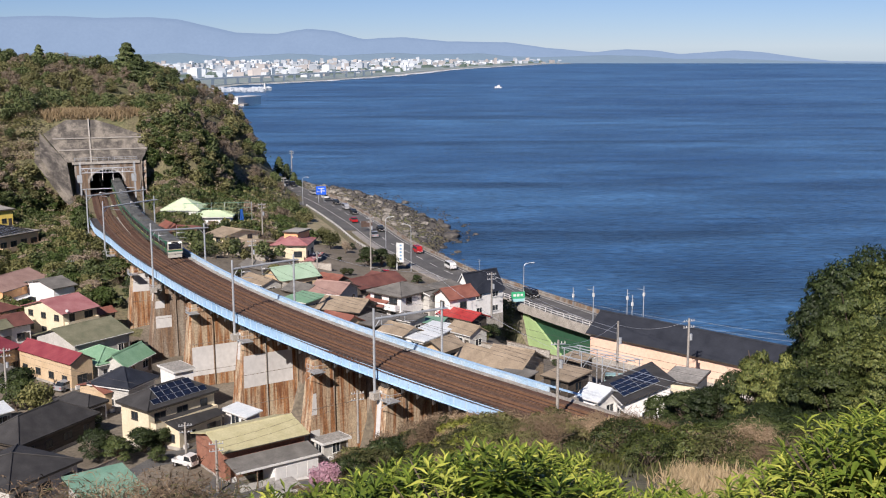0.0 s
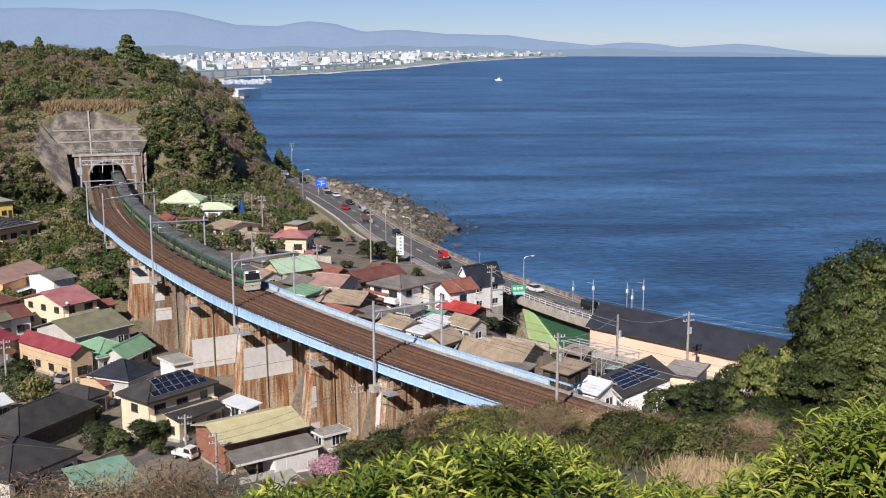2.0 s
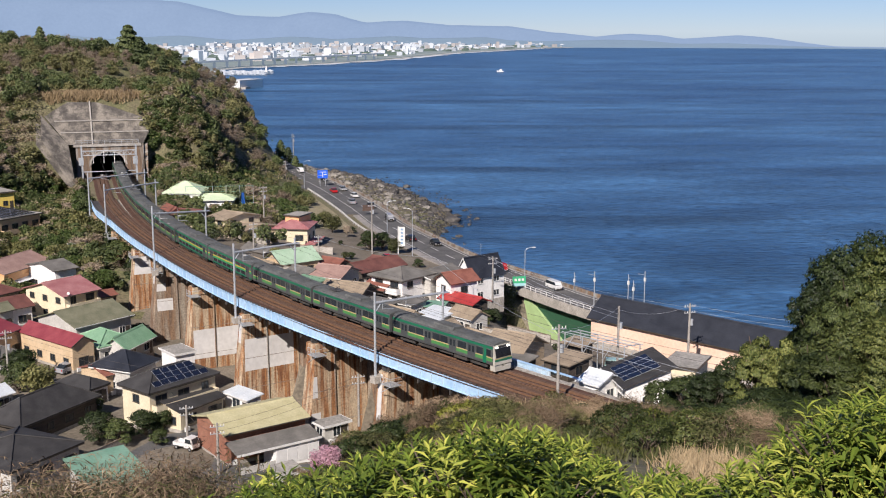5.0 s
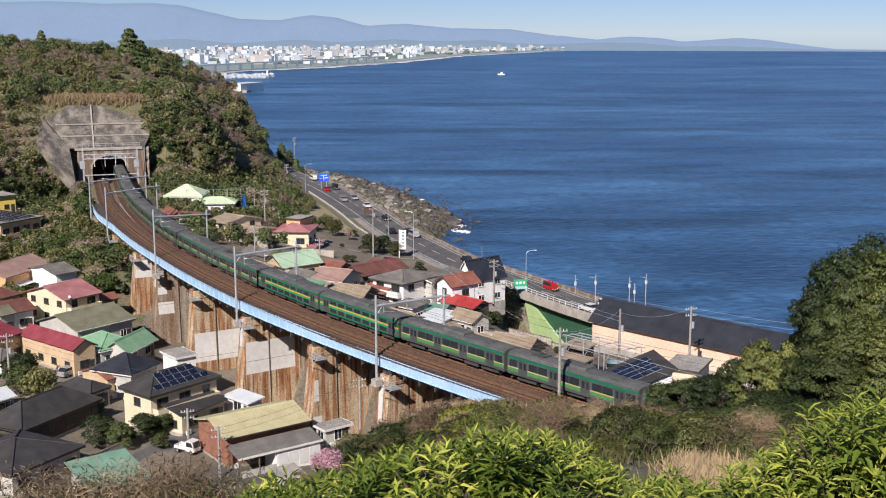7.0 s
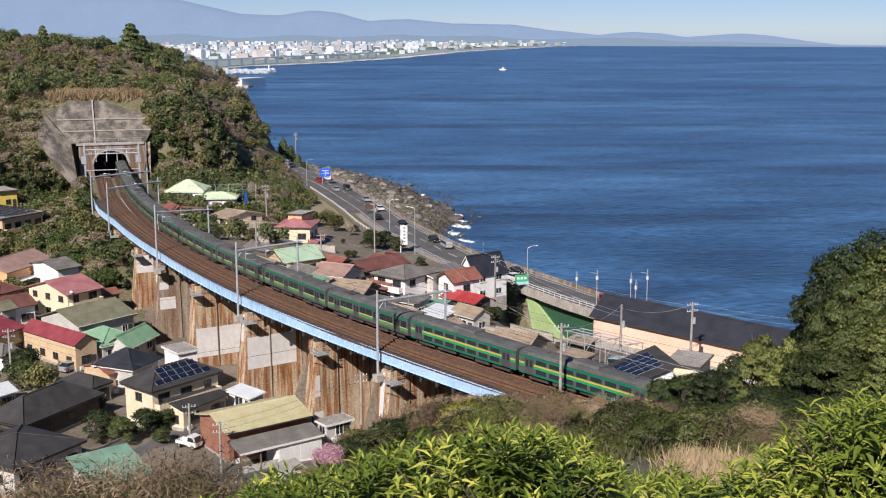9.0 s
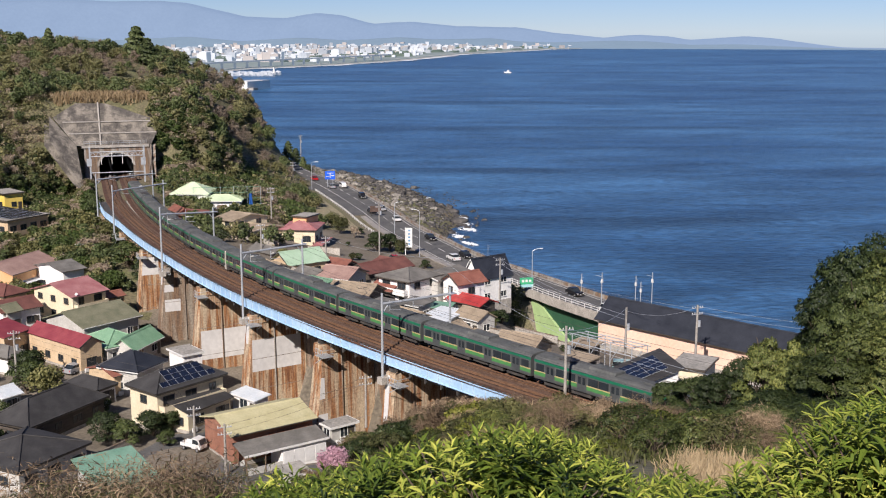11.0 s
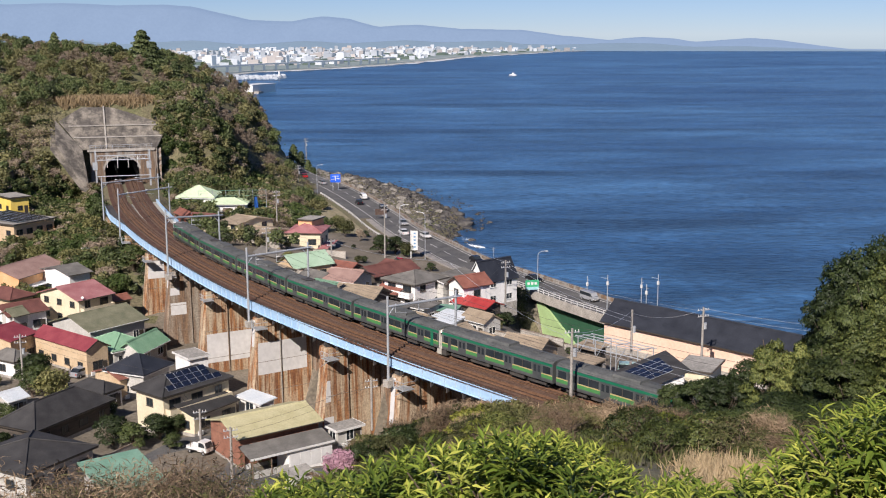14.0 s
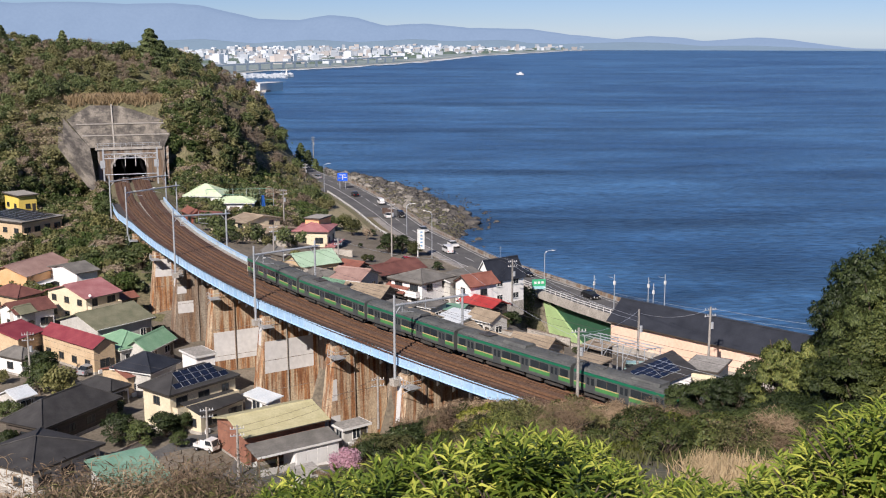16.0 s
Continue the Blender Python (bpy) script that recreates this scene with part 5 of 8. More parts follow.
house(-52.3, 257.8, 14.6, -40.3, 6.3, 10.5, 5.2, "gable", 1.0, "tan", CREAM, "cream two-storey house with a tan roof", "house", "house", storeys=2, eave=0.55, frame=FRAME_DARK, wins=True, extras="")
house(-48.9, 251.5, 14.6, -37.1, 8.6, 12.7, 3.4, "gable", 1.0, "tan", CREAM, "lower cream wing with a tan roof", "house", "house", storeys=1, eave=0.55, frame=FRAME_DARK, wins=True, extras="")
house(-34.7, 255.7, 11.4, -4.9, 7.7, 9.0, 6.6, "hip", 1.6, "rose", CREAM, "cream house with a rose roof and orange balcony", "house", "house", storeys=2, eave=0.55, frame=FRAME_DARK, wins=True, extras="balcony")
house(-34.8, 255.2, 11.4, -6.7, 10.8, 9.0, 3.2, "hip", 0.8, "rose", CREAM, "rose-roofed ground floor below", "house", "house", storeys=1, eave=0.55, frame=FRAME_DARK, wins=True, extras="")
house(-34.8, 259.2, 11.4, -22.0, 3.6, 5.7, 8.8, "flat", 0.0, "slab", ORANGE_WALL, "orange rooftop room above the rose roofs", "roof_room", "house", storeys=1, eave=0.35, frame=FRAME_DARK, wins=True, extras="")
house(-32.9, 216.1, 15.2, -51.8, 6.6, 8.4, 3.2, "cross", 1.8, "palemint", TAN_WALL, "house with a mint green gabled roof by the line", "house", "house", storeys=1, eave=0.55, frame=FRAME_DARK, wins=True, extras="")
house(-21.2, 200.7, 15.5, -24.0, 6.0, 7.2, 3.2, "gable", 1.3, "dusty", GREY_WALL, "house with a dusty rose roof and solar heater", "house", "house", storeys=1, eave=0.55, frame=FRAME_WHITE, wins=True, extras="")
house(-17.2, 212.3, 14.0, -44.9, 5.5, 11.1, 3.4, "cross", 1.3, "maroon", DARK_BOARD, "long maroon-roofed shed by the car park", "shed", "shed", storeys=1, eave=0.55, frame=FRAME_DARK, wins=True, extras="")
house(-17.3, 186.0, 16.0, -22.8, 7.5, 6.3, 3.0, "gable", 1.3, "tan", DARK_BOARD, "dark boarded old house with a tan roof", "house", "house", storeys=1, eave=0.55, frame=FRAME_DARK, wins=True, extras="")
house(-9.7, 194.2, 14.6, -40.8, 7.4, 8.0, 5.4, "hip", 1.3, "grey", WHITE_WALL, "white two-storey house with grey tiles", "house", "house", storeys=2, eave=0.55, frame=FRAME_DARK, wins=True, extras="balcony")
house(-4.1, 196.9, 14.0, -36.9, 5.2, 9.5, 5.4, "cross", 0.7, "grey", GREY_WALL, "long pale grey two-storey block", "block", "building", storeys=2, eave=0.55, frame=FRAME_WHITE, wins=True, extras="")
house(0.3, 194.1, 13.6, -54.3, 4.5, 5.7, 5.8, "cross", 1.3, "brown", WHITE_WALL, "white two-storey house with a red-brown roof", "house", "house", storeys=2, eave=0.55, frame=FRAME_DARK, wins=True, extras="")
house(4.3, 210.3, 11.6, -52.0, 4.6, 8.0, 5.2, "cross", 3.3, "navy", WHITE_WALL, "white house with a steep black roof by the road", "house", "house", storeys=2, eave=0.35, frame=FRAME_WHITE, wins=True, extras="aerial")
house(2.5, 189.7, 13.8, -43.7, 7.3, 4.0, 3.0, "gable", 0.8, "red", DARK_BOARD, "low building with a bright red roof", "shed", "shed", storeys=1, eave=0.55, frame=FRAME_DARK, wins=True, extras="")
house(-1.8, 172.5, 15.5, -32.6, 4.2, 4.5, 3.0, "shed", 0.3, "white", GREY_WALL, "low shed with pale sheet roofing", "shed", "shed", storeys=1, eave=0.55, frame=FRAME_DARK, wins=True, extras="")
house(-1.2, 159.0, 16.5, -38.2, 3.9, 4.4, 3.0, "cross", 1.0, "tan", TAN_WALL, "small tan house by the parapet", "house", "house", storeys=1, eave=0.55, frame=FRAME_DARK, wins=True, extras="")
house(8.0, 144.7, 17.4, -32.7, 5.4, 6.9, 3.4, "gable", 1.7, "tan", TAN_WALL, "tan old house with a weathered tile roof", "house", "house", storeys=1, eave=0.55, frame=FRAME_DARK, wins=True, extras="")
house(4.0, 150.6, 17.2, -49.3, 5.3, 4.0, 3.0, "gable", 1.2, "tan", DARK_BOARD, "old timber house with a tan tile roof", "house", "house", storeys=1, eave=0.35, frame=FRAME_DARK, wins=True, extras="")
house(20.9, 130.4, 18.2, -80.4, 7.4, 5.5, 3.5, "shed", 2.0, "black", WHITE_WALL, "white house whose roof is covered with solar panels", "house", "house", storeys=1, eave=0.55, frame=FRAME_WHITE, wins=True, extras="solar")
house(17.5, 129.1, 18.4, -46.6, 2.9, 4.5, 3.0, "gable", 0.9, "white", WHITE_WALL, "white low wing of the solar house", "wing", "house", storeys=1, eave=0.35, frame=FRAME_WHITE, wins=True, extras="")
house(29.6, 135.2, 17.6, -27.6, 3.9, 6.1, 3.8, "flat", 0.0, "slab", CREAM, "pale yellow flat-roofed house", "house", "house", storeys=1, eave=0.35, frame=FRAME_DARK, wins=True, extras="")
house(36.7, 166.5, 12.6, -44.6, 34.7, 6.7, 4.4, "gable", 2.7, "navy", PINK_WALL, "long salmon hall with a black tiled roof", "hall", "hall", storeys=1, eave=0.55, frame=FRAME_DARK, wins=False, extras="")
house(14.7, 139.3, 18.2, -44.7, 3.9, 4.3, 2.6, "shed", 0.4, "tan", DARK_BOARD, "low dark shed beside the catenary mast", "shed", "shed", storeys=1, eave=0.35, frame=FRAME_DARK, wins=True, extras="")
house(-12.2, 175.0, 16.5, -41.8, 5.1, 4.5, 2.8, "shed", 0.4, "grey", DARK_BOARD, "low grey sheet-roofed shed", "shed", "shed", storeys=1, eave=0.55, frame=FRAME_DARK, wins=True, extras="")
house(-7.5, 168.2, 16.8, -45.1, 4.8, 3.9, 2.8, "gable", 0.8, "tan", GREY_WALL, "small tan-roofed house by the viaduct", "house", "house", storeys=1, eave=0.55, frame=FRAME_WHITE, wins=True, extras="")
house(-69.7, 175.5, 8.3, 60.6, 3.7, 5.7, 3.0, "hip", 1.2, "grey", WHITE_WALL, "low grey-roofed house by the garden wall", "house", "house", storeys=1, eave=0.35, frame=FRAME_DARK, wins=True, extras="")
house(-63.0, 155.5, 8.3, 55.9, 3.0, 4.0, 2.8, "gable", 0.8, "white", GREY_WALL, "small shed with corrugated pale roofing", "shed", "shed", storeys=1, eave=0.35, frame=FRAME_WHITE, wins=True, extras="")
house(-79.4, 200.1, 8.6, 56.3, 2.9, 3.6, 3.8, "gable", 1.0, "moss", GREY_WALL, "house with a mossy grey roof among maroon ones", "house", "house", storeys=1, eave=0.35, frame=FRAME_DARK, wins=True, extras="")
house(-29.5, 155.3, 8.4, -42.9, 5.3, 2.3, 2.6, "shed", 0.3, "white", WHITE_WALL, "white carport roof beside the cream house", "carport", "carport", storeys=1, eave=0.35, frame=FRAME_WHITE, wins=True, extras="")
house(-13.9, 142.3, 9.0, 39.2, 3.8, 2.3, 2.4, "flat", 0.0, "slab", GREY_WALL, "low flat-roofed store at the foot of the pier", "store", "shed", storeys=1, eave=0.35, frame=FRAME_WHITE, wins=True, extras="")
house(-16.1, 115.1, 14.0, 37.2, 2.4, 2.3, 1.6, "shed", 0.3, "slab", GREY_WALL, "low cold frame with grey slats on the slope", "cold_frame", "shed", storeys=1, eave=0.35, frame=FRAME_WHITE, wins=True, extras="")
house(-39.3, 230.7, 14.8, -44.3, 8.1, 3.9, 2.8, "gable", 0.9, "grey", DARK_BOARD, "small dark house by the lane", "house", "house", storeys=1, eave=0.35, frame=FRAME_DARK, wins=True, extras="")
house(-61.4, 263.9, 17.0, -20.8, 5.9, 6.5, 2.8, "gable", 0.8, "maroon", DARK_BOARD, "dark red-roofed store below the temple", "store", "shed", storeys=1, eave=0.55, frame=FRAME_DARK, wins=True, extras="")
house(-25.8, 195.7, 15.8, -39.1, 5.4, 4.4, 2.6, "shed", 0.4, "mint", GREY_WALL, "low green sheet-roofed shed", "shed", "shed", storeys=1, eave=0.55, frame=FRAME_WHITE, wins=True, extras="")
house(-15.9, 191.1, 15.2, -35.9, 4.4, 4.2, 2.8, "shed", 0.4, "maroon", DARK_BOARD, "low maroon shed in a cramped yard", "shed", "shed", storeys=1, eave=0.35, frame=FRAME_DARK, wins=True, extras="")
house(-6.6, 180.1, 15.6, -39.3, 4.2, 3.8, 3.0, "shed", 0.3, "grey", GREY_WALL, "low grey sheet-roofed store behind houses", "store", "shed", storeys=1, eave=0.35, frame=FRAME_WHITE, wins=True, extras="")
house(-3.9, 165.5, 16.6, -43.9, 4.1, 3.3, 2.6, "shed", 0.3, "white", WHITE_WALL, "pale blue-white sheet roof beside the parapet", "shed", "shed", storeys=1, eave=0.35, frame=FRAME_WHITE, wins=True, extras="")
house(-2.1, 181.1, 14.8, -18.3, 4.2, 2.6, 3.0, "shed", 0.3, "teal", CREAM, "low shop with a teal sheet roof", "shop", "shop", storeys=1, eave=0.35, frame=FRAME_DARK, wins=True, extras="")
house(18.0, 151.9, 17.0, -45.5, 3.3, 2.7, 2.6, "shed", 0.3, "tan", DARK_BOARD, "low shed with weathered roofing", "shed", "shed", storeys=1, eave=0.35, frame=FRAME_DARK, wins=True, extras="")
house(-22.5, 218.4, 14.6, -34.6, 5.1, 3.5, 2.8, "gable", 0.8, "brown", DARK_BOARD, "small brown-roofed house by the fence", "house", "house", storeys=1, eave=0.35, frame=FRAME_DARK, wins=True, extras="")
house(-17.5, 174.4, 16.6, -39.1, 5.8, 4.3, 3.0, "gable", 1.0, "brown", TAN_WALL, "tan house with a brown roof by the parapet", "house", "house", storeys=1, eave=0.35, frame=FRAME_DARK, wins=True, extras="")
house(-27.1, 203.7, 15.4, -43.0, 5.4, 4.5, 3.0, "gable", 1.0, "grey", DARK_BOARD, "grey-roofed old house in a cramped lane", "house", "house", storeys=1, eave=0.55, frame=FRAME_DARK, wins=True, extras="")
house(-35.9, 210.0, 16.0, -48.1, 7.8, 4.1, 2.8, "gable", 0.8, "tan", GREY_WALL, "tan-roofed house beside the parapet", "house", "house", storeys=1, eave=0.35, frame=FRAME_WHITE, wins=True, extras="")
house(-12.0, 194.5, 15.0, -40.3, 4.4, 4.1, 3.0, "gable", 1.0, "brown", DARK_BOARD, "brown-roofed old house between taller ones", "house", "house", storeys=1, eave=0.55, frame=FRAME_DARK, wins=True, extras="")
house(2.8, 171.9, 15.6, -47.5, 5.1, 3.6, 3.0, "gable", 1.0, "tan", GREY_WALL, "weathered house with a tan roof", "house", "house", storeys=1, eave=0.35, frame=FRAME_WHITE, wins=True, extras="")
house(9.1, 141.3, 17.8, -41.3, 3.9, 2.5, 2.6, "shed", 0.4, "grey", DARK_BOARD, "low grey shed beside the track", "shed", "shed", storeys=1, eave=0.35, frame=FRAME_DARK, wins=True, extras="")
house(-14.7, 224.4, 13.4, -39.9, 3.7, 6.4, 2.8, "gable", 0.9, "maroon", DARK_BOARD, "maroon-roofed store by the car park", "store", "shed", storeys=1, eave=0.35, frame=FRAME_DARK, wins=True, extras="")


# ---- coast road ----
def road_strip(profile, s0, s1, step=3.0):
    n = len(profile)
    count = max(1, int((s1 - s0) / step))
    verts, faces = [], []
    for k in range(count + 1):
        s = s0 + (s1 - s0) * k / count
        verts += [on_road(s, o, z) for o, z in profile]
    for k in range(count):
        for i in range(n):
            j = (i + 1) % n
            faces.append((k * n + i, k * n + j, (k + 1) * n + j, (k + 1) * n + i))
    faces += [tuple(range(n - 1, -1, -1)), tuple(range(count * n, count * n + n))]
    return Geo().add(verts, faces)


def build_road():
    r = thing("road", Matrix(), "grey asphalt coast road with white markings", "road", kind="structure")
    part("carriageway", road_strip(rect(-4.6, 4.6, 10.4, 11.0), 120, 444), ASPHALT, r)
    part("carriageway", road_strip(rect(-4.6, 3.7, 10.4, 11.0), 444, 600), ASPHALT, r)
    part("lay_by", road_strip(rect(4.6, 8.4, 10.3, 10.99), 255, 345), ASPHALT, r)
    part("pavement", road_strip(rect(4.6, 6.2, 10.4, 11.14), 348, 432), PAVING, r, "pale raised pavement")
    for o in (-3.9, 3.9):
        part("edge_line", road_strip(rect(o - 0.09, o + 0.09, 10.9, 11.006), 200, 540), ROAD_WHITE, r)
    dash = road_strip
    s = 200
    while s < 520:
        part("centre_dash", dash(rect(-0.1, 0.1, 10.9, 11.006), s, s + 5, 2.5), ROAD_WHITE, r)
        s += 10
    for k in range(6):
        part("crossing_bar", road_strip(rect(8.9 + k * 1.1, 9.5 + k * 1.1, 10.8, 11.02), 262, 265.5), ROAD_WHITE, r)
    part("side_road", road_strip(rect(8.4, 17.0, 10.2, 10.97), 245, 290), ASPHALT, r)
    w = thing("sea_wall", Matrix(), "low weathered concrete sea wall along the road", "wall", kind="structure")
    part("parapet", road_strip([(-6.3, 9.0), (-5.0, 9.0), (-5.1, 11.75), (-5.5, 11.75)], 265, 600), OLD_CONCRETE, w)
    part("wall_face", road_strip([(-9.5, -2.0), (-6.2, -2.0), (-6.2, 10.4), (-6.8, 10.4)], 395, 600), OLD_CONCRETE, w)
    part("apron", road_strip(rect(-6.4, -4.6, 10.0, 11.05), 265, 600), PAVING, w)
    # white guard fence on the landward side
    f = thing("guard_fence", Matrix(), "white steel guard fence beside the road", "fence")
    for k in range(36):
        s = 292 + k * 3.0
        part("post", Geo().tube(on_road(s, 8.7, 10.6), on_road(s, 8.7, 11.75), 0.07, n=6), FRAME_WHITE, f)
    for z in (11.35, 11.65):
        part("fence_rail", road_strip(rect(8.66, 8.74, z, z + 0.14), 292, 397), FRAME_WHITE, f)
    # bridge over the underpass
    b = thing("road_bridge", Matrix(), "concrete road bridge with pale rails over a green underpass", "bridge", kind="structure")
    part("beam", road_strip(rect(3.7, 4.3, 9.7, 11.1), 440, 492), CONCRETE, b, "pale concrete edge beam")
    part("parapet_base", road_strip(rect(3.75, 4.2, 11.1, 11.4), 440, 492), CONCRETE, b)
    for k in range(27):
        s = 441 + k * 1.9
        part("baluster", Geo().tube(on_road(s, 3.97, 11.3), on_road(s, 3.97, 12.2), 0.06, n=6), FRAME_WHITE, b)
    for z in (11.75, 12.2):
        part("bridge_rail", road_strip(rect(3.91, 4.03, z, z + 0.09), 440, 492), FRAME_WHITE, b)
    part("underpass_wall", road_strip(rect(2.2, 2.7, 2.0, 10.35), 448, 492), plain("dark green wall", (0.03, 0.10, 0.055), 0.6), b, "dark green painted underpass wall")
    lime = plain("pale green paint", (0.38, 0.53, 0.25), 0.6)
    wing = Geo()
    a, c, d = on_road(449, 3.3, 10.2), on_road(463, 3.3, 3.0), on_road(449, 3.3, 2.0)
    off = on_road(449, 2.8, 10.2) - a
    wing.add([a, c, d] + [q + off for q in (a, c, d)], [(0, 1, 2), (5, 4, 3), (0, 3, 4, 1), (1, 4, 5, 2), (2, 5, 3, 0)])
    part("wing_wall", wing, lime, b, "pale green painted wing wall")
    part("block_wall", road_strip(rect(6.4, 7.0, 6.0, 11.9), 425, 448), OLD_CONCRETE, b)


build_road()


# ---- vehicles ----
def paint(name, c):
    return plain(name, c, 0.25, 0.1, 0.05)


CAR_WHITE, CAR_BLACK, CAR_RED, CAR_GREY, CAR_TEAL = paint("white car paint", (0.75, 0.75, 0.74)), paint("black car paint", (0.015, 0.015, 0.018)), paint("red car paint", (0.45, 0.02, 0.025)), paint("silver car paint", (0.35, 0.36, 0.38)), paint("pale teal car paint", (0.42, 0.64, 0.62))
TYRE = surface("tyre", (0.018, 0.018, 0.018), (0.03, 0.03, 0.03), 3, 0.9, 0.2)
RIM = plain("wheel rim", (0.45, 0.45, 0.46), 0.35, 0.6)
TAIL_RED = plain("tail lamp", (0.4, 0.02, 0.02), 0.3)
LENS = plain("lamp lens", (0.8, 0.8, 0.78), 0.15)


def car_mesh(m, body_paint, label, van=False, name="car", long=4.2, tall=1.5, group="vehicles on the coast road"):
    """x points forward; the wheels stand on z = 0."""
    c = thing(name, m, label, "van" if van else "car", group=group)
    a = long / 2
    if van:
        low = [(-a, 0.35), (a, 0.35), (a, 0.95), (a - 0.12, 1.05), (a - 0.65, 1.78), (-a + 0.12, tall + 0.35), (-a, 1.1)]
        cabin = [(-a + 0.06, 1.12), (a - 0.15, 1.1), (a - 0.66, tall + 0.22), (-a + 0.12, tall + 0.28)]
    else:
        low = [(-a, 0.3), (a, 0.3), (a, 0.72), (a - 0.25, 0.85), (a - 1.15, 0.96), (-a + 0.35, 1.0), (-a, 0.9)]
        cabin = [(-a + 0.25, 0.95), (a - 1.1, 0.94), (a - 1.85, tall - 0.06), (-a + 0.95, tall - 0.04)]
    hw = 0.74 if van else 0.84
    part("body", Geo().prism(low, "y", -hw, hw), body_paint, c)
    part("glasshouse", Geo().prism(cabin, "y", -hw + (-0.012 if van else 0.08), hw - (-0.012 if van else 0.08)), GLASS, c, "dark windows")
    zr = tall + (0.3 if van else -0.06)
    xr0, xr1 = (-a + 0.1, a - 0.64) if van else (-a + 0.95, a - 1.85)
    part("roof", Geo().box(xr0, -hw + 0.06, zr, xr1, hw - 0.06, zr + 0.06), body_paint, c)
    for x in (-a + 0.75, a - 0.75):
        for y in (-hw + 0.02, hw - 0.02):
            w = part("wheel", Geo().tube((x, y - 0.09, 0.3), (x, y + 0.09, 0.3), 0.3, n=14), TYRE, c)
            part("rim", Geo().tube((x, y - 0.10, 0.3), (x, y + 0.10, 0.3), 0.17, n=10), RIM, w)
    for y in (-hw + 0.2, hw - 0.2):
        part("headlight", Geo().box(a - 0.05, y - 0.14, 0.6, a + 0.015, y + 0.14, 0.75), LENS, c)
        part("tail_light", Geo().box(-a - 0.015, y - 0.1, 0.6, -a + 0.05, y + 0.1, 0.85), TAIL_RED, c)
    part("bumper", Geo().box(a - 0.1, -hw + 0.04, 0.3, a + 0.05, hw - 0.04, 0.5), FRAME_DARK, c)
    part("number_plate", Geo().box(a + 0.04, -0.16, 0.42, a + 0.062, 0.16, 0.55), FRAME_WHITE, c)
    return c


# road metres at the start, metres per second (negative: away along the landward lane)
TRAFFIC = [
    (444.0, 10.3, "black van with dark windows driving along the coast", CAR_BLACK, True, 3.9),
    (386.0, 9.2, "red hatchback driving along the coast", CAR_RED, True, 3.4),
    (409.0, 8.6, "white van driving along the coast road", CAR_WHITE, True, 3.9),
    (429.0, 8.3, "white saloon driving along the coast road", CAR_WHITE, False, 4.3),
    (349.0, 9.8, "black hatchback driving along the coast road", CAR_BLACK, False, 4.1),
    (303.0, 11.2, "silver minivan driving along the coast road", CAR_GREY, True, 4.2),
    (314.0, 9.0, "black saloon following along the coast road", CAR_BLACK, False, 4.4),
    (290.0, 9.0, "dark saloon on the coast road", CAR_BLACK, False, 4.4),
    (275.0, 7.6, "white hatchback on the coast road", CAR_WHITE, False, 4.0),
    (262.0, 7.0, "dark grey saloon far along the road", CAR_GREY, False, 4.2),
    (236.0, 7.0, "black van far along the road", CAR_BLACK, True, 3.9),
    (210.0, 7.0, "white van far along the road", CAR_WHITE, True, 3.9),
    (562.0, -13.4, "white saloon heading for the headland", CAR_WHITE, False, 4.4),
    (624.0, -13.8, "white van heading for the headland", CAR_WHITE, True, 4.0),
    (330.0, -6.0, "dark red saloon heading for the headland", CAR_RED, False, 4.2),
    (358.0, -6.5, "silver saloon heading for the headland", CAR_GREY, False, 4.3),
    (430.0, -8.0, "black saloon heading for the headland", CAR_BLACK, False, 4.3),
]


def traffic_pose(s0, v, t):
    s = s0 + v * t
    m = road_pose(s, -1.9 if v > 0 else 1.9, 11.0)
    return m if v > 0 else m @ pose(0, 0, 0, 0, 0, 180)


VEHICLES = [car_mesh(traffic_pose(s0, v, 0), p, label, van, "van" if van else "car", long) for s0, v, label, p, van, long in TRAFFIC]
car_mesh(pose(-12.0, 251.2, height_at(-12, 251.2), 0, 0, 15), CAR_RED, "dark red hatchback parked by the banner", False, "parked_car", 4.0, group="parked cars")
car_mesh(pose(25.5, 156.5, height_at(25.5, 156.5), 0, 0, -12), CAR_TEAL, "pale teal and white microbus parked by the hall", True, "parked_van", 4.0, group="parked cars")
car_mesh(pose(-60.5, 176.0, 8.3, 0, 0, 65), CAR_GREY, "grey saloon parked between the houses", False, "parked_car", 4.2, group="parked cars")


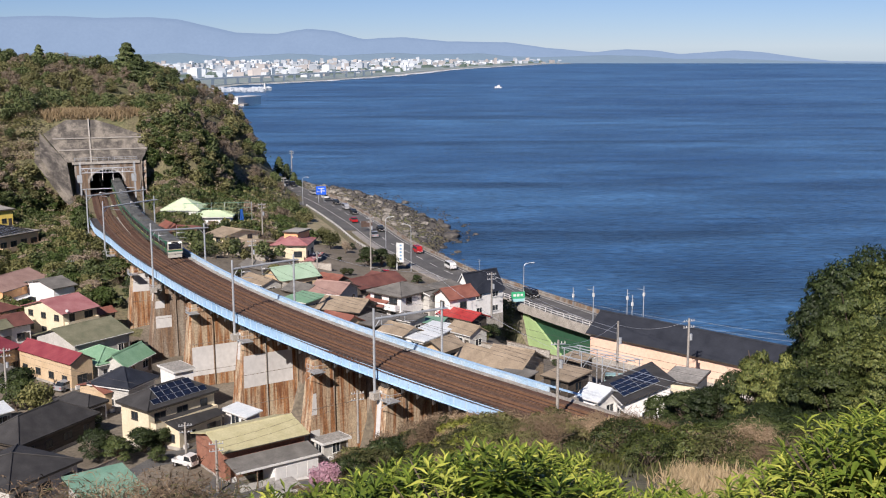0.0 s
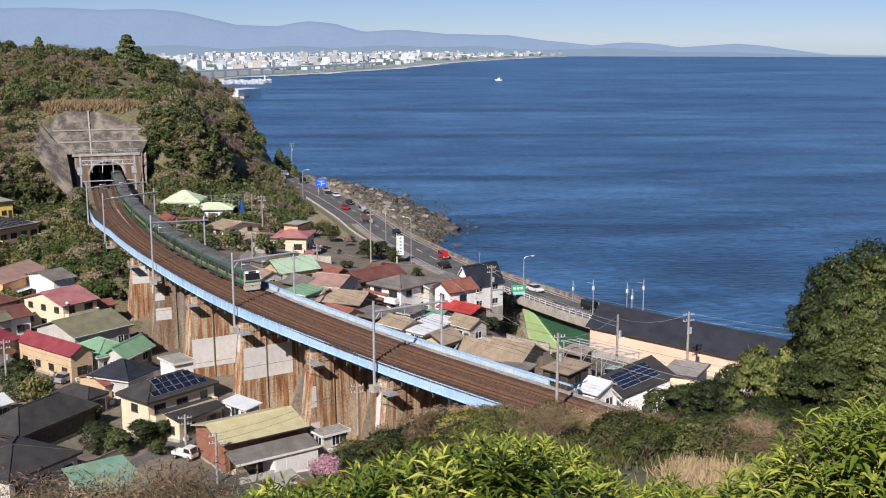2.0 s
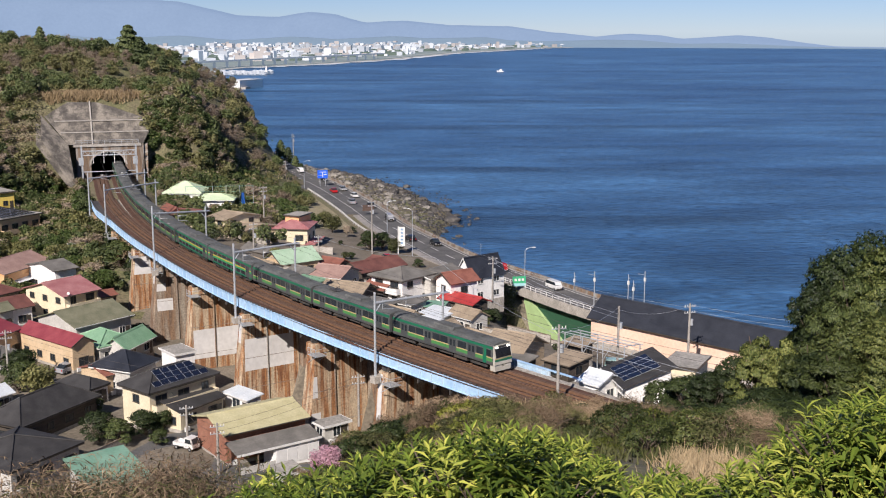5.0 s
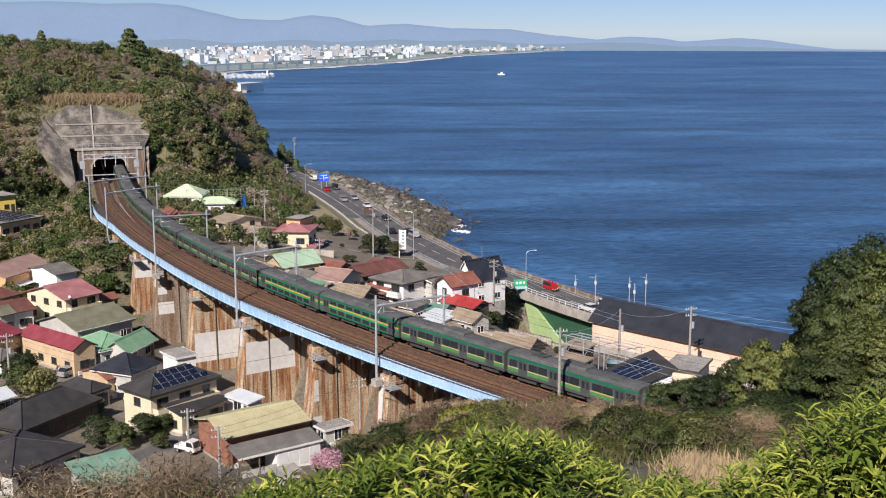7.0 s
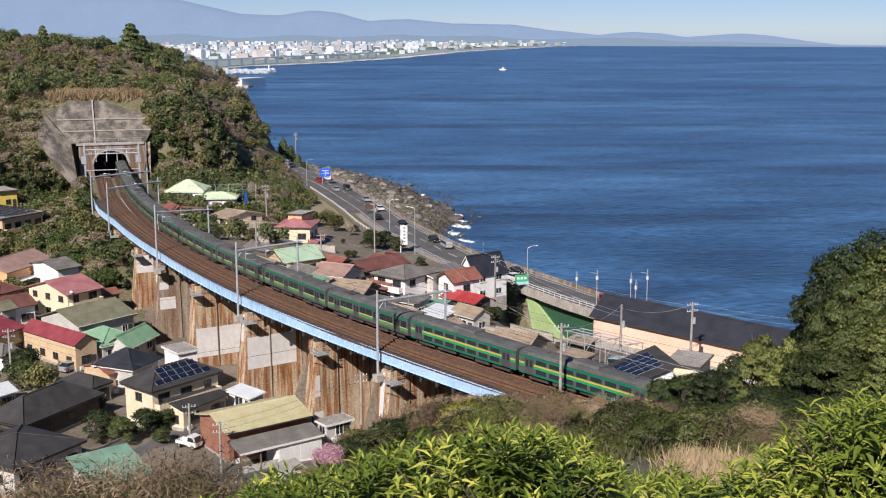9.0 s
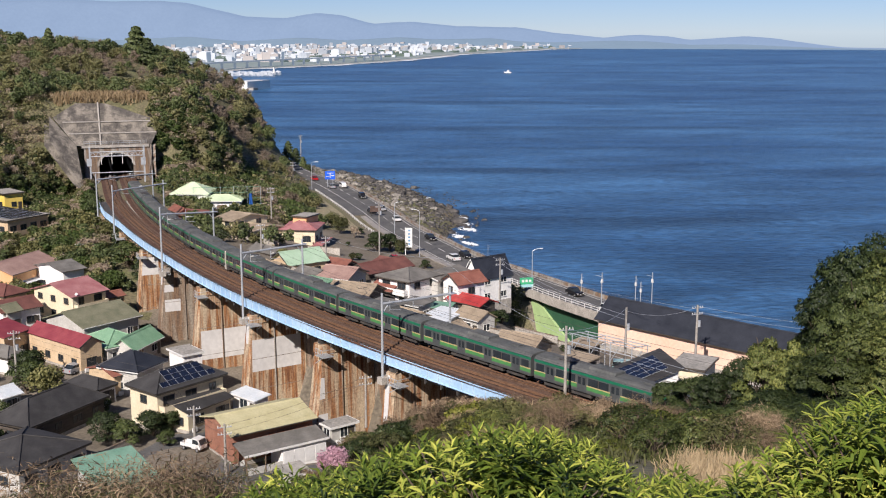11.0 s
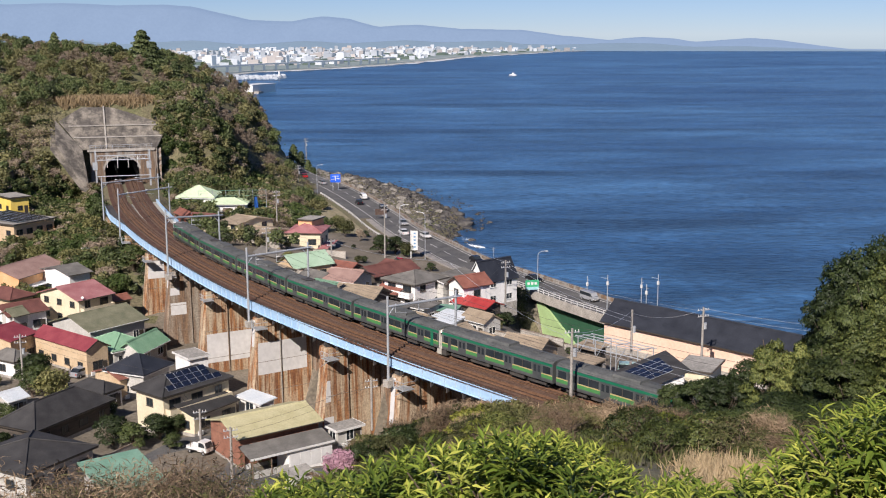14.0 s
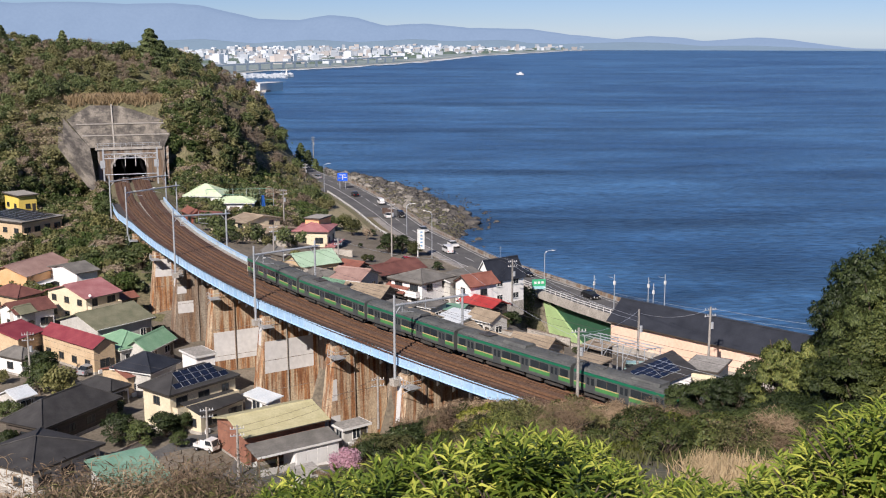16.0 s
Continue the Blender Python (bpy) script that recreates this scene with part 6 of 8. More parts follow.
def pickup():
    t = thing("pickup_truck", pose(-33.6, 141.2, 8.42, 0, 0, -28), "small white pickup truck parked on the asphalt yard", "truck")
    part("cab", Geo().prism([(0.15, 0.4), (1.65, 0.4), (1.68, 0.95), (1.35, 1.75), (0.3, 1.8), (0.15, 1.2)], "y", -0.72, 0.72), CAR_WHITE, t)
    part("windscreen", Geo().prism([(1.67, 1.0), (1.70, 1.0), (1.40, 1.68), (1.36, 1.68)], "y", -0.62, 0.62), GLASS, t)
    for y0, y1 in ((-0.735, -0.715), (0.715, 0.735)):
        part("side_window", Geo().prism([(0.35, 1.08), (1.45, 1.05), (1.22, 1.64), (0.42, 1.68)], "y", y0, y1), GLASS, t)
    part("bed", Geo().box(-1.7, -0.72, 0.55, 0.12, 0.72, 0.66).box(-1.7, -0.72, 0.66, 0.12, -0.67, 0.98).box(-1.7, 0.67, 0.66, 0.12, 0.72, 0.98).box(-1.7, -0.67, 0.66, -1.65, 0.67, 0.98), CAR_WHITE, t)
    part("chassis", Geo().box(-1.6, -0.5, 0.32, 1.6, 0.5, 0.5), UNDER, t)
    for x in (-1.15, 1.1):
        for y in (-0.66, 0.66):
            w = part("wheel", Geo().tube((x, y - 0.08, 0.28), (x, y + 0.08, 0.28), 0.28, n=14), TYRE, t)
            part("rim", Geo().tube((x, y - 0.09, 0.28), (x, y + 0.09, 0.28), 0.16, n=10), RIM, w)
    for y in (-0.5, 0.5):
        part("headlight", Geo().box(1.66, y - 0.14, 0.68, 1.705, y + 0.14, 0.86), LENS, t)


pickup()


# ---- poles, signs and lamps ----
def utility_pole(x, y, z, tall, arms=2, label="grey concrete utility pole with crossarms and insulators"):
    p = thing("utility_pole", pose(x, y, z, 0, 0, 20), label, "pole", group="utility poles")
    part("shaft", Geo().tube((0, 0, -1.0), (0, 0, tall), 0.20, 0.14, 10), POLE_GREY, p)
    for k in range(arms):
        zz = tall - 0.5 - k * 0.9
        part("crossarm", Geo().box(-0.9, -0.05, zz, 0.9, 0.05, zz + 0.09), GALVANISED, p)
        for xx in (-0.8, -0.4, 0.4, 0.8):
            part("insulator", Geo().tube((xx, 0, zz + 0.09), (xx, 0, zz + 0.32), 0.055, 0.04, 7), FRAME_WHITE, p)
    if tall > 7:
        part("transformer", Geo().tube((0.35, 0, tall - 3.2), (0.35, 0, tall - 2.3), 0.24, n=12), GALVANISED, p, "grey pole transformer")
    return p


POLE_SPOTS = [(-39.9, 152.2, 8.3, 7.8), (-34.2, 144.5, 8.3, 5.0), (-27.7, 132.7, 8.6, 6.4), (-11.4, 148.3, 10.0, 6.5), (-44.2, 277.2, 14.5, 10.3), (-53.1, 381.8, 12.0, 7.3), (-61.8, 469.1, 11.0, 9.5), (-16.2, 257.8, 12.0, 12.2), (9.5, 206.1, 13.5, 7.8), (-67.1, 168.2, 8.3, 9.0), (-82.1, 246.0, 12.0, 4.5), (-26.0, 233.9, 14.5, 5.8), (-39.2, 231.4, 15.0, 8.4), (35.2, 155.8, 17.0, 7.6)]
for spot in POLE_SPOTS:
    utility_pole(*spot)
utility_pole(23.9, 148.1, 17.0, 9.1, 0, "plain tapered concrete pole beside the hall")
mast = utility_pole(12.9, 120.4, 21.4, 9.4, 1, "rust-stained concrete catenary mast beside the track")
part("bracket", Geo().tube((0, 0, 6.6), (1.2, 2.6, 7.4), 0.06, n=6).tube((0, 0, 5.4), (1.2, 2.6, 7.3), 0.05, n=6).tube((0, 0, 7.4), (1.1, 2.4, 7.4), 0.05, n=6), GALVANISED, mast)


def lamp_post(x, y, z, tall, angle, label="slim pale street lamp on a curved arm"):
    p = thing("street_lamp", pose(x, y, z, 0, 0, angle), label, "street lamp", group="street lamps")
    g = Geo().tube((0, 0, -0.8), (0, 0, tall - 0.7), 0.09, 0.07, 8)
    pts = [Vector((1.6 * (1 - math.cos(radians(a))), 0, tall - 0.7 + 0.7 * math.sin(radians(a)))) for a in range(0, 91, 15)]
    for a, b in zip(pts, pts[1:]):
        g.tube(a, b, 0.06, n=6)
    part("post", g, GALVANISED, p)
    part("lamp_head", Geo().box(1.5, -0.14, tall - 0.06, 2.2, 0.14, tall + 0.06), FRAME_WHITE, p)


lamp_post(17.4, 231.8, 10.9, 7.2, 10)
lamp_post(-6.9, 259.6, 11.0, 11.0, 160)
lamp_post(-45.5, 371, 11.0, 9.5, 0)
lamp_post(-14.0, 285, 11.0, 9.0, 0)
for x, y, tall in ((26.7, 222.5, 4.2), (29.0, 209.6, 7.2), (35.6, 210.5, 6.4), (36.4, 209.5, 5.4), (38.6, 209.8, 7.2)):
    p = thing("signal_mast", pose(x, y, 10.6, 0, 0, -50), "slim pale steel mast behind the hall", "mast", group="masts by the sea wall")
    part("shaft", Geo().tube((0, 0, -1), (0, 0, tall), 0.10, 0.08, 8), GALVANISED, p)
    part("arm", Geo().tube((0, 0, tall - 0.8), (-1.6 if tall > 7 else 0.5, 0, tall - 0.8), 0.05, n=6), GALVANISED, p)
    part("box", Geo().box(-0.18, -0.15, tall - 2.0, 0.18, 0.15, tall - 1.3), FRAME_WHITE, p)

s = thing("direction_sign", pose(-40.2, 378.5, 10.8, 0, 0, 4), "blue road direction sign with white bars on two posts", "road sign")
part("post", Geo().tube((-0.9, 0.1, -0.5), (-0.9, 0.1, 5.6), 0.09, n=8), GALVANISED, s)
part("post", Geo().tube((0.9, 0.1, -0.5), (0.9, 0.1, 5.6), 0.09, n=8), GALVANISED, s)
part("panel", Geo().box(-1.7, -0.06, 2.9, 1.7, 0.0, 5.7), plain("sign blue", (0.015, 0.12, 0.75), 0.4), s)
for x0, z0, x1, z1 in ((-1.0, 4.9, 1.1, 5.1), (-0.1, 3.3, 0.15, 4.9), (0.4, 4.0, 1.4, 4.3), (-1.4, 3.7, -0.4, 4.0)):
    part("bar", Geo().box(x0, -0.075, z0, x1, -0.06, z1), FRAME_WHITE, s)
s = thing("banner_sign", pose(-9.4, 260.4, 11.0, 0, 0, -8), "tall white banner sign with blue marks", "sign")
part("post", Geo().tube((-0.85, 0, -0.5), (-0.85, 0, 6.6), 0.13, n=8), FRAME_WHITE, s)
part("panel", Geo().box(-0.7, -0.08, 1.9, 0.75, 0.08, 6.5), FRAME_WHITE, s)
for k in range(5):
    part("mark", Geo().box(-0.2, -0.1, 2.5 + k * 0.8, 0.3, -0.08, 2.9 + k * 0.8), plain("sign mark", (0.15, 0.3, 0.5)), s)
s = thing("green_sign", pose(15.6, 222.6, 11.0, 0, 0, 12), "green and pale blue roadside board on a frame", "sign")
for x in (-1.1, 1.1):
    part("post", Geo().tube((x, 0.05, -1), (x, 0.05, 2.9), 0.07, n=6), GALVANISED, s)
part("board", Geo().box(-1.4, -0.06, 1.55, 1.4, 0.0, 2.95), plain("sign green", (0.05, 0.42, 0.20), 0.5), s)
part("lower_board", Geo().box(-1.4, -0.055, 0.95, 1.4, 0.0, 1.53), plain("sign pale blue", (0.35, 0.62, 0.66), 0.5), s)
for k in range(3):
    part("bar", Geo().box(-1.0 + k * 0.75, -0.075, 2.0, -0.5 + k * 0.75, -0.06, 2.5), FRAME_WHITE, s)
s = thing("notice_board", pose(-21.0, 318.0, 10.6, 0, 0, 10), "brown roadside board above the rocks", "sign")
for x in (-1.2, 1.2):
    part("post", Geo().tube((x, 0.05, -2), (x, 0.05, 3.2), 0.07, n=6), DARK_STEEL, s)
part("board", Geo().box(-1.6, -0.06, 1.6, 1.6, 0.0, 3.3), surface("brown board", (0.07, 0.045, 0.035), (0.11, 0.07, 0.055), 1), s)

# service wires of the town
wires = thing("service_wires", Matrix(), "thin dark service wires strung between poles", "wires")
for a, b in ((0, 1), (1, 2), (2, 3), (0, 9), (4, 5), (5, 6), (4, 12), (12, 11), (11, 7), (7, 8), (8, 13), (3, 8)):
    for dz in (-0.2, -1.1):
        p, q = POLE_SPOTS[a], POLE_SPOTS[b]
        wire((p[0], p[1], p[2] + p[3] + dz), (q[0], q[1], q[2] + q[3] + dz), 0.6, 0.016, wires, 8)


# garage front beside the workshop
def lean_to():
    g = thing("garage", pose(-23.0 + 0.9, 139.0 - 1.3, 8.3, 0, 0, 36), "white garage front with a brown lean-to roof", "garage")
    part("roof", Geo().slab([(-6.0, -3.0, 2.75), (6.0, -3.0, 2.75), (6.0, 0.4, 3.5), (-6.0, 0.4, 3.5)], 0.12), ROOFS["grey"], g)
    part("front_wall", Geo().box(-0.6, -2.75, -1, 5.7, -2.6, 2.65), WHITE_WALL, g, "white rendered garage wall")
    part("side_wall", Geo().box(5.55, -2.6, -1, 5.7, 0.2, 2.8), WHITE_WALL, g)
    part("inner_wall", Geo().box(-0.75, -2.6, -1, -0.6, 0.2, 2.8), WHITE_WALL, g)
    part("low_wall", Geo().box(-5.6, -2.75, -1, -0.6, -2.6, 0.9), GREY_WALL, g)
    part("fascia", Geo().box(-6.0, -3.08, 2.55, 6.0, -3.0, 2.82), FRAME_WHITE, g)
    for x in (-5.6, -3.0):
        part("post", Geo().box(x - 0.06, -2.8, -0.5, x + 0.06, -2.68, 2.7), WOOD, g)
    for k in range(4):
        part("shutter_panel", Geo().box(-0.4 + k * 1.5, -2.79, 0.1, 1.0 + k * 1.5, -2.752, 2.2), CAR_WHITE, g)


lean_to()
yard = Geo().add([(-46, 128, 8.33), (-22, 122, 8.33), (-12, 138, 8.33), (-24, 134, 8.33), (-33, 148, 8.33), (-38, 147, 8.33)], [(0, 1, 2, 3, 4, 5)])
tagged(new("yard", yard.mesh("yard", ASPHALT)), "worn grey asphalt yard before the workshop", "yard", kind="structure")

# dry field and its net fence below the road
field = Geo()
for i in range(21):
    for j in range(7):
        q = on_road(312 + 3 * i, 10.5 + 2.1 * j, 0)
        field.v.append((q.x, q.y, height_at(q.x, q.y) + 0.12))
field.f = [(7 * i + j, 7 * i + j + 1, 7 * i + j + 8, 7 * i + j + 7) for i in range(20) for j in range(6)]
tagged(new("field", field.mesh("field", surface("dry field", (0.30, 0.255, 0.165), (0.21, 0.195, 0.11), 0.2, 0.95, 0.5))), "dry straw-coloured field below the road", "field", kind="structure")
f = thing("field_fence", Matrix(), "pale net fence round the dry field", "fence")
last = None
for k in range(13):
    p = on_road(346 + k * 2.4, 23.5, 0)
    z = height_at(p.x, p.y)
    part("post", Geo().tube((p.x, p.y, z - 0.5), (p.x, p.y, z + 2.6), 0.05, n=6), GALVANISED, f)
    if last is not None:
        for hgt in (0.3, 0.9, 1.5, 2.0, 2.5):
            part("strand", Geo().tube((last.x, last.y, last.z + hgt), (p.x, p.y, z + hgt), 0.03, n=4), FRAME_WHITE, f)
    last = Vector((p.x, p.y, z))
# block walls round the yards
for x, y, ang, long in ((-64, 160, 25, 9), (-69, 158, 20, 7), (-45, 138, 62, 12), (-57, 200, 55, 9), (-70, 220, 60, 8), (-30, 210, -40, 9), (-12, 205, -42, 9), (-20, 180, -40, 8), (6, 172, -42, 10), (14, 176, -45, 9), (20, 168, -45, 8), (10, 158, -45, 7), (-42, 245, -35, 9), (-28, 248, -20, 8)):
    w = thing("block_wall", pose(x, y, height_at(x, y), 0, 0, ang), "low grey concrete block garden wall", "wall", group="garden walls")
    part("wall", Geo().box(-long / 2, -0.08, -0.6, long / 2, 0.08, 1.1), CONCRETE, w)
    part("coping", Geo().box(-long / 2 - 0.05, -0.12, 1.1, long / 2 + 0.05, 0.12, 1.2), OLD_CONCRETE, w)

# steel pipe frames over the yard beside the line
g = thing("pipe_frame", pose(20.5, 147.0, 17.2, 0, 0, -45), "pale steel pipe frame standing over a yard", "frame")
for x in (-5, -2, 1.5, 5):
    part("post", Geo().tube((x, 0, -1), (x, 0, 4.6), 0.08, n=6), GALVANISED, g)
    part("post", Geo().tube((x, 3.5, -1), (x, 3.5, 4.2), 0.08, n=6), GALVANISED, g)
    part("rafter", Geo().tube((x, 0, 4.6), (x, 3.5, 4.2), 0.06, n=6), GALVANISED, g)
    part("brace", Geo().tube((x, 0, 2.0), (x + 1.6, 0, 4.5), 0.05, n=6), GALVANISED, g)
for y, z in ((0, 4.6), (3.5, 4.2), (0, 3.4), (1.7, 4.4)):
    part("beam", Geo().tube((-5.5, y, z), (5.5, y, z), 0.07, n=6), GALVANISED, g)
more = thing("feeder_wires", Matrix(), "pale feeder wires crossing above the town", "wires")
for a, b in (((12.9, 120.4, 30.3), (23.9, 148.1, 26.0)), ((23.9, 148.1, 25.6), (35.2, 155.8, 24.3)), ((12.9, 120.4, 29.6), (-1.0, 158.0, 30.8)), ((23.9, 148.1, 25.0), (9.5, 206.1, 21.0)), ((23.9, 148.1, 24.4), (9.5, 206.1, 20.2)), ((35.2, 155.8, 24.0), (9.5, 206.1, 20.6)), ((35.2, 155.8, 24.4), (60, 120, 30)), ((35.2, 155.8, 23.6), (60, 120, 29.2)), ((12.9, 120.4, 30.0), (40, 92, 30.5)), ((12.9, 120.4, 29.2), (40, 92, 29.8)), ((9.5, 206.1, 20.9), (-16.2, 257.8, 23.8)), ((-1.0, 158.0, 30.8), (-26.0, 233.9, 20.0))):
    w = wire(a, b, 0.9, 0.022, more, 10)
    w.data.materials.clear()
    w.data.materials.append(GALVANISED)


# ---- rocky shore ----
def rock_mesh(seed, material, fine=2):
    b = bmesh.new()
    bmesh.ops.create_icosphere(b, subdivisions=fine, radius=1.0)
    r = random.Random(seed)
    off = Vector((r.uniform(-9, 9), r.uniform(-9, 9), r.uniform(-9, 9)))
    for v in b.verts:
        k = 1 + 0.55 * noise.noise(v.co * 0.9 + off) + 0.25 * noise.noise(v.co * 2.3 + off)
        v.co = Vector((v.co.x * k * 1.15, v.co.y * k * 0.9, v.co.z * k * 0.68))
    me = bpy.data.meshes.new("boulder")
    b.to_mesh(me)
    b.free()
    me.materials.append(material)
    return me


DARK_ROCKS = [rock_mesh(k, ROCK) for k in range(5)]
PALE_ROCKS = [rock_mesh(20 + k, PALE_ROCK) for k in range(4)]


SMALL_DARK = [rock_mesh(40 + k, ROCK, 1) for k in range(5)]
SMALL_PALE = [rock_mesh(50 + k, PALE_ROCK, 1) for k in range(5)]


def scatter_rocks():
    r = random.Random(4)
    made = 0
    pebbles, wet = Geo(), Geo()
    for _ in range(15000):
        s = r.uniform(150, 398)
        width = float(shore_width(s))
        o = -r.uniform(6.5, width + 6)
        if r.random() > (width + 6) / 68:
            continue
        p = on_road(s, o)
        z = height_at(p.x, p.y)
        if z < -1.3:
            if z < -3.4 or r.random() > 0.09:
                continue
            z = -0.15
        edge = (-o - 6) / width
        size = r.uniform(0.2, 0.5) + 0.5 * max(0, edge - 0.35) * r.random() + (0.9 if r.random() < 0.035 else 0)
        dark = edge > r.uniform(0.22, 0.62)
        m = pose(p.x, p.y, z + 0.1 * size, r.uniform(-25, 25), r.uniform(-25, 25), r.uniform(0, 360)) @ Matrix.Diagonal((size, size, size, 1))
        if made < 280 and size > 1.0:
            thing("boulder", m, "dark wet shore boulder among the rocks" if dark else "dry pale shore boulder", "rock", group="shore boulders", data=r.choice(DARK_ROCKS if dark else PALE_ROCKS))
            made += 1
        else:
            mesh = r.choice(SMALL_DARK if dark else SMALL_PALE)
            (wet if dark else pebbles).add([m @ v.co for v in mesh.vertices], [tuple(q.vertices) for q in mesh.polygons])
    tagged(new("shore_stones", pebbles.mesh("shore_stones", PALE_ROCK, True)), "heaped grey shore stones below the road", "stones", kind="stuff")
    tagged(new("wet_stones", wet.mesh("wet_stones", ROCK, True)), "heaped dark wet stones at the water's edge", "stones", kind="stuff")
    # single rocks standing in the water
    for x, y, size in ((1, 392, 2.6), (3, 372, 3.0), (5, 384, 1.3), (1, 352, 1.6), (-8, 412, 1.6), (-20, 458, 1.6), (6, 362, 1.1), (-2, 376, 2.2), (0, 338, 1.5), (8, 395, 0.9), (-1, 384, 2.4), (4, 366, 1.8), (-4, 346, 1.4), (12, 378, 0.8), (9, 366, 0.7)):
        thing("boulder", pose(x, y, 0.1, 0, 0, r.uniform(0, 360)) @ Matrix.Diagonal((size, size, size * 0.8, 1)), "dark boulder standing in the surf", "rock", group="shore boulders", data=r.choice(DARK_ROCKS))


scatter_rocks()


def foam_patch(x, y, long, wide, angle, seed):
    """Broken sheets of surf."""
    r = random.Random(seed)
    g = Geo()
    for _ in range(110):
        cx, cy, rad = r.gauss(0, long * 0.35), r.gauss(0, wide * 0.35), 0.1 + 0.5 * r.random() ** 2
        n = 8
        pts = [(cx + math.cos(6.283 * k / n) * rad * r.uniform(0.5, 1.2) * 1.6, cy + math.sin(6.283 * k / n) * rad * r.uniform(0.5, 1.2), 0) for k in range(n)]
        g.add(pts + [(cx, cy, 0.14)], [(k, (k + 1) % n, n) for k in range(n)])
    ob = thing("surf", pose(x, y, -0.1, 0, 0, angle), "white broken surf washing round the rocks", "surf", group="surf", data=g.mesh("surf", FOAM))
    return ob


SURF = []
for k, (x, y, long, wide, angle, late) in enumerate(((-9, 428, 6, 3.0, -65, 5.2), (-5, 414, 5, 2.0, -65, 6.6), (0, 398, 5, 2.0, -70, 7.2), (4, 384, 5, 2.2, -75, 6.8), (4.5, 370, 6, 3.0, -80, 5.4), (6, 359, 6, 3.0, -60, 5.6), (3, 346, 5, 2.0, -80, 7.6), (6, 334, 5, 1.6, -55, 8.2))):
    SURF.append((foam_patch(x, y, long, wide, angle, k), x, y, angle, late))


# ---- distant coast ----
def hazy(name, colour, haze_glow, rough=0.9):
    """Haze over kilometres of air, painted in: dull colour plus emission on the surface."""
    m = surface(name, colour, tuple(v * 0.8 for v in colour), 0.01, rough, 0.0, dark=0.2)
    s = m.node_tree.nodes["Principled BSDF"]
    s.inputs["Emission Color"].default_value = (*haze_glow, 1)
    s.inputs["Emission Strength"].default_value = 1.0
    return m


# bluish emission on hills, land and beach stands in for aerial haze
HILL_NEAR = hazy("near hills with haze painted in", (0.05, 0.07, 0.08), (0.135, 0.19, 0.27))
HILL_FAR = hazy("far hills with haze painted in", (0.04, 0.05, 0.06), (0.165, 0.235, 0.37))
FAR_LAND = hazy("shore land with haze painted in", (0.16, 0.18, 0.15), (0.06, 0.085, 0.11))
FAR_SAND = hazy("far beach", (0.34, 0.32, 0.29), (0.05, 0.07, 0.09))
# building colours dulled to carry the haze of distance
FAR_WHITE = surface("haze-dulled white building", (0.40, 0.42, 0.44), (0.50, 0.51, 0.52), 0.05, 0.9, 0, random_amount=0.25, dark=0.15)
FAR_GREY = surface("haze-dulled grey building", (0.24, 0.25, 0.27), (0.32, 0.33, 0.34), 0.05, 0.9, 0, random_amount=0.25, dark=0.15)
FAR_TAN = surface("haze-dulled tan building", (0.30, 0.26, 0.22), (0.37, 0.32, 0.28), 0.05, 0.9, 0, random_amount=0.25, dark=0.15)
# bluish emission painted onto the buildings in place of hazy air before them
for far, town_haze in ((FAR_WHITE, (0.10, 0.125, 0.16)), (FAR_GREY, (0.10, 0.125, 0.16)), (FAR_TAN, (0.09, 0.11, 0.145))):
    far.node_tree.nodes["Principled BSDF"].inputs["Emission Color"].default_value = (*town_haze, 1)
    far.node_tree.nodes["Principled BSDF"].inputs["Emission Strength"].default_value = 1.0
FAR_TREES = hazy("distant trees with haze painted in", (0.06, 0.08, 0.05), (0.035, 0.055, 0.065))

COAST = [(-170, 600), (-190, 760), (-215, 1000), (-232, 1290), (-300, 1500), (-365, 1850), (-350, 1960), (-240, 2170), (-129, 2510), (26, 3278), (200, 3750), (369, 4253), (620, 4560), (980, 4720)]


def far_coast(y):
    return float(np.interp(y, [p[1] for p in COAST], [p[0] for p in COAST]))


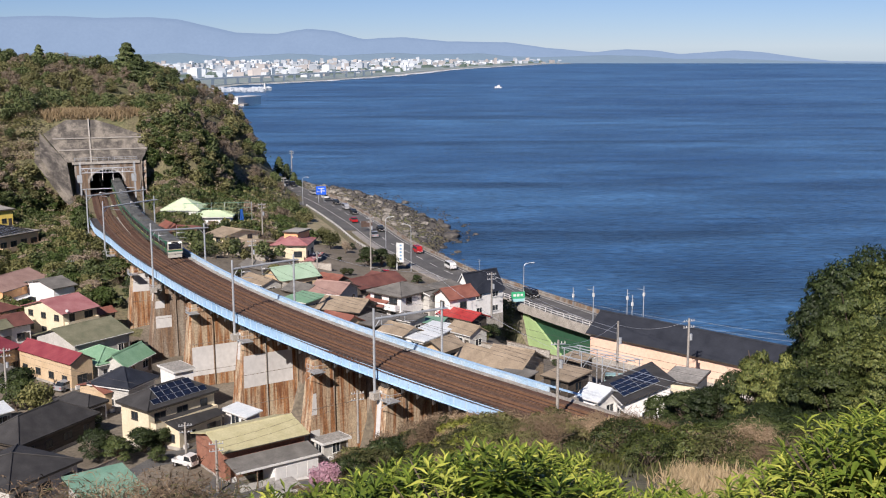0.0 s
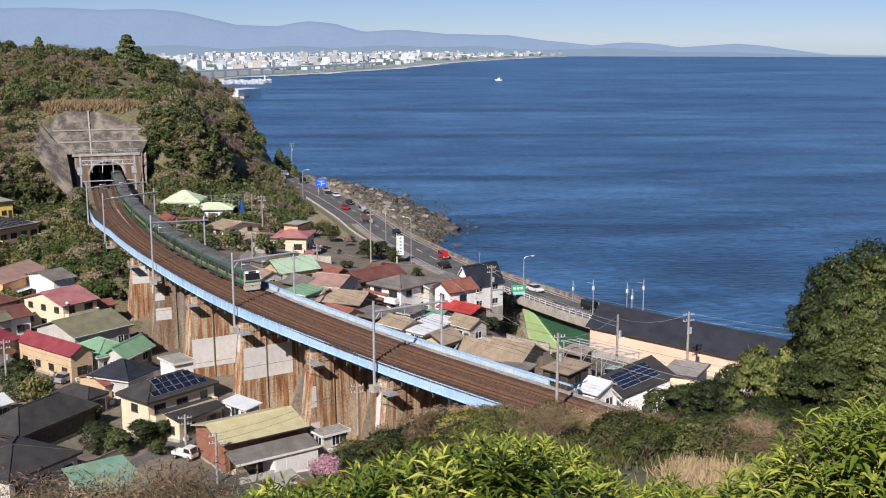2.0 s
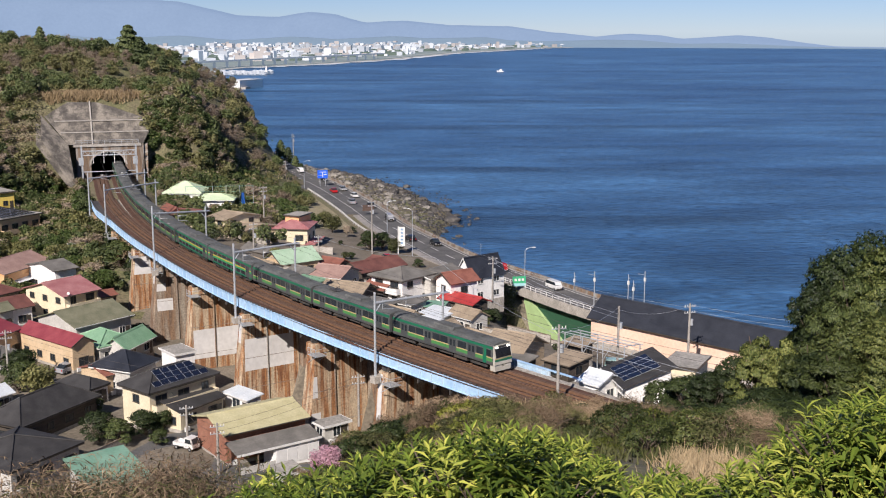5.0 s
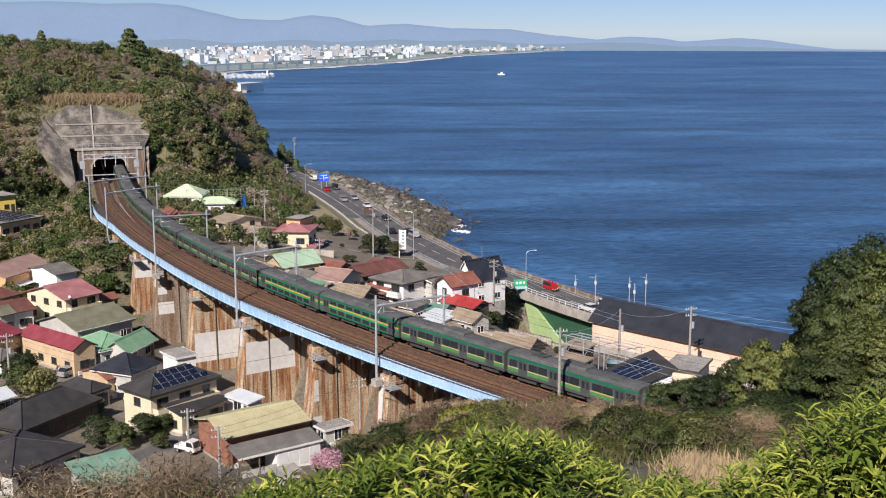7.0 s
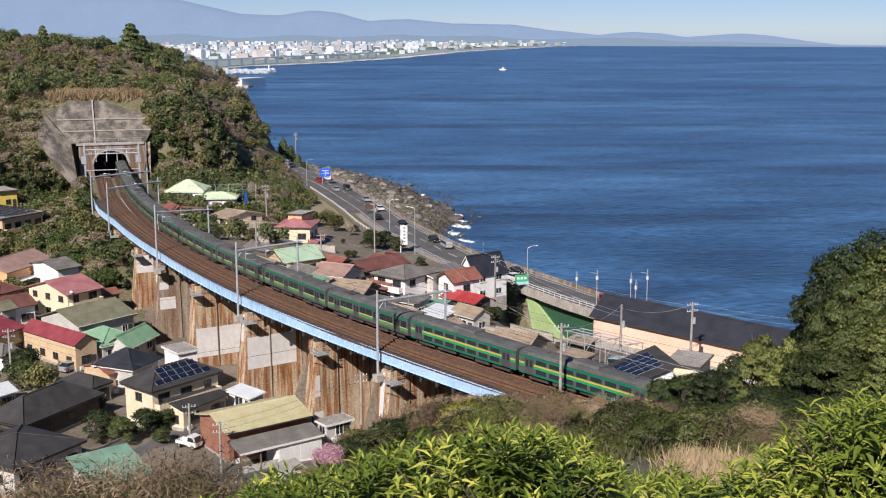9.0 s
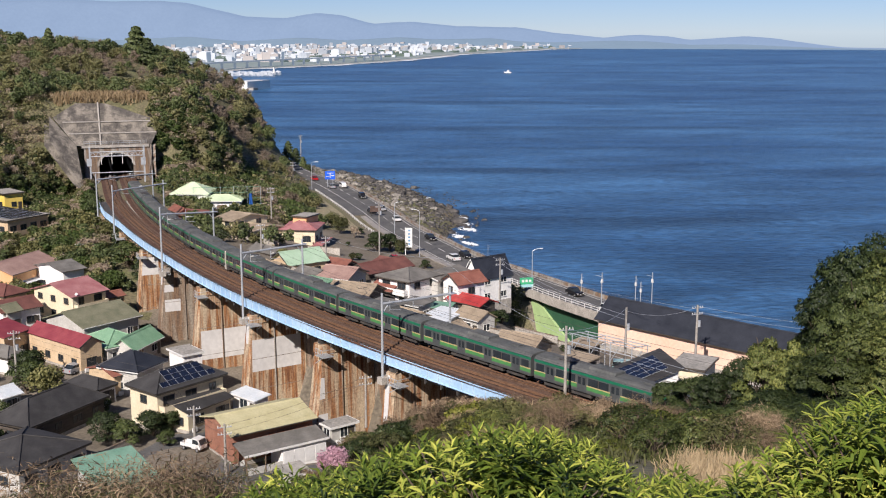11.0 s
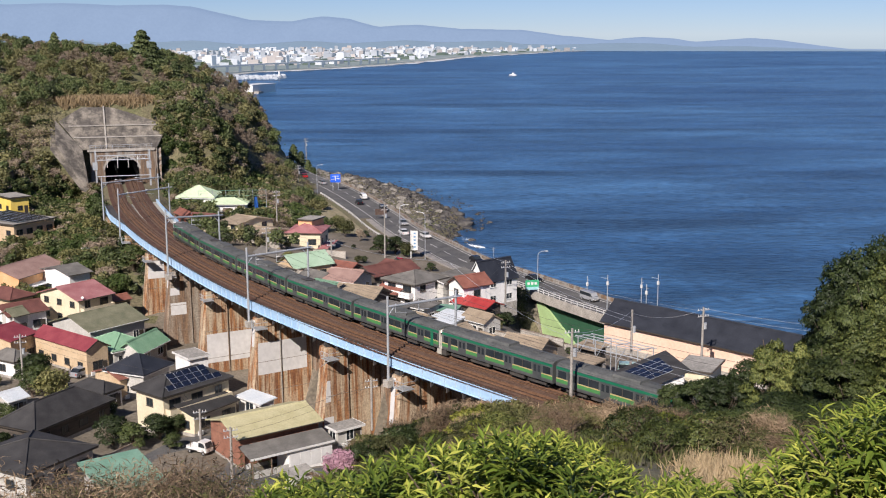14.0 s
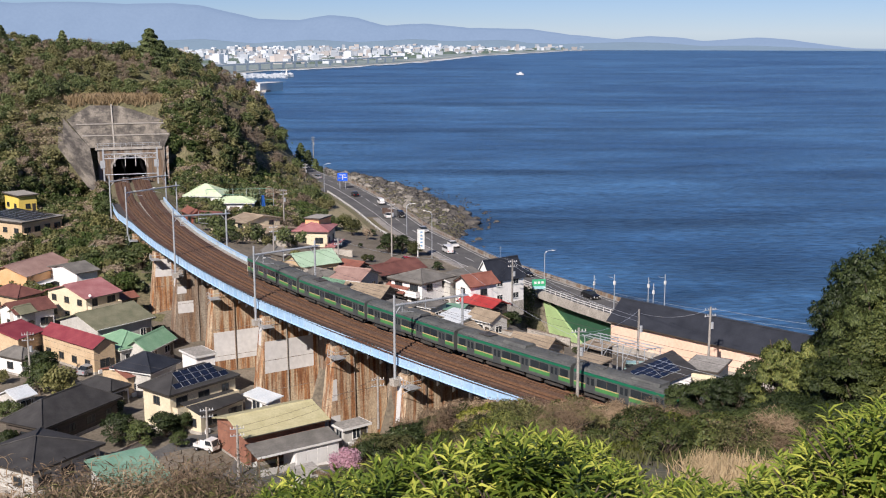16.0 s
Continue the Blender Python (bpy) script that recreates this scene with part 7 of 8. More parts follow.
def build_far():
    g = Geo()
    outer = [(-3000, 4780), (-3000, 560)]
    pts = [(x, y, 2.0) for x, y in COAST] + [(x, y, 2.0) for x, y in outer]
    n = len(pts)
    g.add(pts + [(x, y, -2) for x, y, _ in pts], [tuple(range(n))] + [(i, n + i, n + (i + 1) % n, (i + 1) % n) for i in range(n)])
    tagged(new("far_shore", g.mesh("far_shore", FAR_LAND)), "low land of the far bay shore, haze painted in", "land", kind="structure")
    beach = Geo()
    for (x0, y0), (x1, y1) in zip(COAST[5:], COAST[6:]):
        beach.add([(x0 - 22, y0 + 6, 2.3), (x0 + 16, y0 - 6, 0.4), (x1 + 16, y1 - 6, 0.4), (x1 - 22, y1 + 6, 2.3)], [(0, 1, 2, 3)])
    tagged(new("beach", beach.mesh("beach", FAR_SAND)), "pale sandy beach along the far bay, haze painted in", "beach", kind="structure")
    surf = Geo()
    r = random.Random(2)
    for (x0, y0), (x1, y1) in zip(COAST[6:], COAST[7:]):
        for k in range(8):
            a, b = k / 8, (k + r.uniform(0.4, 0.9)) / 8
            w = r.uniform(12, 26)
            surf.add([(x0 + (x1 - x0) * a + 18, y0 + (y1 - y0) * a - 6, 0.6), (x0 + (x1 - x0) * a + 18 + w, y0 + (y1 - y0) * a - 6, 0.6), (x0 + (x1 - x0) * b + 18 + w, y0 + (y1 - y0) * b - 6, 0.6), (x0 + (x1 - x0) * b + 18, y0 + (y1 - y0) * b - 6, 0.6)], [(0, 1, 2, 3)])
    tagged(new("far_surf", surf.mesh("far_surf", FOAM)), "thin white surf line along the far beach", "surf", kind="stuff")

    # ranges of hills behind the town: rounded ridges with depth
    def ridge(name, label, dist, heights, material, thick, seed):
        r = random.Random(seed)
        g = Geo()
        cols = 220
        for k in range(cols + 1):
            u = -0.62 + 1.12 * k / cols
            d = dist / math.sqrt(1 + u * u) * 1.0
            px = 784 + 2000 * u
            h = float(np.interp(px, [p[0] for p in heights], [p[1] for p in heights]))
            wob = 2.2 * noise.noise(Vector((u * 30, seed, 0))) + 1.1 * noise.noise(Vector((u * 90, seed, 3))) + 0.5 * noise.noise(Vector((u * 240, seed, 5)))
            top = max(1.0, h + wob * min(1, h / 40))
            x = u * d
            for f, zz in ((1.0 - thick, 0.0), (1.0 - thick * 0.6, top * 0.45), (1.0 - thick * 0.25, top * 0.86), (1.0, top), (1.01, 0.0)):
                g.v.append((x * f, d * f, zz))
        for k in range(cols):
            for i in range(4):
                g.f.append((k * 5 + i, (k + 1) * 5 + i, (k + 1) * 5 + i + 1, k * 5 + i + 1))
        ob = tagged(new(name, g.mesh(name, material, True)), label, "hills", kind="structure")
    ridge("backdrop", "mountain range behind the bay, blue haze painted in as emission", 4820, [(-500, 235), (-200, 205), (0, 184), (100, 190), (200, 182), (280, 187), (330, 178), (430, 124), (500, 120), (555, 139), (600, 131), (650, 96), (720, 105), (800, 86), (900, 83), (960, 62), (1000, 52), (1050, 40), (1110, 52), (1160, 48), (1200, 32), (1300, 47), (1350, 38), (1420, 16), (1470, 4), (1560, 2), (1700, 2)], HILL_FAR, 0.03, 3)
    ridge("backdrop_1", "wooded hills close behind the far town, blue haze painted in", 4660, [(-500, 90), (0, 34), (120, 48), (200, 30), (330, 44), (420, 26), (520, 40), (600, 30), (700, 42), (760, 34), (860, 38), (900, 26), (960, 22), (1080, 30), (1130, 26), (1200, 14), (1290, 16), (1400, 6), (1500, 0), (1600, 0)], HILL_NEAR, 0.05, 9)

    # the town along the bay
    r = random.Random(12)
    shapes = []
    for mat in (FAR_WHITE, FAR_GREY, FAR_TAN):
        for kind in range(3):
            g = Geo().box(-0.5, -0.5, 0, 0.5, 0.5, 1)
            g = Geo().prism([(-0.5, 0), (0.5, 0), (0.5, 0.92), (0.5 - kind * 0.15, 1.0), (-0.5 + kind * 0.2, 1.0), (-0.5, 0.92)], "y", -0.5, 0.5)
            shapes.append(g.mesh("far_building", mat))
    placed = 0
    low = {FAR_WHITE: Geo(), FAR_GREY: Geo(), FAR_TAN: Geo()}
    trees = Geo()
    for k in range(3600):
        y = 2350 + 2200 * r.random() ** 1.15
        x = far_coast(y) - 40 - abs(r.gauss(0, 1)) * 420 - r.random() * 500
        if x / y < -0.33:
            continue
        tall = r.random() ** 3.5 * 22 + 5
        w = r.uniform(9, 26) if tall < 18 else r.uniform(10, 22)
        deep = r.uniform(12, 22)
        if placed < 280 and (tall > 8):
            shape = r.choice(shapes)
            ob = thing("far_building", pose(x, y, 1.5, 0, 0, r.uniform(-25, 25)) @ Matrix.Diagonal((w * 0.85, deep, tall * 0.9, 1)), "pale distant town building by the bay, haze painted in", "building", group="far town", data=shape)
            placed += 1
        elif r.random() < 0.72:
            low[r.choice((FAR_WHITE, FAR_WHITE, FAR_WHITE, FAR_GREY, FAR_TAN))].box(-0.5, -0.5, 0, 0.5, 0.5, 1, pose(x, y, 1.5, 0, 0, r.uniform(-30, 30)) @ Matrix.Diagonal((w * 0.7, deep, tall * 0.6 + 2, 1)))
        else:
            b = pose(x, y, 1.5, 0, 0, r.uniform(0, 360)) @ Matrix.Diagonal((r.uniform(10, 40), r.uniform(8, 16), r.uniform(4, 9), 1))
            pts = [b @ Vector((math.cos(6.283 * i / 7), math.sin(6.283 * i / 7), 0)) for i in range(7)] + [b @ Vector((math.cos(6.283 * i / 7 + 0.4) * 0.6, math.sin(6.283 * i / 7 + 0.4) * 0.6, r.uniform(0.7, 1.1))) for i in range(7)]
            trees.add(pts, [(i, (i + 1) % 7, 7 + (i + 1) % 7, 7 + i) for i in range(7)] + [tuple(range(7, 14))])
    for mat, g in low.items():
        tagged(new("far_houses", g.mesh("far_houses", mat)), "crowded pale roofs of the far town, haze painted in", "houses", kind="stuff")
    tagged(new("far_trees", trees.mesh("far_trees", FAR_TREES)), "dark tree belts between the far houses, haze painted in", "trees", kind="stuff")
    # elevated coast highway
    h = thing("far_highway", Matrix(), "pale elevated highway along the far shore", "bridge")
    pts = [(-420, 1700), (-385, 1850), (-330, 2010), (-270, 2160), (-190, 2380), (-130, 2560)]
    for (x0, y0), (x1, y1) in zip(pts, pts[1:]):
        part("deck", Geo().slab([(x0 - 12, y0, 14), (x0, y0, 14), (x1, y1, 14), (x1 - 12, y1, 14)], 2.4), FAR_GREY, h)
        for k in range(4):
            f = k / 4
            part("column", Geo().box(x0 + (x1 - x0) * f - 7, y0 + (y1 - y0) * f - 2, 0, x0 + (x1 - x0) * f - 3, y0 + (y1 - y0) * f + 2, 12), FAR_GREY, h)
    # white harbour building under the headland, breakwater stones
    b = thing("harbour_building", pose(-226, 1250, 0, 0, 0, -22), "long white windowless harbour building by the water", "building")
    part("wall", Geo().box(-10, -8, 0, 10, 40, 9.0), plain("harbour white", (0.82, 0.82, 0.78), 0.8), b)
    part("roof", Geo().box(-10.4, -8.4, 9.0, 10.4, 40.4, 9.5), FRAME_WHITE, b)
    part("jetty", Geo().box(9, -6, 0, 16, 4, 2.4), CONCRETE, b)
    st = Geo()
    for k in range(160):
        x, y, q = r.uniform(-330, -255), r.uniform(1640, 1700), r.uniform(2, 4)
        st.box(-q, -q, 0, q, q, q * 1.2, pose(x, y, 0, r.uniform(-30, 30), r.uniform(-30, 30), r.uniform(0, 90)))
    tagged(new("breakwater", st.mesh("breakwater", FAR_GREY)), "heap of pale breakwater blocks", "breakwater", kind="stuff")
    t = thing("lighthouse", pose(-255, 1660, 0), "small white harbour light", "lighthouse")
    part("tower", Geo().tube((0, 0, 0), (0, 0, 10), 2, 1.4, 10), FRAME_WHITE, t)
    part("lantern", Geo().tube((0, 0, 10), (0, 0, 12), 1.0, 0.9, 8), FRAME_WHITE, t)
    boat = thing("boat", pose(91, 1778, 0, 0, 0, 170), "small white motor boat on the open sea", "boat")
    part("hull", Geo().prism([(-5, 0.2), (5, 0.2), (6.5, 2.0), (-5, 1.7)], "y", -1.6, 1.6), FRAME_WHITE, boat)
    part("cabin", Geo().prism([(-2, 1.8), (2, 1.9), (1.3, 4.2), (-1.8, 4.2)], "y", -1.3, 1.3), FRAME_WHITE, boat)
    part("mast", Geo().tube((-1, 0, 4.2), (-1, 0, 6.5), 0.15, n=6), GALVANISED, boat)


build_far()


# ---- plants ----
RNG = np.random.RandomState(7)


def leaf_cards(centres, outward, size, spread=0.6, slim=0.6):
    """Small four-cornered leaves at the centres, turned roughly outward."""
    n = len(centres)
    nrm = outward + RNG.normal(0, spread, (n, 3)) + np.array([0, 0, 0.35])
    nrm /= np.linalg.norm(nrm, axis=1, keepdims=True)
    a = np.cross(nrm, RNG.normal(0, 1, (n, 3)))
    a /= np.linalg.norm(a, axis=1, keepdims=True)
    b = np.cross(nrm, a)
    s = size * RNG.uniform(0.6, 1.35, (n, 1))
    a, b = a * s, b * s * slim
    bend = nrm * s * 0.25
    quad = np.stack([centres - a - bend, centres - b, centres + a - bend, centres + b], 1)
    return quad.reshape(-1, 3)


def lobes_cloud(count, lobes, wide, tall, low=0.25, hollow=0.8, lump=1.0):
    """Points on the skins of several lobes that make up a crown; the outline is uneven."""
    k = lobes
    c = np.stack([RNG.normal(0, 0.42, k) * wide, RNG.normal(0, 0.42, k) * wide, tall * (low + (1 - low) * RNG.uniform(0.15, 0.85, k))], 1)
    c[0] = (0, 0, tall * 0.8)
    reach = np.linalg.norm(c[:, :2], axis=1, keepdims=True)
    c[:, :2] *= np.minimum(1, 0.72 * wide / np.maximum(reach, 1e-6))
    fall = 1 - 0.55 * np.clip((c[:, 2] / tall - 0.55) / 0.45, 0, 1)
    c[:, :2] *= fall[:, None]
    rad = RNG.uniform(0.30, 0.52, k) * min(wide, tall * 0.6) * lump
    pick = RNG.choice(k, count, p=rad ** 2 / (rad ** 2).sum())
    d = RNG.normal(0, 1, (count, 3))
    d /= np.linalg.norm(d, axis=1, keepdims=True)
    shell = rad[pick] * RNG.uniform(hollow, 1.08, count)
    p = c[pick] + d * shell[:, None] * np.array([1, 1, 0.8])
    keep = p[:, 2] > 0.04 * tall
    return p[keep], d[keep]


def cards_mesh(name, verts, material):
    n = len(verts) // 4
    me = bpy.data.meshes.new(name)
    me.vertices.add(len(verts))
    me.vertices.foreach_set("co", np.asarray(verts, np.float32).ravel())
    me.loops.add(n * 4)
    me.loops.foreach_set("vertex_index", np.arange(n * 4, dtype=np.int32))
    me.polygons.add(n)
    me.polygons.foreach_set("loop_start", np.arange(0, n * 4, 4, dtype=np.int32))
    me.polygons.foreach_set("loop_total", np.full(n, 4, np.int32))
    me.update(calc_edges=True)
    me.materials.append(material)
    return me


def trunk_geo(tall, wide, seed, r0):
    r = random.Random(seed)
    g = Geo()
    p = Vector((0, 0, -0.8))
    joints = [p]
    for k in range(4):
        p = p + Vector((r.uniform(-0.12, 0.12) * wide, r.uniform(-0.12, 0.12) * wide, tall * 0.2))
        joints.append(p)
    for k, (a, b) in enumerate(zip(joints, joints[1:])):
        g.tube(a, b, r0 * (1 - k * 0.2), r0 * (0.8 - k * 0.2) + 0.01, 7)
    for k in range(7):
        a = joints[2 + k % 3]
        ang = k * 2.4
        b = a + Vector((math.cos(ang) * wide * 0.45, math.sin(ang) * wide * 0.45, tall * r.uniform(0.12, 0.3)))
        g.tube(a, b, r0 * 0.4, r0 * 0.12, 5)
    return g


def tree_kind(name, count, lobes, wide, tall, leaf, material, seed, slim=0.6, hollow=0.72, lump=1.0):
    p, d = lobes_cloud(count, lobes, wide, tall, 0.2, hollow, lump)
    crown = cards_mesh("crown", leaf_cards(p, d, leaf, slim=slim), material)
    trunk = trunk_geo(tall, wide, seed, tall * 0.022 + 0.06).mesh("trunk", BARK)
    return crown, trunk


def clump_kind(count, clumps, wide, tall, leaf, material, seed, clump, flat=0.62, low=0.10):
    """A dense evergreen: shelves of leaf clumps on a domed crown, bare underneath, with dark gaps between them."""
    k = np.arange(clumps) + 0.5
    h = 1 - 1.3 * k / clumps
    ang = k * 2.39996 + RNG.normal(0, 0.3, clumps)
    ring = np.sqrt(np.maximum(0.03, 1 - np.clip(h, -0.25, 1) ** 2)) * RNG.uniform(0.62, 1.0, clumps)
    c = np.column_stack([np.cos(ang) * ring * wide, np.sin(ang) * ring * wide, tall * (low + (0.96 - low) * (0.42 + 0.5 * h) + RNG.normal(0, 0.015, clumps))])
    rad = clump * RNG.uniform(0.6, 1.4, clumps)
    c[:, 2] -= rad * flat
    pick = RNG.choice(clumps, count, p=rad ** 2 / (rad ** 2).sum())
    d = RNG.normal(0, 1, (count, 3)) + np.column_stack([np.cos(ang[pick]) * ring[pick], np.sin(ang[pick]) * ring[pick], np.full(count, 0.3)]) * 0.8
    d[:, 2] = np.where(d[:, 2] < -0.25, -0.3 * d[:, 2], d[:, 2])
    d /= np.linalg.norm(d, axis=1, keepdims=True)
    turn = pick * 1.7
    bumps = 1 + 0.22 * np.sin(d[:, 0] * 7 + turn) * np.sin(d[:, 1] * 7 + turn * 2) + 0.14 * np.sin(d[:, 2] * 12 + d[:, 0] * 9 + turn)
    pts = c[pick] + d * (rad[pick] * bumps * RNG.uniform(0.86, 1.05, count))[:, None] * np.array([1, 1, flat])
    crown = cards_mesh("crown", leaf_cards(pts, d, leaf, 0.38, 0.5), material)
    g = trunk_geo(tall * 0.9, wide, seed, tall * 0.022 + 0.06)
    for q in c:
        g.tube((0, 0, max(0.3, q[2] - 0.35 * tall)), tuple(q), 0.07, 0.02, 4)
    return crown, g.mesh("trunk", BARK)


def plant(kind, x, y, z, size, label, name="tree", category="tree", group=""):
    crown, trunk = kind
    ob = thing(name, pose(x, y, z, 0, 0, random.uniform(0, 360)) @ Matrix.Diagonal((size * random.uniform(0.9, 1.15), size * random.uniform(0.9, 1.15), size, 1)), label, category, group)
    part("crown", crown, None, ob)
    part("trunk", trunk, None, ob)
    return ob


random.seed(21)
# headland woods: unit trees 7 m tall
WOOD_KINDS = [("dark evergreen tree on the wooded headland", tree_kind("t", 580, 14, 3.0, 7.0, 0.38, LEAF_WOOD, 1)),
              ("dark evergreen tree on the wooded headland", tree_kind("t", 580, 16, 3.4, 6.4, 0.38, LEAF_WOOD, 2)),
              ("olive green tree on the wooded headland", tree_kind("t", 560, 14, 3.2, 5.6, 0.37, LEAF_OLIVE, 3)),
              ("olive green tree on the wooded headland", tree_kind("t", 560, 13, 3.0, 6.2, 0.37, LEAF_OLIVE, 4)),
              ("leafless brown tree on the wooded headland", tree_kind("t", 520, 12, 3.2, 6.0, 0.45, LEAF_BROWN, 5, 0.18, 0.3)),
              ("leafless brown tree on the wooded headland", tree_kind("t", 520, 12, 2.8, 6.6, 0.45, LEAF_BROWN, 6, 0.18, 0.3))]


def conifer_kind(count, wide, tall, leaf, material, seed):
    """A ragged cone of drooping sprays round a straight trunk."""
    t = RNG.uniform(0.08, 1.0, count) ** 0.8
    ang = RNG.uniform(0, 6.283, count)
    tier = 0.75 + 0.25 * np.sin(t * 40 + ang * 2)
    rad = wide * (1.03 - t) ** 0.5 * np.minimum(1, 0.45 + 2 * t) * tier * np.sqrt(RNG.uniform(0.35, 1, count))
    p = np.column_stack([np.cos(ang) * rad, np.sin(ang) * rad, t * tall])
    d = np.column_stack([np.cos(ang), np.sin(ang), np.full(count, 0.3)])
    trunk = Geo().tube((0, 0, -0.8), (0, 0, tall * 0.95), tall * 0.025, 0.04, 7).mesh("trunk", BARK)
    return cards_mesh("crown", leaf_cards(p, d, leaf), material), trunk


CONIFER = conifer_kind(2000, 3.9, 8.6, 0.36, LEAF_WOOD, 7)


def mixing(x, y):
    """Which kind grows where: broad patches of evergreen, olive and bare wood."""
    v = 0.5 * float(lumps(x, y, 46, 31)) + 0.45 * float(lumps(x, y, 17, 32)) + random.gauss(0, 0.32)
    return random.choice((0, 1)) if v < -0.22 else random.choice((2, 3)) if v < 0.3 else random.choice((4, 5))


def clear_of(x, y, margin=0.0):
    return all((x - a) ** 2 + (y - b) ** 2 > (r + margin) ** 2 for a, b, r in HOUSE_SPOTS)


def grow_woods():
    spots = RNG.uniform((-330, 235), (-36, 480), (5200, 2))
    z = ground_height(spots[:, 0], spots[:, 1])
    s, o = line_coords(spots[:, 0], spots[:, 1])
    rs, e = road_coords(spots[:, 0], spots[:, 1])
    taken = {}
    woods = {m: [] for m in (LEAF_WOOD, LEAF_OLIVE, LEAF_BROWN)}
    singles = 0
    for (x, y), h, ss, oo, ee in zip(spots, z, s, o, e):
        if h < (15.0 if y < 320 else 11.4) or ee < 10.5 or x / y < -0.47:
            continue
        if -62 < ss < 16 and -13 < oo - 2.6 < 20 - 0.1 * min(0, ss + 30) and ss > -48:
            continue
        if -60 < ss <= 18 and 0 < oo < 18:
            continue
        if oo < 14 and oo > -9 and ss > 5:
            continue
        if not clear_of(x, y, 2.2):
            continue
        cell = (int(x // 3.6), int(y // 4.6))
        if cell in taken:
            continue
        taken[cell] = 1
        k = mixing(x, y)
        size = random.uniform(0.55, 1.0) * (0.8 if h < 22 else 1.0) * (0.8 if y > 425 else 1)
        label, kind = WOOD_KINDS[k]
        if singles < 250 and (y < 365 or (y > 400 and x > -190)) and random.random() < 0.55:
            plant(kind, x, y, h - 0.3, size, label, group="headland trees")
            singles += 1
        else:
            co = np.empty(len(kind[0].vertices) * 3, np.float32)
            kind[0].vertices.foreach_get("co", co)
            co = co.reshape(-1, 3)
            a = random.uniform(0, 6.28)
            rot = np.array([[math.cos(a), -math.sin(a), 0], [math.sin(a), math.cos(a), 0], [0, 0, 1]])
            woods[kind[0].materials[0]].append(co @ rot.T * size + np.array([x, y, h - 0.3]))
    for mat, words in ((LEAF_WOOD, "dark evergreen wood covering the headland"), (LEAF_OLIVE, "olive green scrub wood on the headland"), (LEAF_BROWN, "bare brown winter wood on the headland")):
        if woods[mat]:
            tagged(new("woodland", cards_mesh("woodland", np.concatenate(woods[mat]), mat)), words, "woods", kind="stuff")
    # undergrowth and pale reeds above the tunnel
    spots = RNG.uniform((-330, 240), (-38, 440), (6500, 2))
    h = ground_height(spots[:, 0], spots[:, 1])
    s, o = line_coords(spots[:, 0], spots[:, 1])
    _, e = road_coords(spots[:, 0], spots[:, 1])
    ok = (h > np.where(spots[:, 1] < 285, 14.5, 11.2)) & (e > 9.5) & ~((s > -46) & (s < 18) & (o > -8) & (o < 17)) & ~((s > 0) & (o < 11) & (o > -8))
    spots, h = spots[ok], h[ok]
    keep = np.array([clear_of(x, y, 0.3) for x, y in spots])
    spots, h = spots[keep], h[keep]
    for mat, lo, hi, words in ((LEAF_OLIVE, 0.0, 0.5, "olive undergrowth on the slopes"), (LEAF_BROWN, 0.5, 0.8, "brown dry undergrowth on the slopes"), (LEAF_DARK, 0.8, 1.0, "dark green undergrowth on the slopes")):
        n = len(spots)
        sel = slice(int(n * lo), int(n * hi))
        base = np.column_stack([spots[sel], h[sel]])
        pts = np.repeat(base, 12, 0) + np.abs(RNG.normal(0, 1, (len(base) * 12, 3))) * (0.1, 0.1, 0.7) + RNG.normal(0, 1.0, (len(base) * 12, 3)) * (1, 1, 0.05)
        tagged(new("undergrowth", cards_mesh("undergrowth", leaf_cards(pts, np.tile((0, 0, 1.0), (len(pts), 1)), 0.33), mat)), words, "undergrowth", kind="stuff")
    # dense brush on the banks on both sides of the tunnel mouth, and ivy on the bank by the road bridge
    spots = RNG.uniform((-170, 255), (-60, 392), (30000, 2))
    s, o = line_coords(spots[:, 0], spots[:, 1])
    _, e = road_coords(spots[:, 0], spots[:, 1])
    ok = (s > -62) & (s < 22) & (e > 14) & (((o > 15) & (o < 48)) | ((o < -9) & (o > -48))) & ~((s < -26) & (o > -13) & (o < 21))
    spots = spots[ok]
    spots = spots[[clear_of(x, y, 0.8) for x, y in spots]]
    h = ground_height(spots[:, 0], spots[:, 1])
    spots, h = spots[h > 14.5], h[h > 14.5]
    patch = lumps(spots[:, 0], spots[:, 1], 9, 41) + RNG.normal(0, 0.25, len(h))
    for mat, lo, hi, words in ((LEAF_DARK, -9, -0.35, "dark green brush on the banks of the cutting"), (LEAF_OLIVE, -0.35, 0.2, "olive brush on the banks of the cutting"), (LEAF_BROWN, 0.2, 9, "dry brown brush on the banks of the cutting")):
        sel = (patch >= lo) & (patch < hi)
        base = np.column_stack([spots[sel], h[sel]])[:2600]
        tall = 0.6 + 1.5 * np.abs(RNG.normal(0, 1, (len(base), 1)))
        pts = np.repeat(base, 16, 0) + RNG.normal(0, 0.7, (len(base) * 16, 3)) * (1, 1, 0)
        pts[:, 2:] += np.repeat(tall, 16, 0) * RNG.uniform(0, 1, (len(pts), 1))
        tagged(new("brush", cards_mesh("brush", leaf_cards(pts, np.tile((0, 0, 1.0), (len(pts), 1)), 0.27), mat)), words, "brush", kind="stuff")
    pts = []
    for _ in range(3600):
        w = road_pose(RNG.uniform(434, 451.5), RNG.uniform(6.6, 8.4), 0).translation
        pts.append((w.x, w.y, RNG.uniform(4.0, 12.4)))
    pts = np.array(pts)
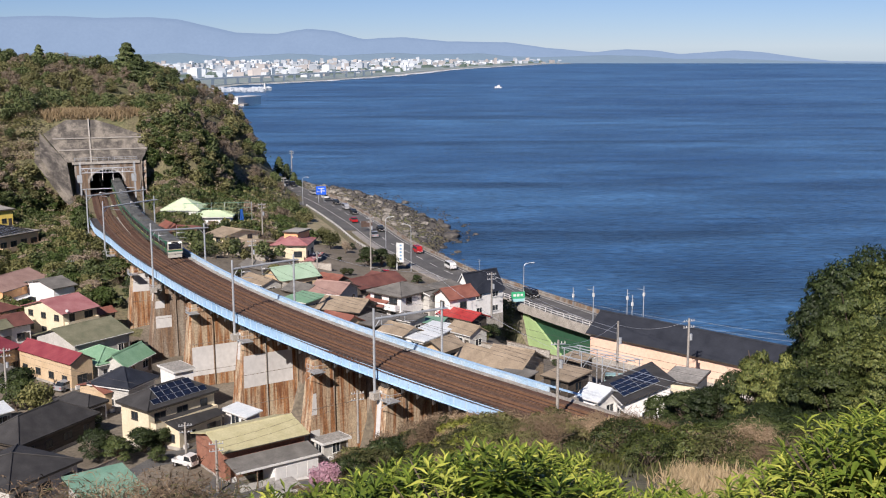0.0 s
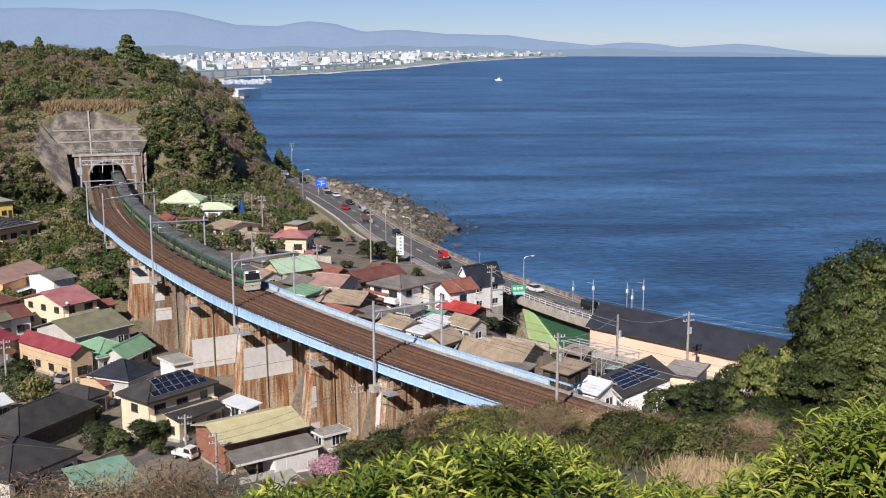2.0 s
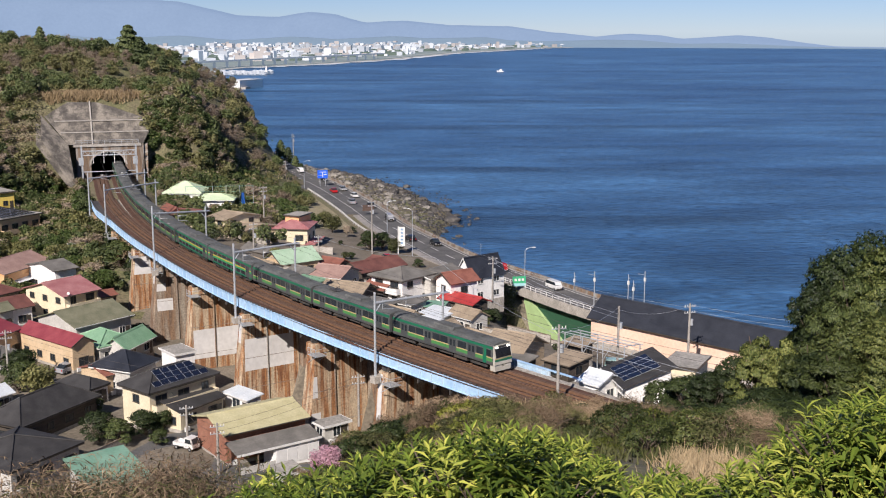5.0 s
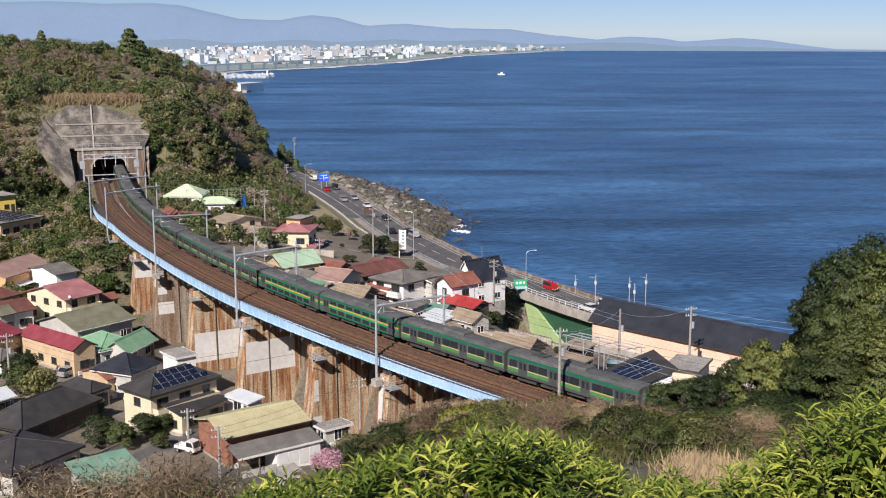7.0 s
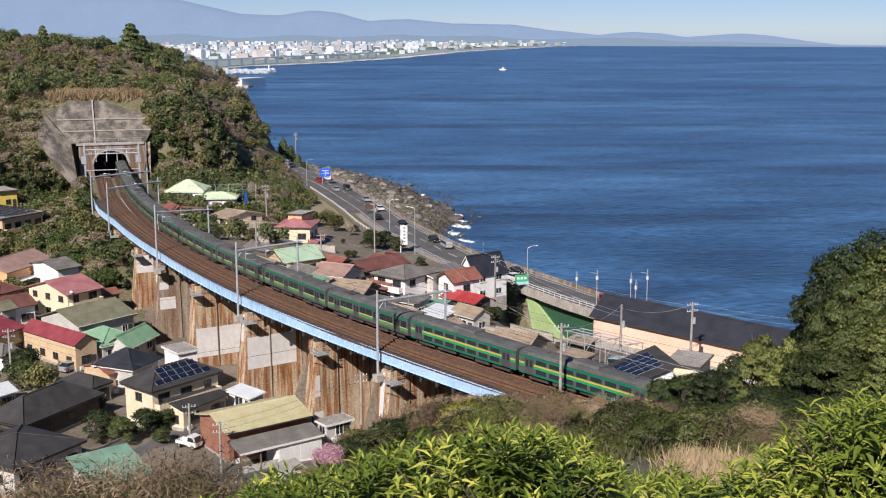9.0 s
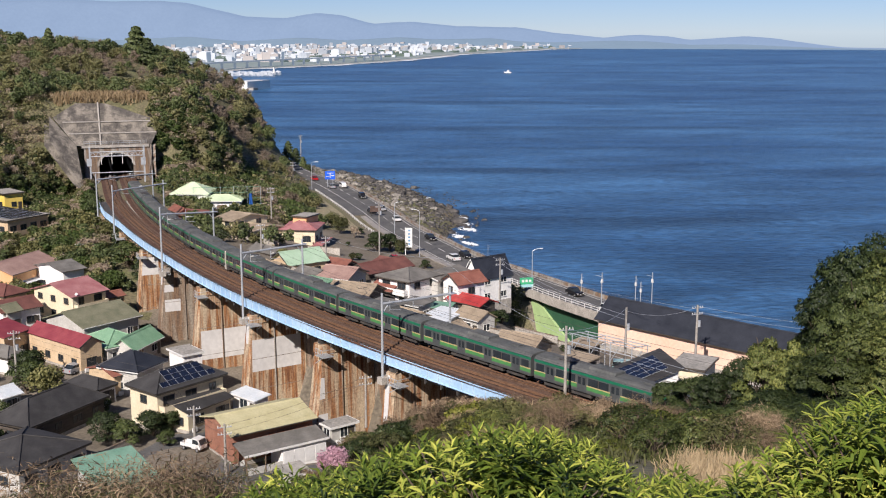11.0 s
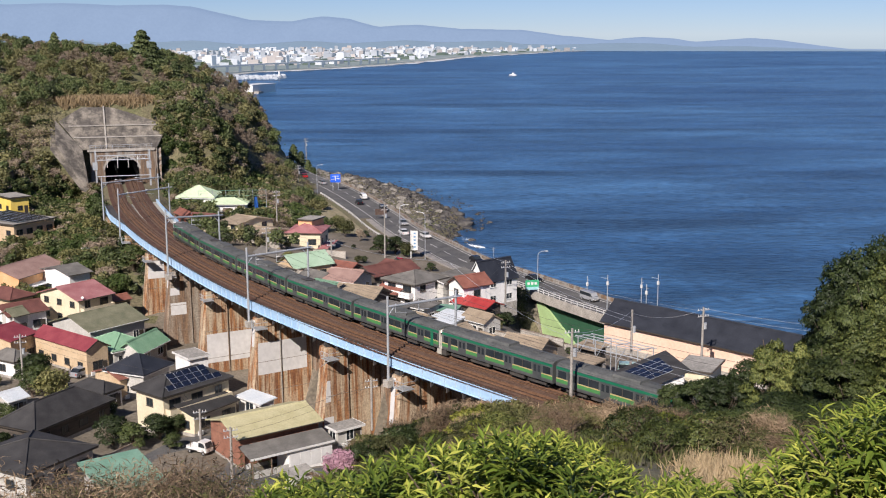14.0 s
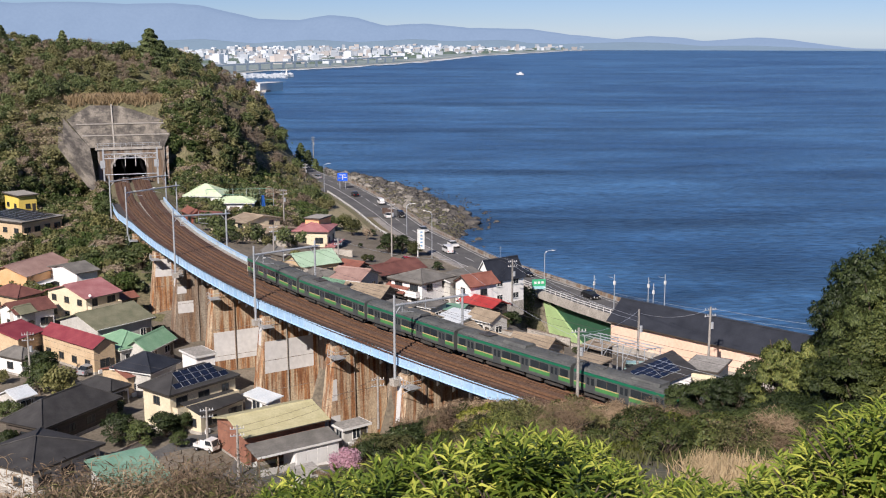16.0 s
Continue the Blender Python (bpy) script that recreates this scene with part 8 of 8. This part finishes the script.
    tagged(new("ivy", cards_mesh("ivy", leaf_cards(pts, np.tile((0, -0.6, 0.6), (len(pts), 1)), 0.24), LEAF_SCRUB)), "olive ivy covering the wall by the road bridge", "ivy", kind="stuff")
    base = []
    for _ in range(800):
        q = line_pose(-28, 2.6, 0) @ Vector((-RNG.uniform(14, 30), RNG.uniform(-17, 12), 0))
        base.append((q.x, q.y, height_at(q.x, q.y) + 0.2))
    tagged(new("reeds", blades(np.array(base), 2.2, 5, 0.09)), "tall straw-coloured reeds above the tunnel", "reeds", kind="stuff")


def blades(base, tall, per, width=0.05, material=None):
    """Dry grass: thin leaning blades."""
    n = len(base) * per
    root = np.repeat(base, per, 0) + RNG.normal(0, 0.35, (n, 3)) * (1, 1, 0)
    lean = RNG.normal(0, 0.32, (n, 3)) * tall
    lean[:, 2] = tall * RNG.uniform(0.5, 1.1, n)
    side = np.cross(lean, RNG.normal(0, 1, (n, 3)))
    side /= np.linalg.norm(side, axis=1, keepdims=True)
    w = side * width * RNG.uniform(0.6, 1.5, (n, 1))
    mid = root + lean * 0.55 + np.array([0, 0, 0.06]) * tall
    quad = np.stack([root - w, root + w, mid + w, mid - w, mid - w, mid + w, root + lean + w * 0.2, root + lean - w * 0.2], 1)
    return cards_mesh("grass", quad.reshape(-1, 3), material or DRY_GRASS)


grow_woods()


def bank_bushes():
    """Close-grown bushes on the banks beside the tunnel mouth and the far end of the viaduct."""
    kinds = [tree_kind("t", 420, 9, 2.2, 2.8, 0.24, mat, 90 + k) for k, mat in enumerate((LEAF_WOOD, LEAF_DARK, LEAF_OLIVE, LEAF_SCRUB))] + [tree_kind("t", 420, 9, 2.2, 2.6, 0.30, LEAF_BROWN, 96, 0.18, 0.3)]
    heaps = {}
    grown = 0
    for _ in range(3800):
        if RNG.uniform() < 0.55:
            q = line_pose(RNG.uniform(-52, 24), -RNG.uniform(8.5, 46), 0).translation
            rim = 0.5
        else:
            q = line_pose(RNG.uniform(-28, 66), RNG.uniform(10.2, 40), 0).translation
            rim = 0.7
        e = road_coords(np.array([q.x]), np.array([q.y]))[1][0]
        if e < 13 or not clear_of(q.x, q.y, rim):
            continue
        v = float(lumps(q.x, q.y, 14, 61)) + RNG.normal(0, 0.5)
        k = 1 if v < -0.6 else 0 if v < -0.1 else 3 if v < 0.3 else 2 if v < 0.7 else 4
        size = RNG.uniform(0.6, 1.4)
        z = height_at(q.x, q.y) - 0.2
        if grown < 120:
            plant(kinds[k], q.x, q.y, z, size, ("dark evergreen bush on the bank", "deep green bush on the bank", "olive bush on the bank", "weedy green bush on the bank", "bare brown bush on the bank")[k], "bank_bush", "bush", "bushes on the banks")
            grown += 1
            continue
        mesh = kinds[k][0]
        co = np.empty(len(mesh.vertices) * 3, np.float32)
        mesh.vertices.foreach_get("co", co)
        a = RNG.uniform(0, 6.28)
        turn = np.array([[math.cos(a), -math.sin(a), 0], [math.sin(a), math.cos(a), 0], [0, 0, 1]])
        heaps.setdefault(mesh.materials[0], []).append(co.reshape(-1, 3) @ turn.T * size + np.array([q.x, q.y, z]))
    for mat, rows in heaps.items():
        tagged(new("bank_thicket", cards_mesh("bank_thicket", np.concatenate(rows), mat)), "close-grown thicket on the railway banks", "thicket", kind="stuff")


bank_bushes()
for x, y, size in ((-113, 414, 1.45), (-108, 410, 1.15), (-100, 408, 0.85), (-151, 432, 0.95), (-176, 436, 0.9), (-118, 425, 0.9)):
    plant(CONIFER, x, y, height_at(x, y) - 0.3, size, "tall dark conifer on the skyline of the headland", "conifer", "conifer", "skyline conifers")
# dark pines where the road rounds the headland
for x, y, size in ((-62, 455, 0.8), (-58, 446, 0.7), (-66, 462, 0.9), (-55, 440, 0.6)):
    plant(CONIFER, x, y, max(height_at(x, y), 6), size, "dark pine by the road at the headland", "pine", "pine", "roadside pines")

# big evergreen trees on the spur beside the camera: unit trees 10 m tall
SPUR_BIG = [clump_kind(34000, 46, 4.2, 11.0, 0.10, mat, 11 + k, 1.15) for k, mat in enumerate((LEAF_EVER, LEAF_SPUR))]
SPUR_MID = [clump_kind(22000, 34, 2.2, 7.5, 0.085, mat, 21 + k, 0.78) for k, mat in enumerate((LEAF_EVER, LEAF_SPUR))]
# bearing, distance, crown top, radius, kind (0 dark, 1 olive)
SPUR = [
    (0.384, 85, 48.2, 5.4, 0), (0.362, 84, 46.2, 4.2, 0), (0.420, 82, 48.2, 5.0, 1), (0.352, 87, 43.4, 3.0, 0), (0.332, 88, 40.6, 2.2, 0), (0.450, 80, 48.5, 5.0, 0), (0.372, 80, 46.2, 3.6, 0),
    (0.386, 70, 46.0, 3.4, 1), (0.414, 68, 46.4, 3.4, 1), (0.442, 68, 47.4, 3.6, 1), (0.364, 67, 44.4, 2.5, 1), (0.340, 75, 42.8, 2.4, 1), (0.352, 70, 43.6, 2.4, 0),
    (0.318, 78, 41.8, 2.3, 1), (0.292, 82, 40.9, 2.3, 1), (0.274, 84, 38.9, 2.2, 0), (0.302, 73, 40.0, 2.3, 0), (0.282, 74, 38.6, 2.2, 0), (0.326, 67, 41.2, 2.2, 0),
    (0.252, 83, 37.8, 2.2, 0), (0.228, 85, 36.8, 2.4, 0), (0.204, 87, 35.6, 1.9, 0), (0.258, 75, 37.2, 2.2, 0), (0.234, 78, 36.6, 2.3, 0), (0.211, 80, 35.6, 2.0, 0),
    (0.192, 82, 33.0, 2.0, 0), (0.198, 76, 34.6, 1.9, 0), (0.186, 74, 33.2, 1.6, 0), (0.222, 72, 36.0, 1.8, 0), (0.246, 68, 38.0, 1.9, 1), (0.270, 66, 39.2, 1.9, 0), (0.300, 64, 40.6, 1.8, 0), (0.345, 62, 41.6, 1.8, 0), (0.376, 62, 42.6, 1.9, 0), (0.408, 61, 43.6, 2.0, 0),
]
for u, r, top, radius, k in SPUR:
    x, y = r * u / math.hypot(1, u), r / math.hypot(1, u)
    foot = height_at(x, y) - 0.5
    (crown, trunk), wide, high = (SPUR_BIG[k], 5.2, 11.0) if radius > 2.8 else (SPUR_MID[k], 2.9, 7.5)
    tall = max(2.6, top - foot) / (0.89 * high)
    ob = thing("evergreen_tree", pose(x, y, foot, 0, 0, random.uniform(0, 360)) @ Matrix.Diagonal((radius / wide, radius / wide * random.uniform(0.92, 1.08), tall, 1)), ("dark dense evergreen tree with rounded leaf clumps on the spur", "olive green evergreen tree with sunlit leaf clumps on the spur")[k], "tree", "evergreen trees on the spur")
    part("crown", crown, None, ob)
    part("trunk", trunk, None, ob)

# garden trees and hedges of the town
GARDEN = [clump_kind(4600, 18, 1.25, 3.3, 0.085, LEAF_EVER, 15, 0.55), tree_kind("t", 1400, 14, 1.8, 3.0, 0.15, LEAF_SCRUB, 16), tree_kind("t", 1100, 9, 1.6, 2.8, 0.2, LEAF_BROWN, 17, 0.25, 0.3)]
for x, y, size, k in ((-46, 144, 1.6, 0), (-43, 143, 1.3, 0), (-40.5, 146.5, 1.35, 0), (-38.5, 148.5, 1.2, 0), (-64, 165, 1.8, 0), (-61, 163, 1.6, 1), (-66, 170, 1.9, 0), (-58, 161.5, 0.9, 1), (-64, 152, 1.2, 0), (-60, 141, 1.1, 0), (-29, 125, 1.0, 0), (-33, 122, 1.1, 0), (-38, 127, 0.9, 1), (-64, 232, 1.8, 0), (-69, 238, 2.2, 0), (-72, 246, 2.0, 0), (-60, 226, 1.3, 0), (-62, 208, 1.4, 0), (-57, 206, 1.1, 0), (-75, 212, 1.2, 0), (-84, 240, 1.5, 1), (-92, 243, 1.4, 1), (-78, 256, 1.8, 1), (-85, 262, 1.9, 1), (-17, 262, 1.7, 0), (-14, 265, 1.5, 0), (-11, 262, 1.2, 1), (-28, 285, 1.4, 1), (-24, 280, 1.1, 2), (-31, 292, 1.4, 1), (-48, 300, 1.8, 2), (-53, 308, 2.2, 2), (-45, 316, 1.9, 2), (-56, 292, 1.7, 1), (-62, 298, 2.1, 1), (12, 196, 1.3, 0), (15, 200, 1.4, 1), (17, 206, 1.5, 2), (14, 207, 1.3, 1), (19, 204, 1.4, 1), (9, 189, 1.0, 0), (-34, 225, 0.8, 1), (-52, 178, 0.7, 0), (-20, 128, 0.9, 0), (-12, 141, 1.2, 1), (-9, 138, 1.1, 2)):
    plant(GARDEN[k], x, y, height_at(x, y) - 0.1, size, ("clipped dark garden tree", "leafy olive garden shrub", "bare brown garden shrub")[k], "garden_tree", "tree", "garden trees")


def gardens(count, x0, x1, y0, y1, sizes, seed):
    """Shrubs that fill the gaps between the houses."""
    r = random.Random(seed)
    spots = [(r.uniform(x0, x1), r.uniform(y0, y1)) for _ in range(count * 4)]
    s, o = line_coords(np.array([p[0] for p in spots]), np.array([p[1] for p in spots]))
    _, e = road_coords(np.array([p[0] for p in spots]), np.array([p[1] for p in spots]))
    made = 0
    for (x, y), oo, ee in zip(spots, o, e):
        if made >= count or ee < 10 or -6.5 < oo < 12 or not clear_of(x, y, 0.2):
            continue
        k = r.choices((0, 1, 2), (3, 2, 1.4))[0]
        plant(GARDEN[k], x, y, height_at(x, y) - 0.1, r.uniform(*sizes), ("dark garden shrub between the houses", "leafy olive garden shrub", "bare brown garden shrub")[k], "garden_shrub", "shrub", "garden shrubs")
        made += 1


gardens(22, -40, 14, 175, 292, (0.4, 0.75), 3)
gardens(10, 10, 34, 128, 190, (0.4, 0.8), 4)
gardens(26, -105, -36, 140, 262, (0.5, 1.0), 5)
NET = surface("green net", (0.10, 0.24, 0.17), (0.16, 0.32, 0.24), 1.0, 0.9, 0.2)
net = thing("net_fence", pose(-58.5, 287, 16.5, 0, 0, 8), "tall green net fence round a vine-covered tree", "fence")
for k in range(6):
    part("post", Geo().tube((-7 + k * 3.4, 0, -2), (-7 + k * 3.4, 0, 7.0), 0.06, n=6), GALVANISED, net)
for z in (1, 2.5, 4, 5.5, 6.9):
    part("rope", Geo().tube((-7, 0, z), (10, 0, z), 0.05, n=4), NET, net)
VINE = tree_kind("t", 1500, 10, 4.4, 6.8, 0.3, foliage("grey green vines", (0.12, 0.15, 0.075), (0.19, 0.22, 0.12), (0.25, 0.27, 0.16)), 18)
plant(VINE, -54.5, 290, 15.5, 1.15, "grey-green vine-smothered tree mound", "vine_mound", "tree")
plant(VINE, -62, 292, 16.5, 0.8, "grey-green vine-smothered tree mound", "vine_mound", "tree")
tarp = thing("tarpaulin", pose(-51.0, 287, 19, 0, 0, 30) @ Matrix.Diagonal((0.5, 0.5, 0.7, 1)), "hanging blue tarpaulin on the slope", "tarpaulin")
tg = Geo()
for i in range(7):
    for j in range(7):
        tg.v.append((i * 0.3 - 0.9 + 0.1 * math.sin(j), 0.25 * math.sin(i * 1.3 + j), j * 1.0 - 2))
for i in range(6):
    for j in range(6):
        tg.f.append((i * 7 + j, (i + 1) * 7 + j, (i + 1) * 7 + j + 1, i * 7 + j + 1))
part("sheet", tg, plain("blue sheet", (0.02, 0.10, 0.36), 0.5), tarp, smooth=True)

# scrub on the slope between the camera and the line
SCRUB = [clump_kind(4200, 16, 1.7, 3.3, 0.085, LEAF_SCRUB, 22, 0.62), clump_kind(4200, 16, 1.6, 3.1, 0.085, LEAF_EVER, 23, 0.6), tree_kind("t", 3800, 13, 2.4, 3.0, 0.22, LEAF_BRAMBLE, 24, 0.08, 0.2), clump_kind(3800, 14, 1.5, 2.9, 0.085, LEAF_CITRUS, 25, 0.55)]
FINE = [clump_kind(5200, 20, 1.7, 3.3, 0.06, LEAF_SCRUB, 62, 0.55), clump_kind(5200, 20, 1.6, 3.1, 0.06, LEAF_SPUR, 63, 0.55), tree_kind("t", 4200, 14, 2.4, 3.0, 0.17, LEAF_BRAMBLE, 64, 0.05, 0.15), clump_kind(4200, 16, 1.5, 2.9, 0.065, LEAF_CITRUS, 65, 0.5)]
WORDS = ("olive green bush on the slope", "dark green bush on the slope", "tangled brown bramble on the slope", "yellow-green citrus bush on the slope")
NAMES = ("bush", "bush", "bramble", "citrus_bush")


def scrub(u0, u1, r0, r1, count, weights, lo, hi, seed):
    r = random.Random(seed)
    for _ in range(count):
        u, d = r.uniform(u0, u1), r.uniform(r0, r1)
        x, y = d * u / math.hypot(1, u), d / math.hypot(1, u)
        k = r.choices((0, 1, 2, 3), weights)[0]
        plant((FINE if d < 63 else SCRUB)[k], x, y, height_at(x, y) - 0.3, r.uniform(lo, hi), WORDS[k], NAMES[k], "bush", "scrub on the slope")


scrub(-0.055, 0.012, 103, 113, 22, (0.6, 0.3, 5, 0), 1.0, 1.35, 1)
scrub(0.012, 0.062, 100, 110, 18, (0.6, 0.3, 5, 0), 0.45, 0.7, 17)
scrub(-0.085, 0.03, 84, 100, 40, (3, 3, 0.8, 1.2), 0.75, 1.15, 2)
scrub(0.0, 0.075, 78, 100, 26, (1, 0.5, 2.4, 2.4), 0.7, 1.1, 3)
scrub(0.055, 0.17, 84, 104, 34, (1.6, 1.2, 4, 0.2), 0.4, 0.65, 4)
scrub(0.10, 0.19, 60, 84, 26, (2, 2, 3, 0.5), 0.5, 0.85, 15)
scrub(-0.02, 0.14, 50, 76, 30, (3, 2, 1.2, 1.0), 0.5, 0.8, 16)
scrub(0.155, 0.19, 62, 84, 10, (1, 3, 1, 0), 0.5, 0.8, 14)
scrub(0.17, 0.32, 34, 60, 46, (2, 2, 2.6, 0.8), 0.45, 0.75, 5)
scrub(0.28, 0.46, 24, 56, 56, (2.2, 1.2, 3.4, 0.5), 0.4, 0.7, 6)
scrub(-0.13, 0.16, 34, 64, 26, (3, 2, 1, 1), 0.28, 0.5, 7)
scrub(-0.40, -0.12, 40, 96, 34, (2, 2, 3, 0), 0.3, 0.5, 8)
# twiggy thicket close below the camera
TWIGS = [tree_kind("t", 16000, 22, 2.4, 3.0, 0.075, mat, 71 + k, 0.09, 0.35) for k, mat in enumerate((LEAF_BRAMBLE, LEAF_SCRUB))]
thick = random.Random(9)
for _ in range(44):
    u, d = thick.uniform(-0.45, -0.21), thick.uniform(10.8, 14)
    x, y = d * u / math.hypot(1, u), d / math.hypot(1, u)
    top = EYE[2] - d * float(np.interp(u, (-0.45, -0.36, -0.30, -0.25, -0.21), (0.425, 0.412, 0.398, 0.412, 0.428))) - thick.uniform(0.0, 0.35)
    k = thick.choices((0, 1), (4, 1))[0]
    foot = height_at(x, y) - 0.3
    plant(TWIGS[k], x, y, foot, max(0.3, (top - foot) / 3.0), ("twiggy dry brown thicket below the viewpoint", "thin olive bush below the viewpoint")[k], "thicket", "bush", "scrub on the slope")


def polar_points(u0, u1, r0, r1, count):
    u, d = RNG.uniform(u0, u1, count), RNG.uniform(r0, r1, count)
    x, y = d * u / np.hypot(1, u), d / np.hypot(1, u)
    return np.column_stack([x, y, ground_height(x, y)])


tagged(new("dry_grass", blades(polar_points(0.05, 0.18, 82, 112, 620), 1.7, 12, 0.035)), "tall straw-coloured dry grass beside the track", "grass", kind="stuff")
tagged(new("dry_grass", blades(polar_points(0.22, 0.46, 18, 50, 1500), 0.5, 12, 0.008)), "matted pale dry grass on the spur", "grass", kind="stuff")
tagged(new("dry_grass", blades(polar_points(-0.46, -0.25, 11.0, 14, 1900), 1.6, 16, 0.0035)), "dry reedy grass on the near slope", "grass", kind="stuff")
tagged(new("weeds", blades(polar_points(-0.2, 0.45, 30, 110, 3200), 0.4, 8, 0.025, LEAF_SCRUB)), "low green weeds covering the slope", "weeds", kind="stuff")

# blossom tree
PINK = tree_kind("t", 2600, 12, 1.9, 3.6, 0.085, BLOSSOM, 41, 0.9, 0.5)
for x, y, z, size in ((-7.9, 74, 0, 0.58), (-8.6, 76, 0, 0.5)):
    plant(PINK, x, y, height_at(x, y) + 0.3, size, "small tree in pink blossom on the slope", "blossom_tree", "tree", "blossom trees")


# near shrubs with long glossy leaves
def shoot_mesh(shoots, tall, wide, leaf, seed, material, per=18):
    """Shoots that end in whorls of long folded leaves."""
    r = np.random.RandomState(seed)
    verts = []
    for _ in range(shoots):
        a, q = r.uniform(0, 6.283), wide * math.sqrt(r.uniform(0, 1))
        tip = np.array([math.cos(a) * q, math.sin(a) * q, tall * (1 - 0.45 * (q / wide) ** 2) * r.uniform(0.72, 1.08)])
        axis = np.array([math.cos(a) * 0.35 * q / wide, math.sin(a) * 0.35 * q / wide, 1.0])
        for k in range(per):
            down = k / per
            ang = k * 2.39996 + r.uniform(-0.3, 0.3)
            root = tip - axis * down * leaf * 2.1
            lift = 0.95 - 1.5 * down + r.uniform(-0.2, 0.2)
            out = np.array([math.cos(ang), math.sin(ang), lift])
            out /= np.linalg.norm(out)
            side = np.cross(out, [0, 0, 1.0])
            side /= np.linalg.norm(side)
            up = np.cross(side, out)
            ln = leaf * r.uniform(0.7, 1.15) * (0.65 + 0.5 * min(1, down * 3))
            w = ln * 0.125
            droop = -up * ln * (0.10 + 0.25 * down)
            p0, p1, p2 = root, root + out * ln * 0.5, root + out * ln + droop
            fold = up * w * 0.45
            verts += [p0, p1 + side * w + fold, p2, p1, p0, p1, p2, p1 - side * w + fold]
    return cards_mesh("foliage", np.array(verts), material)


def stem_mesh(tall, wide, seed):
    r = random.Random(seed)
    g = Geo()
    for k in range(9):
        a, q = r.uniform(0, 6.283), wide * r.uniform(0.2, 0.9)
        mid = Vector((math.cos(a) * q * 0.3, math.sin(a) * q * 0.3, tall * 0.4))
        g.tube((0, 0, -0.3), mid, 0.02, 0.015, 5).tube(mid, (math.cos(a) * q, math.sin(a) * q, tall * 0.85), 0.015, 0.006, 5)
    return g.mesh("stem", BARK)


NEAR_KINDS = [(shoot_mesh(78, 1.5, 0.95, 0.175, 51 + k, LEAF_BRIGHT, 20), stem_mesh(1.5, 0.95, 51 + k)) for k in range(4)]
# tops of the shrubs, as heights below the eye per metre, by bearing
TOP_U = [-0.215, -0.18, -0.14, -0.10, -0.04, 0.0, 0.05, 0.09, 0.115, 0.14, 0.165, 0.20, 0.24, 0.29, 0.33, 0.36, 0.385, 0.42]
TOP_K = [0.425, 0.400, 0.400, 0.392, 0.374, 0.364, 0.356, 0.350, 0.356, 0.380, 0.392, 0.392, 0.388, 0.386, 0.376, 0.360, 0.326, 0.300]


def near_shrubs():
    r = random.Random(77)
    for _ in range(215):
        u = r.uniform(-0.225, 0.43)
        d = r.choice((r.uniform(7.6, 9.5), r.uniform(8.5, 12.5), r.uniform(10, 15)))
        if u < -0.13 and r.random() < 0.45:
            continue
        if 0.29 < u < 0.335 and r.random() < 0.5:
            continue
        k = float(np.interp(u, TOP_U, TOP_K)) + (r.uniform(0.016, 0.05) if u < 0.33 else r.uniform(0.0, 0.035))
        x, y = d * u / math.hypot(1, u), d / math.hypot(1, u)
        size = r.uniform(0.75, 1.1)
        top = EYE[2] - k * d
        foliage_mesh, stem = r.choice(NEAR_KINDS)
        base = max(top - 1.5 * size, height_at(x, y) - 0.3)
        ob = thing("broadleaf_shrub", pose(x, y, base, 0, 0, r.uniform(0, 360)) @ Matrix.Diagonal((size, size, (top - base) / 1.5, 1)), "glossy broad-leaved shrub with long bright green leaves", "shrub", group="shrubs by the camera")
        part("foliage", foliage_mesh, None, ob)
        part("stem", stem, None, ob)


near_shrubs()


# wire fence by the track
f = thing("wire_fence", Matrix(), "rusty wire mesh fence on the cutting's edge", "fence")
prev = None
for k in range(9):
    u, d = 0.150 + k * 0.008, 72 + k * 1.5
    x, y = d * u, d
    z = height_at(x, y)
    part("post", Geo().tube((x, y, z - 0.5), (x, y, z + 1.9), 0.05, n=6), GALVANISED, f)
    if prev:
        for hgt in (0.4, 0.8, 1.2, 1.6, 1.85):
            part("strand", Geo().tube((prev[0], prev[1], prev[2] + hgt), (x, y, z + hgt), 0.014, n=4), GALVANISED, f)
    prev = (x, y, z)


def motions():
    for k, rail in enumerate(TRAIN):
        walk(rail, [(t, line_pose(TRACK_S + TRACK_V * t - 10 - 20 * k)) for t in np.arange(0, 16.01, 0.5)])
    for ob, row in zip(VEHICLES, TRAFFIC):
        walk(ob, [(t, traffic_pose(row[0], row[1], t)) for t in np.arange(0, 16.01, 0.5)])
    for ob, x, y, angle, late in SURF:
        rows = []
        for t in range(0, 17):
            swell = math.exp(-((t - late - 3.2) / 4.2) ** 2)
            rows.append((t, pose(x + 1.6 * (1 - swell), y + 1.2 * (1 - swell), -0.36 + 0.46 * swell, 0, 0, angle)))
        walk(ob, rows)


motions()
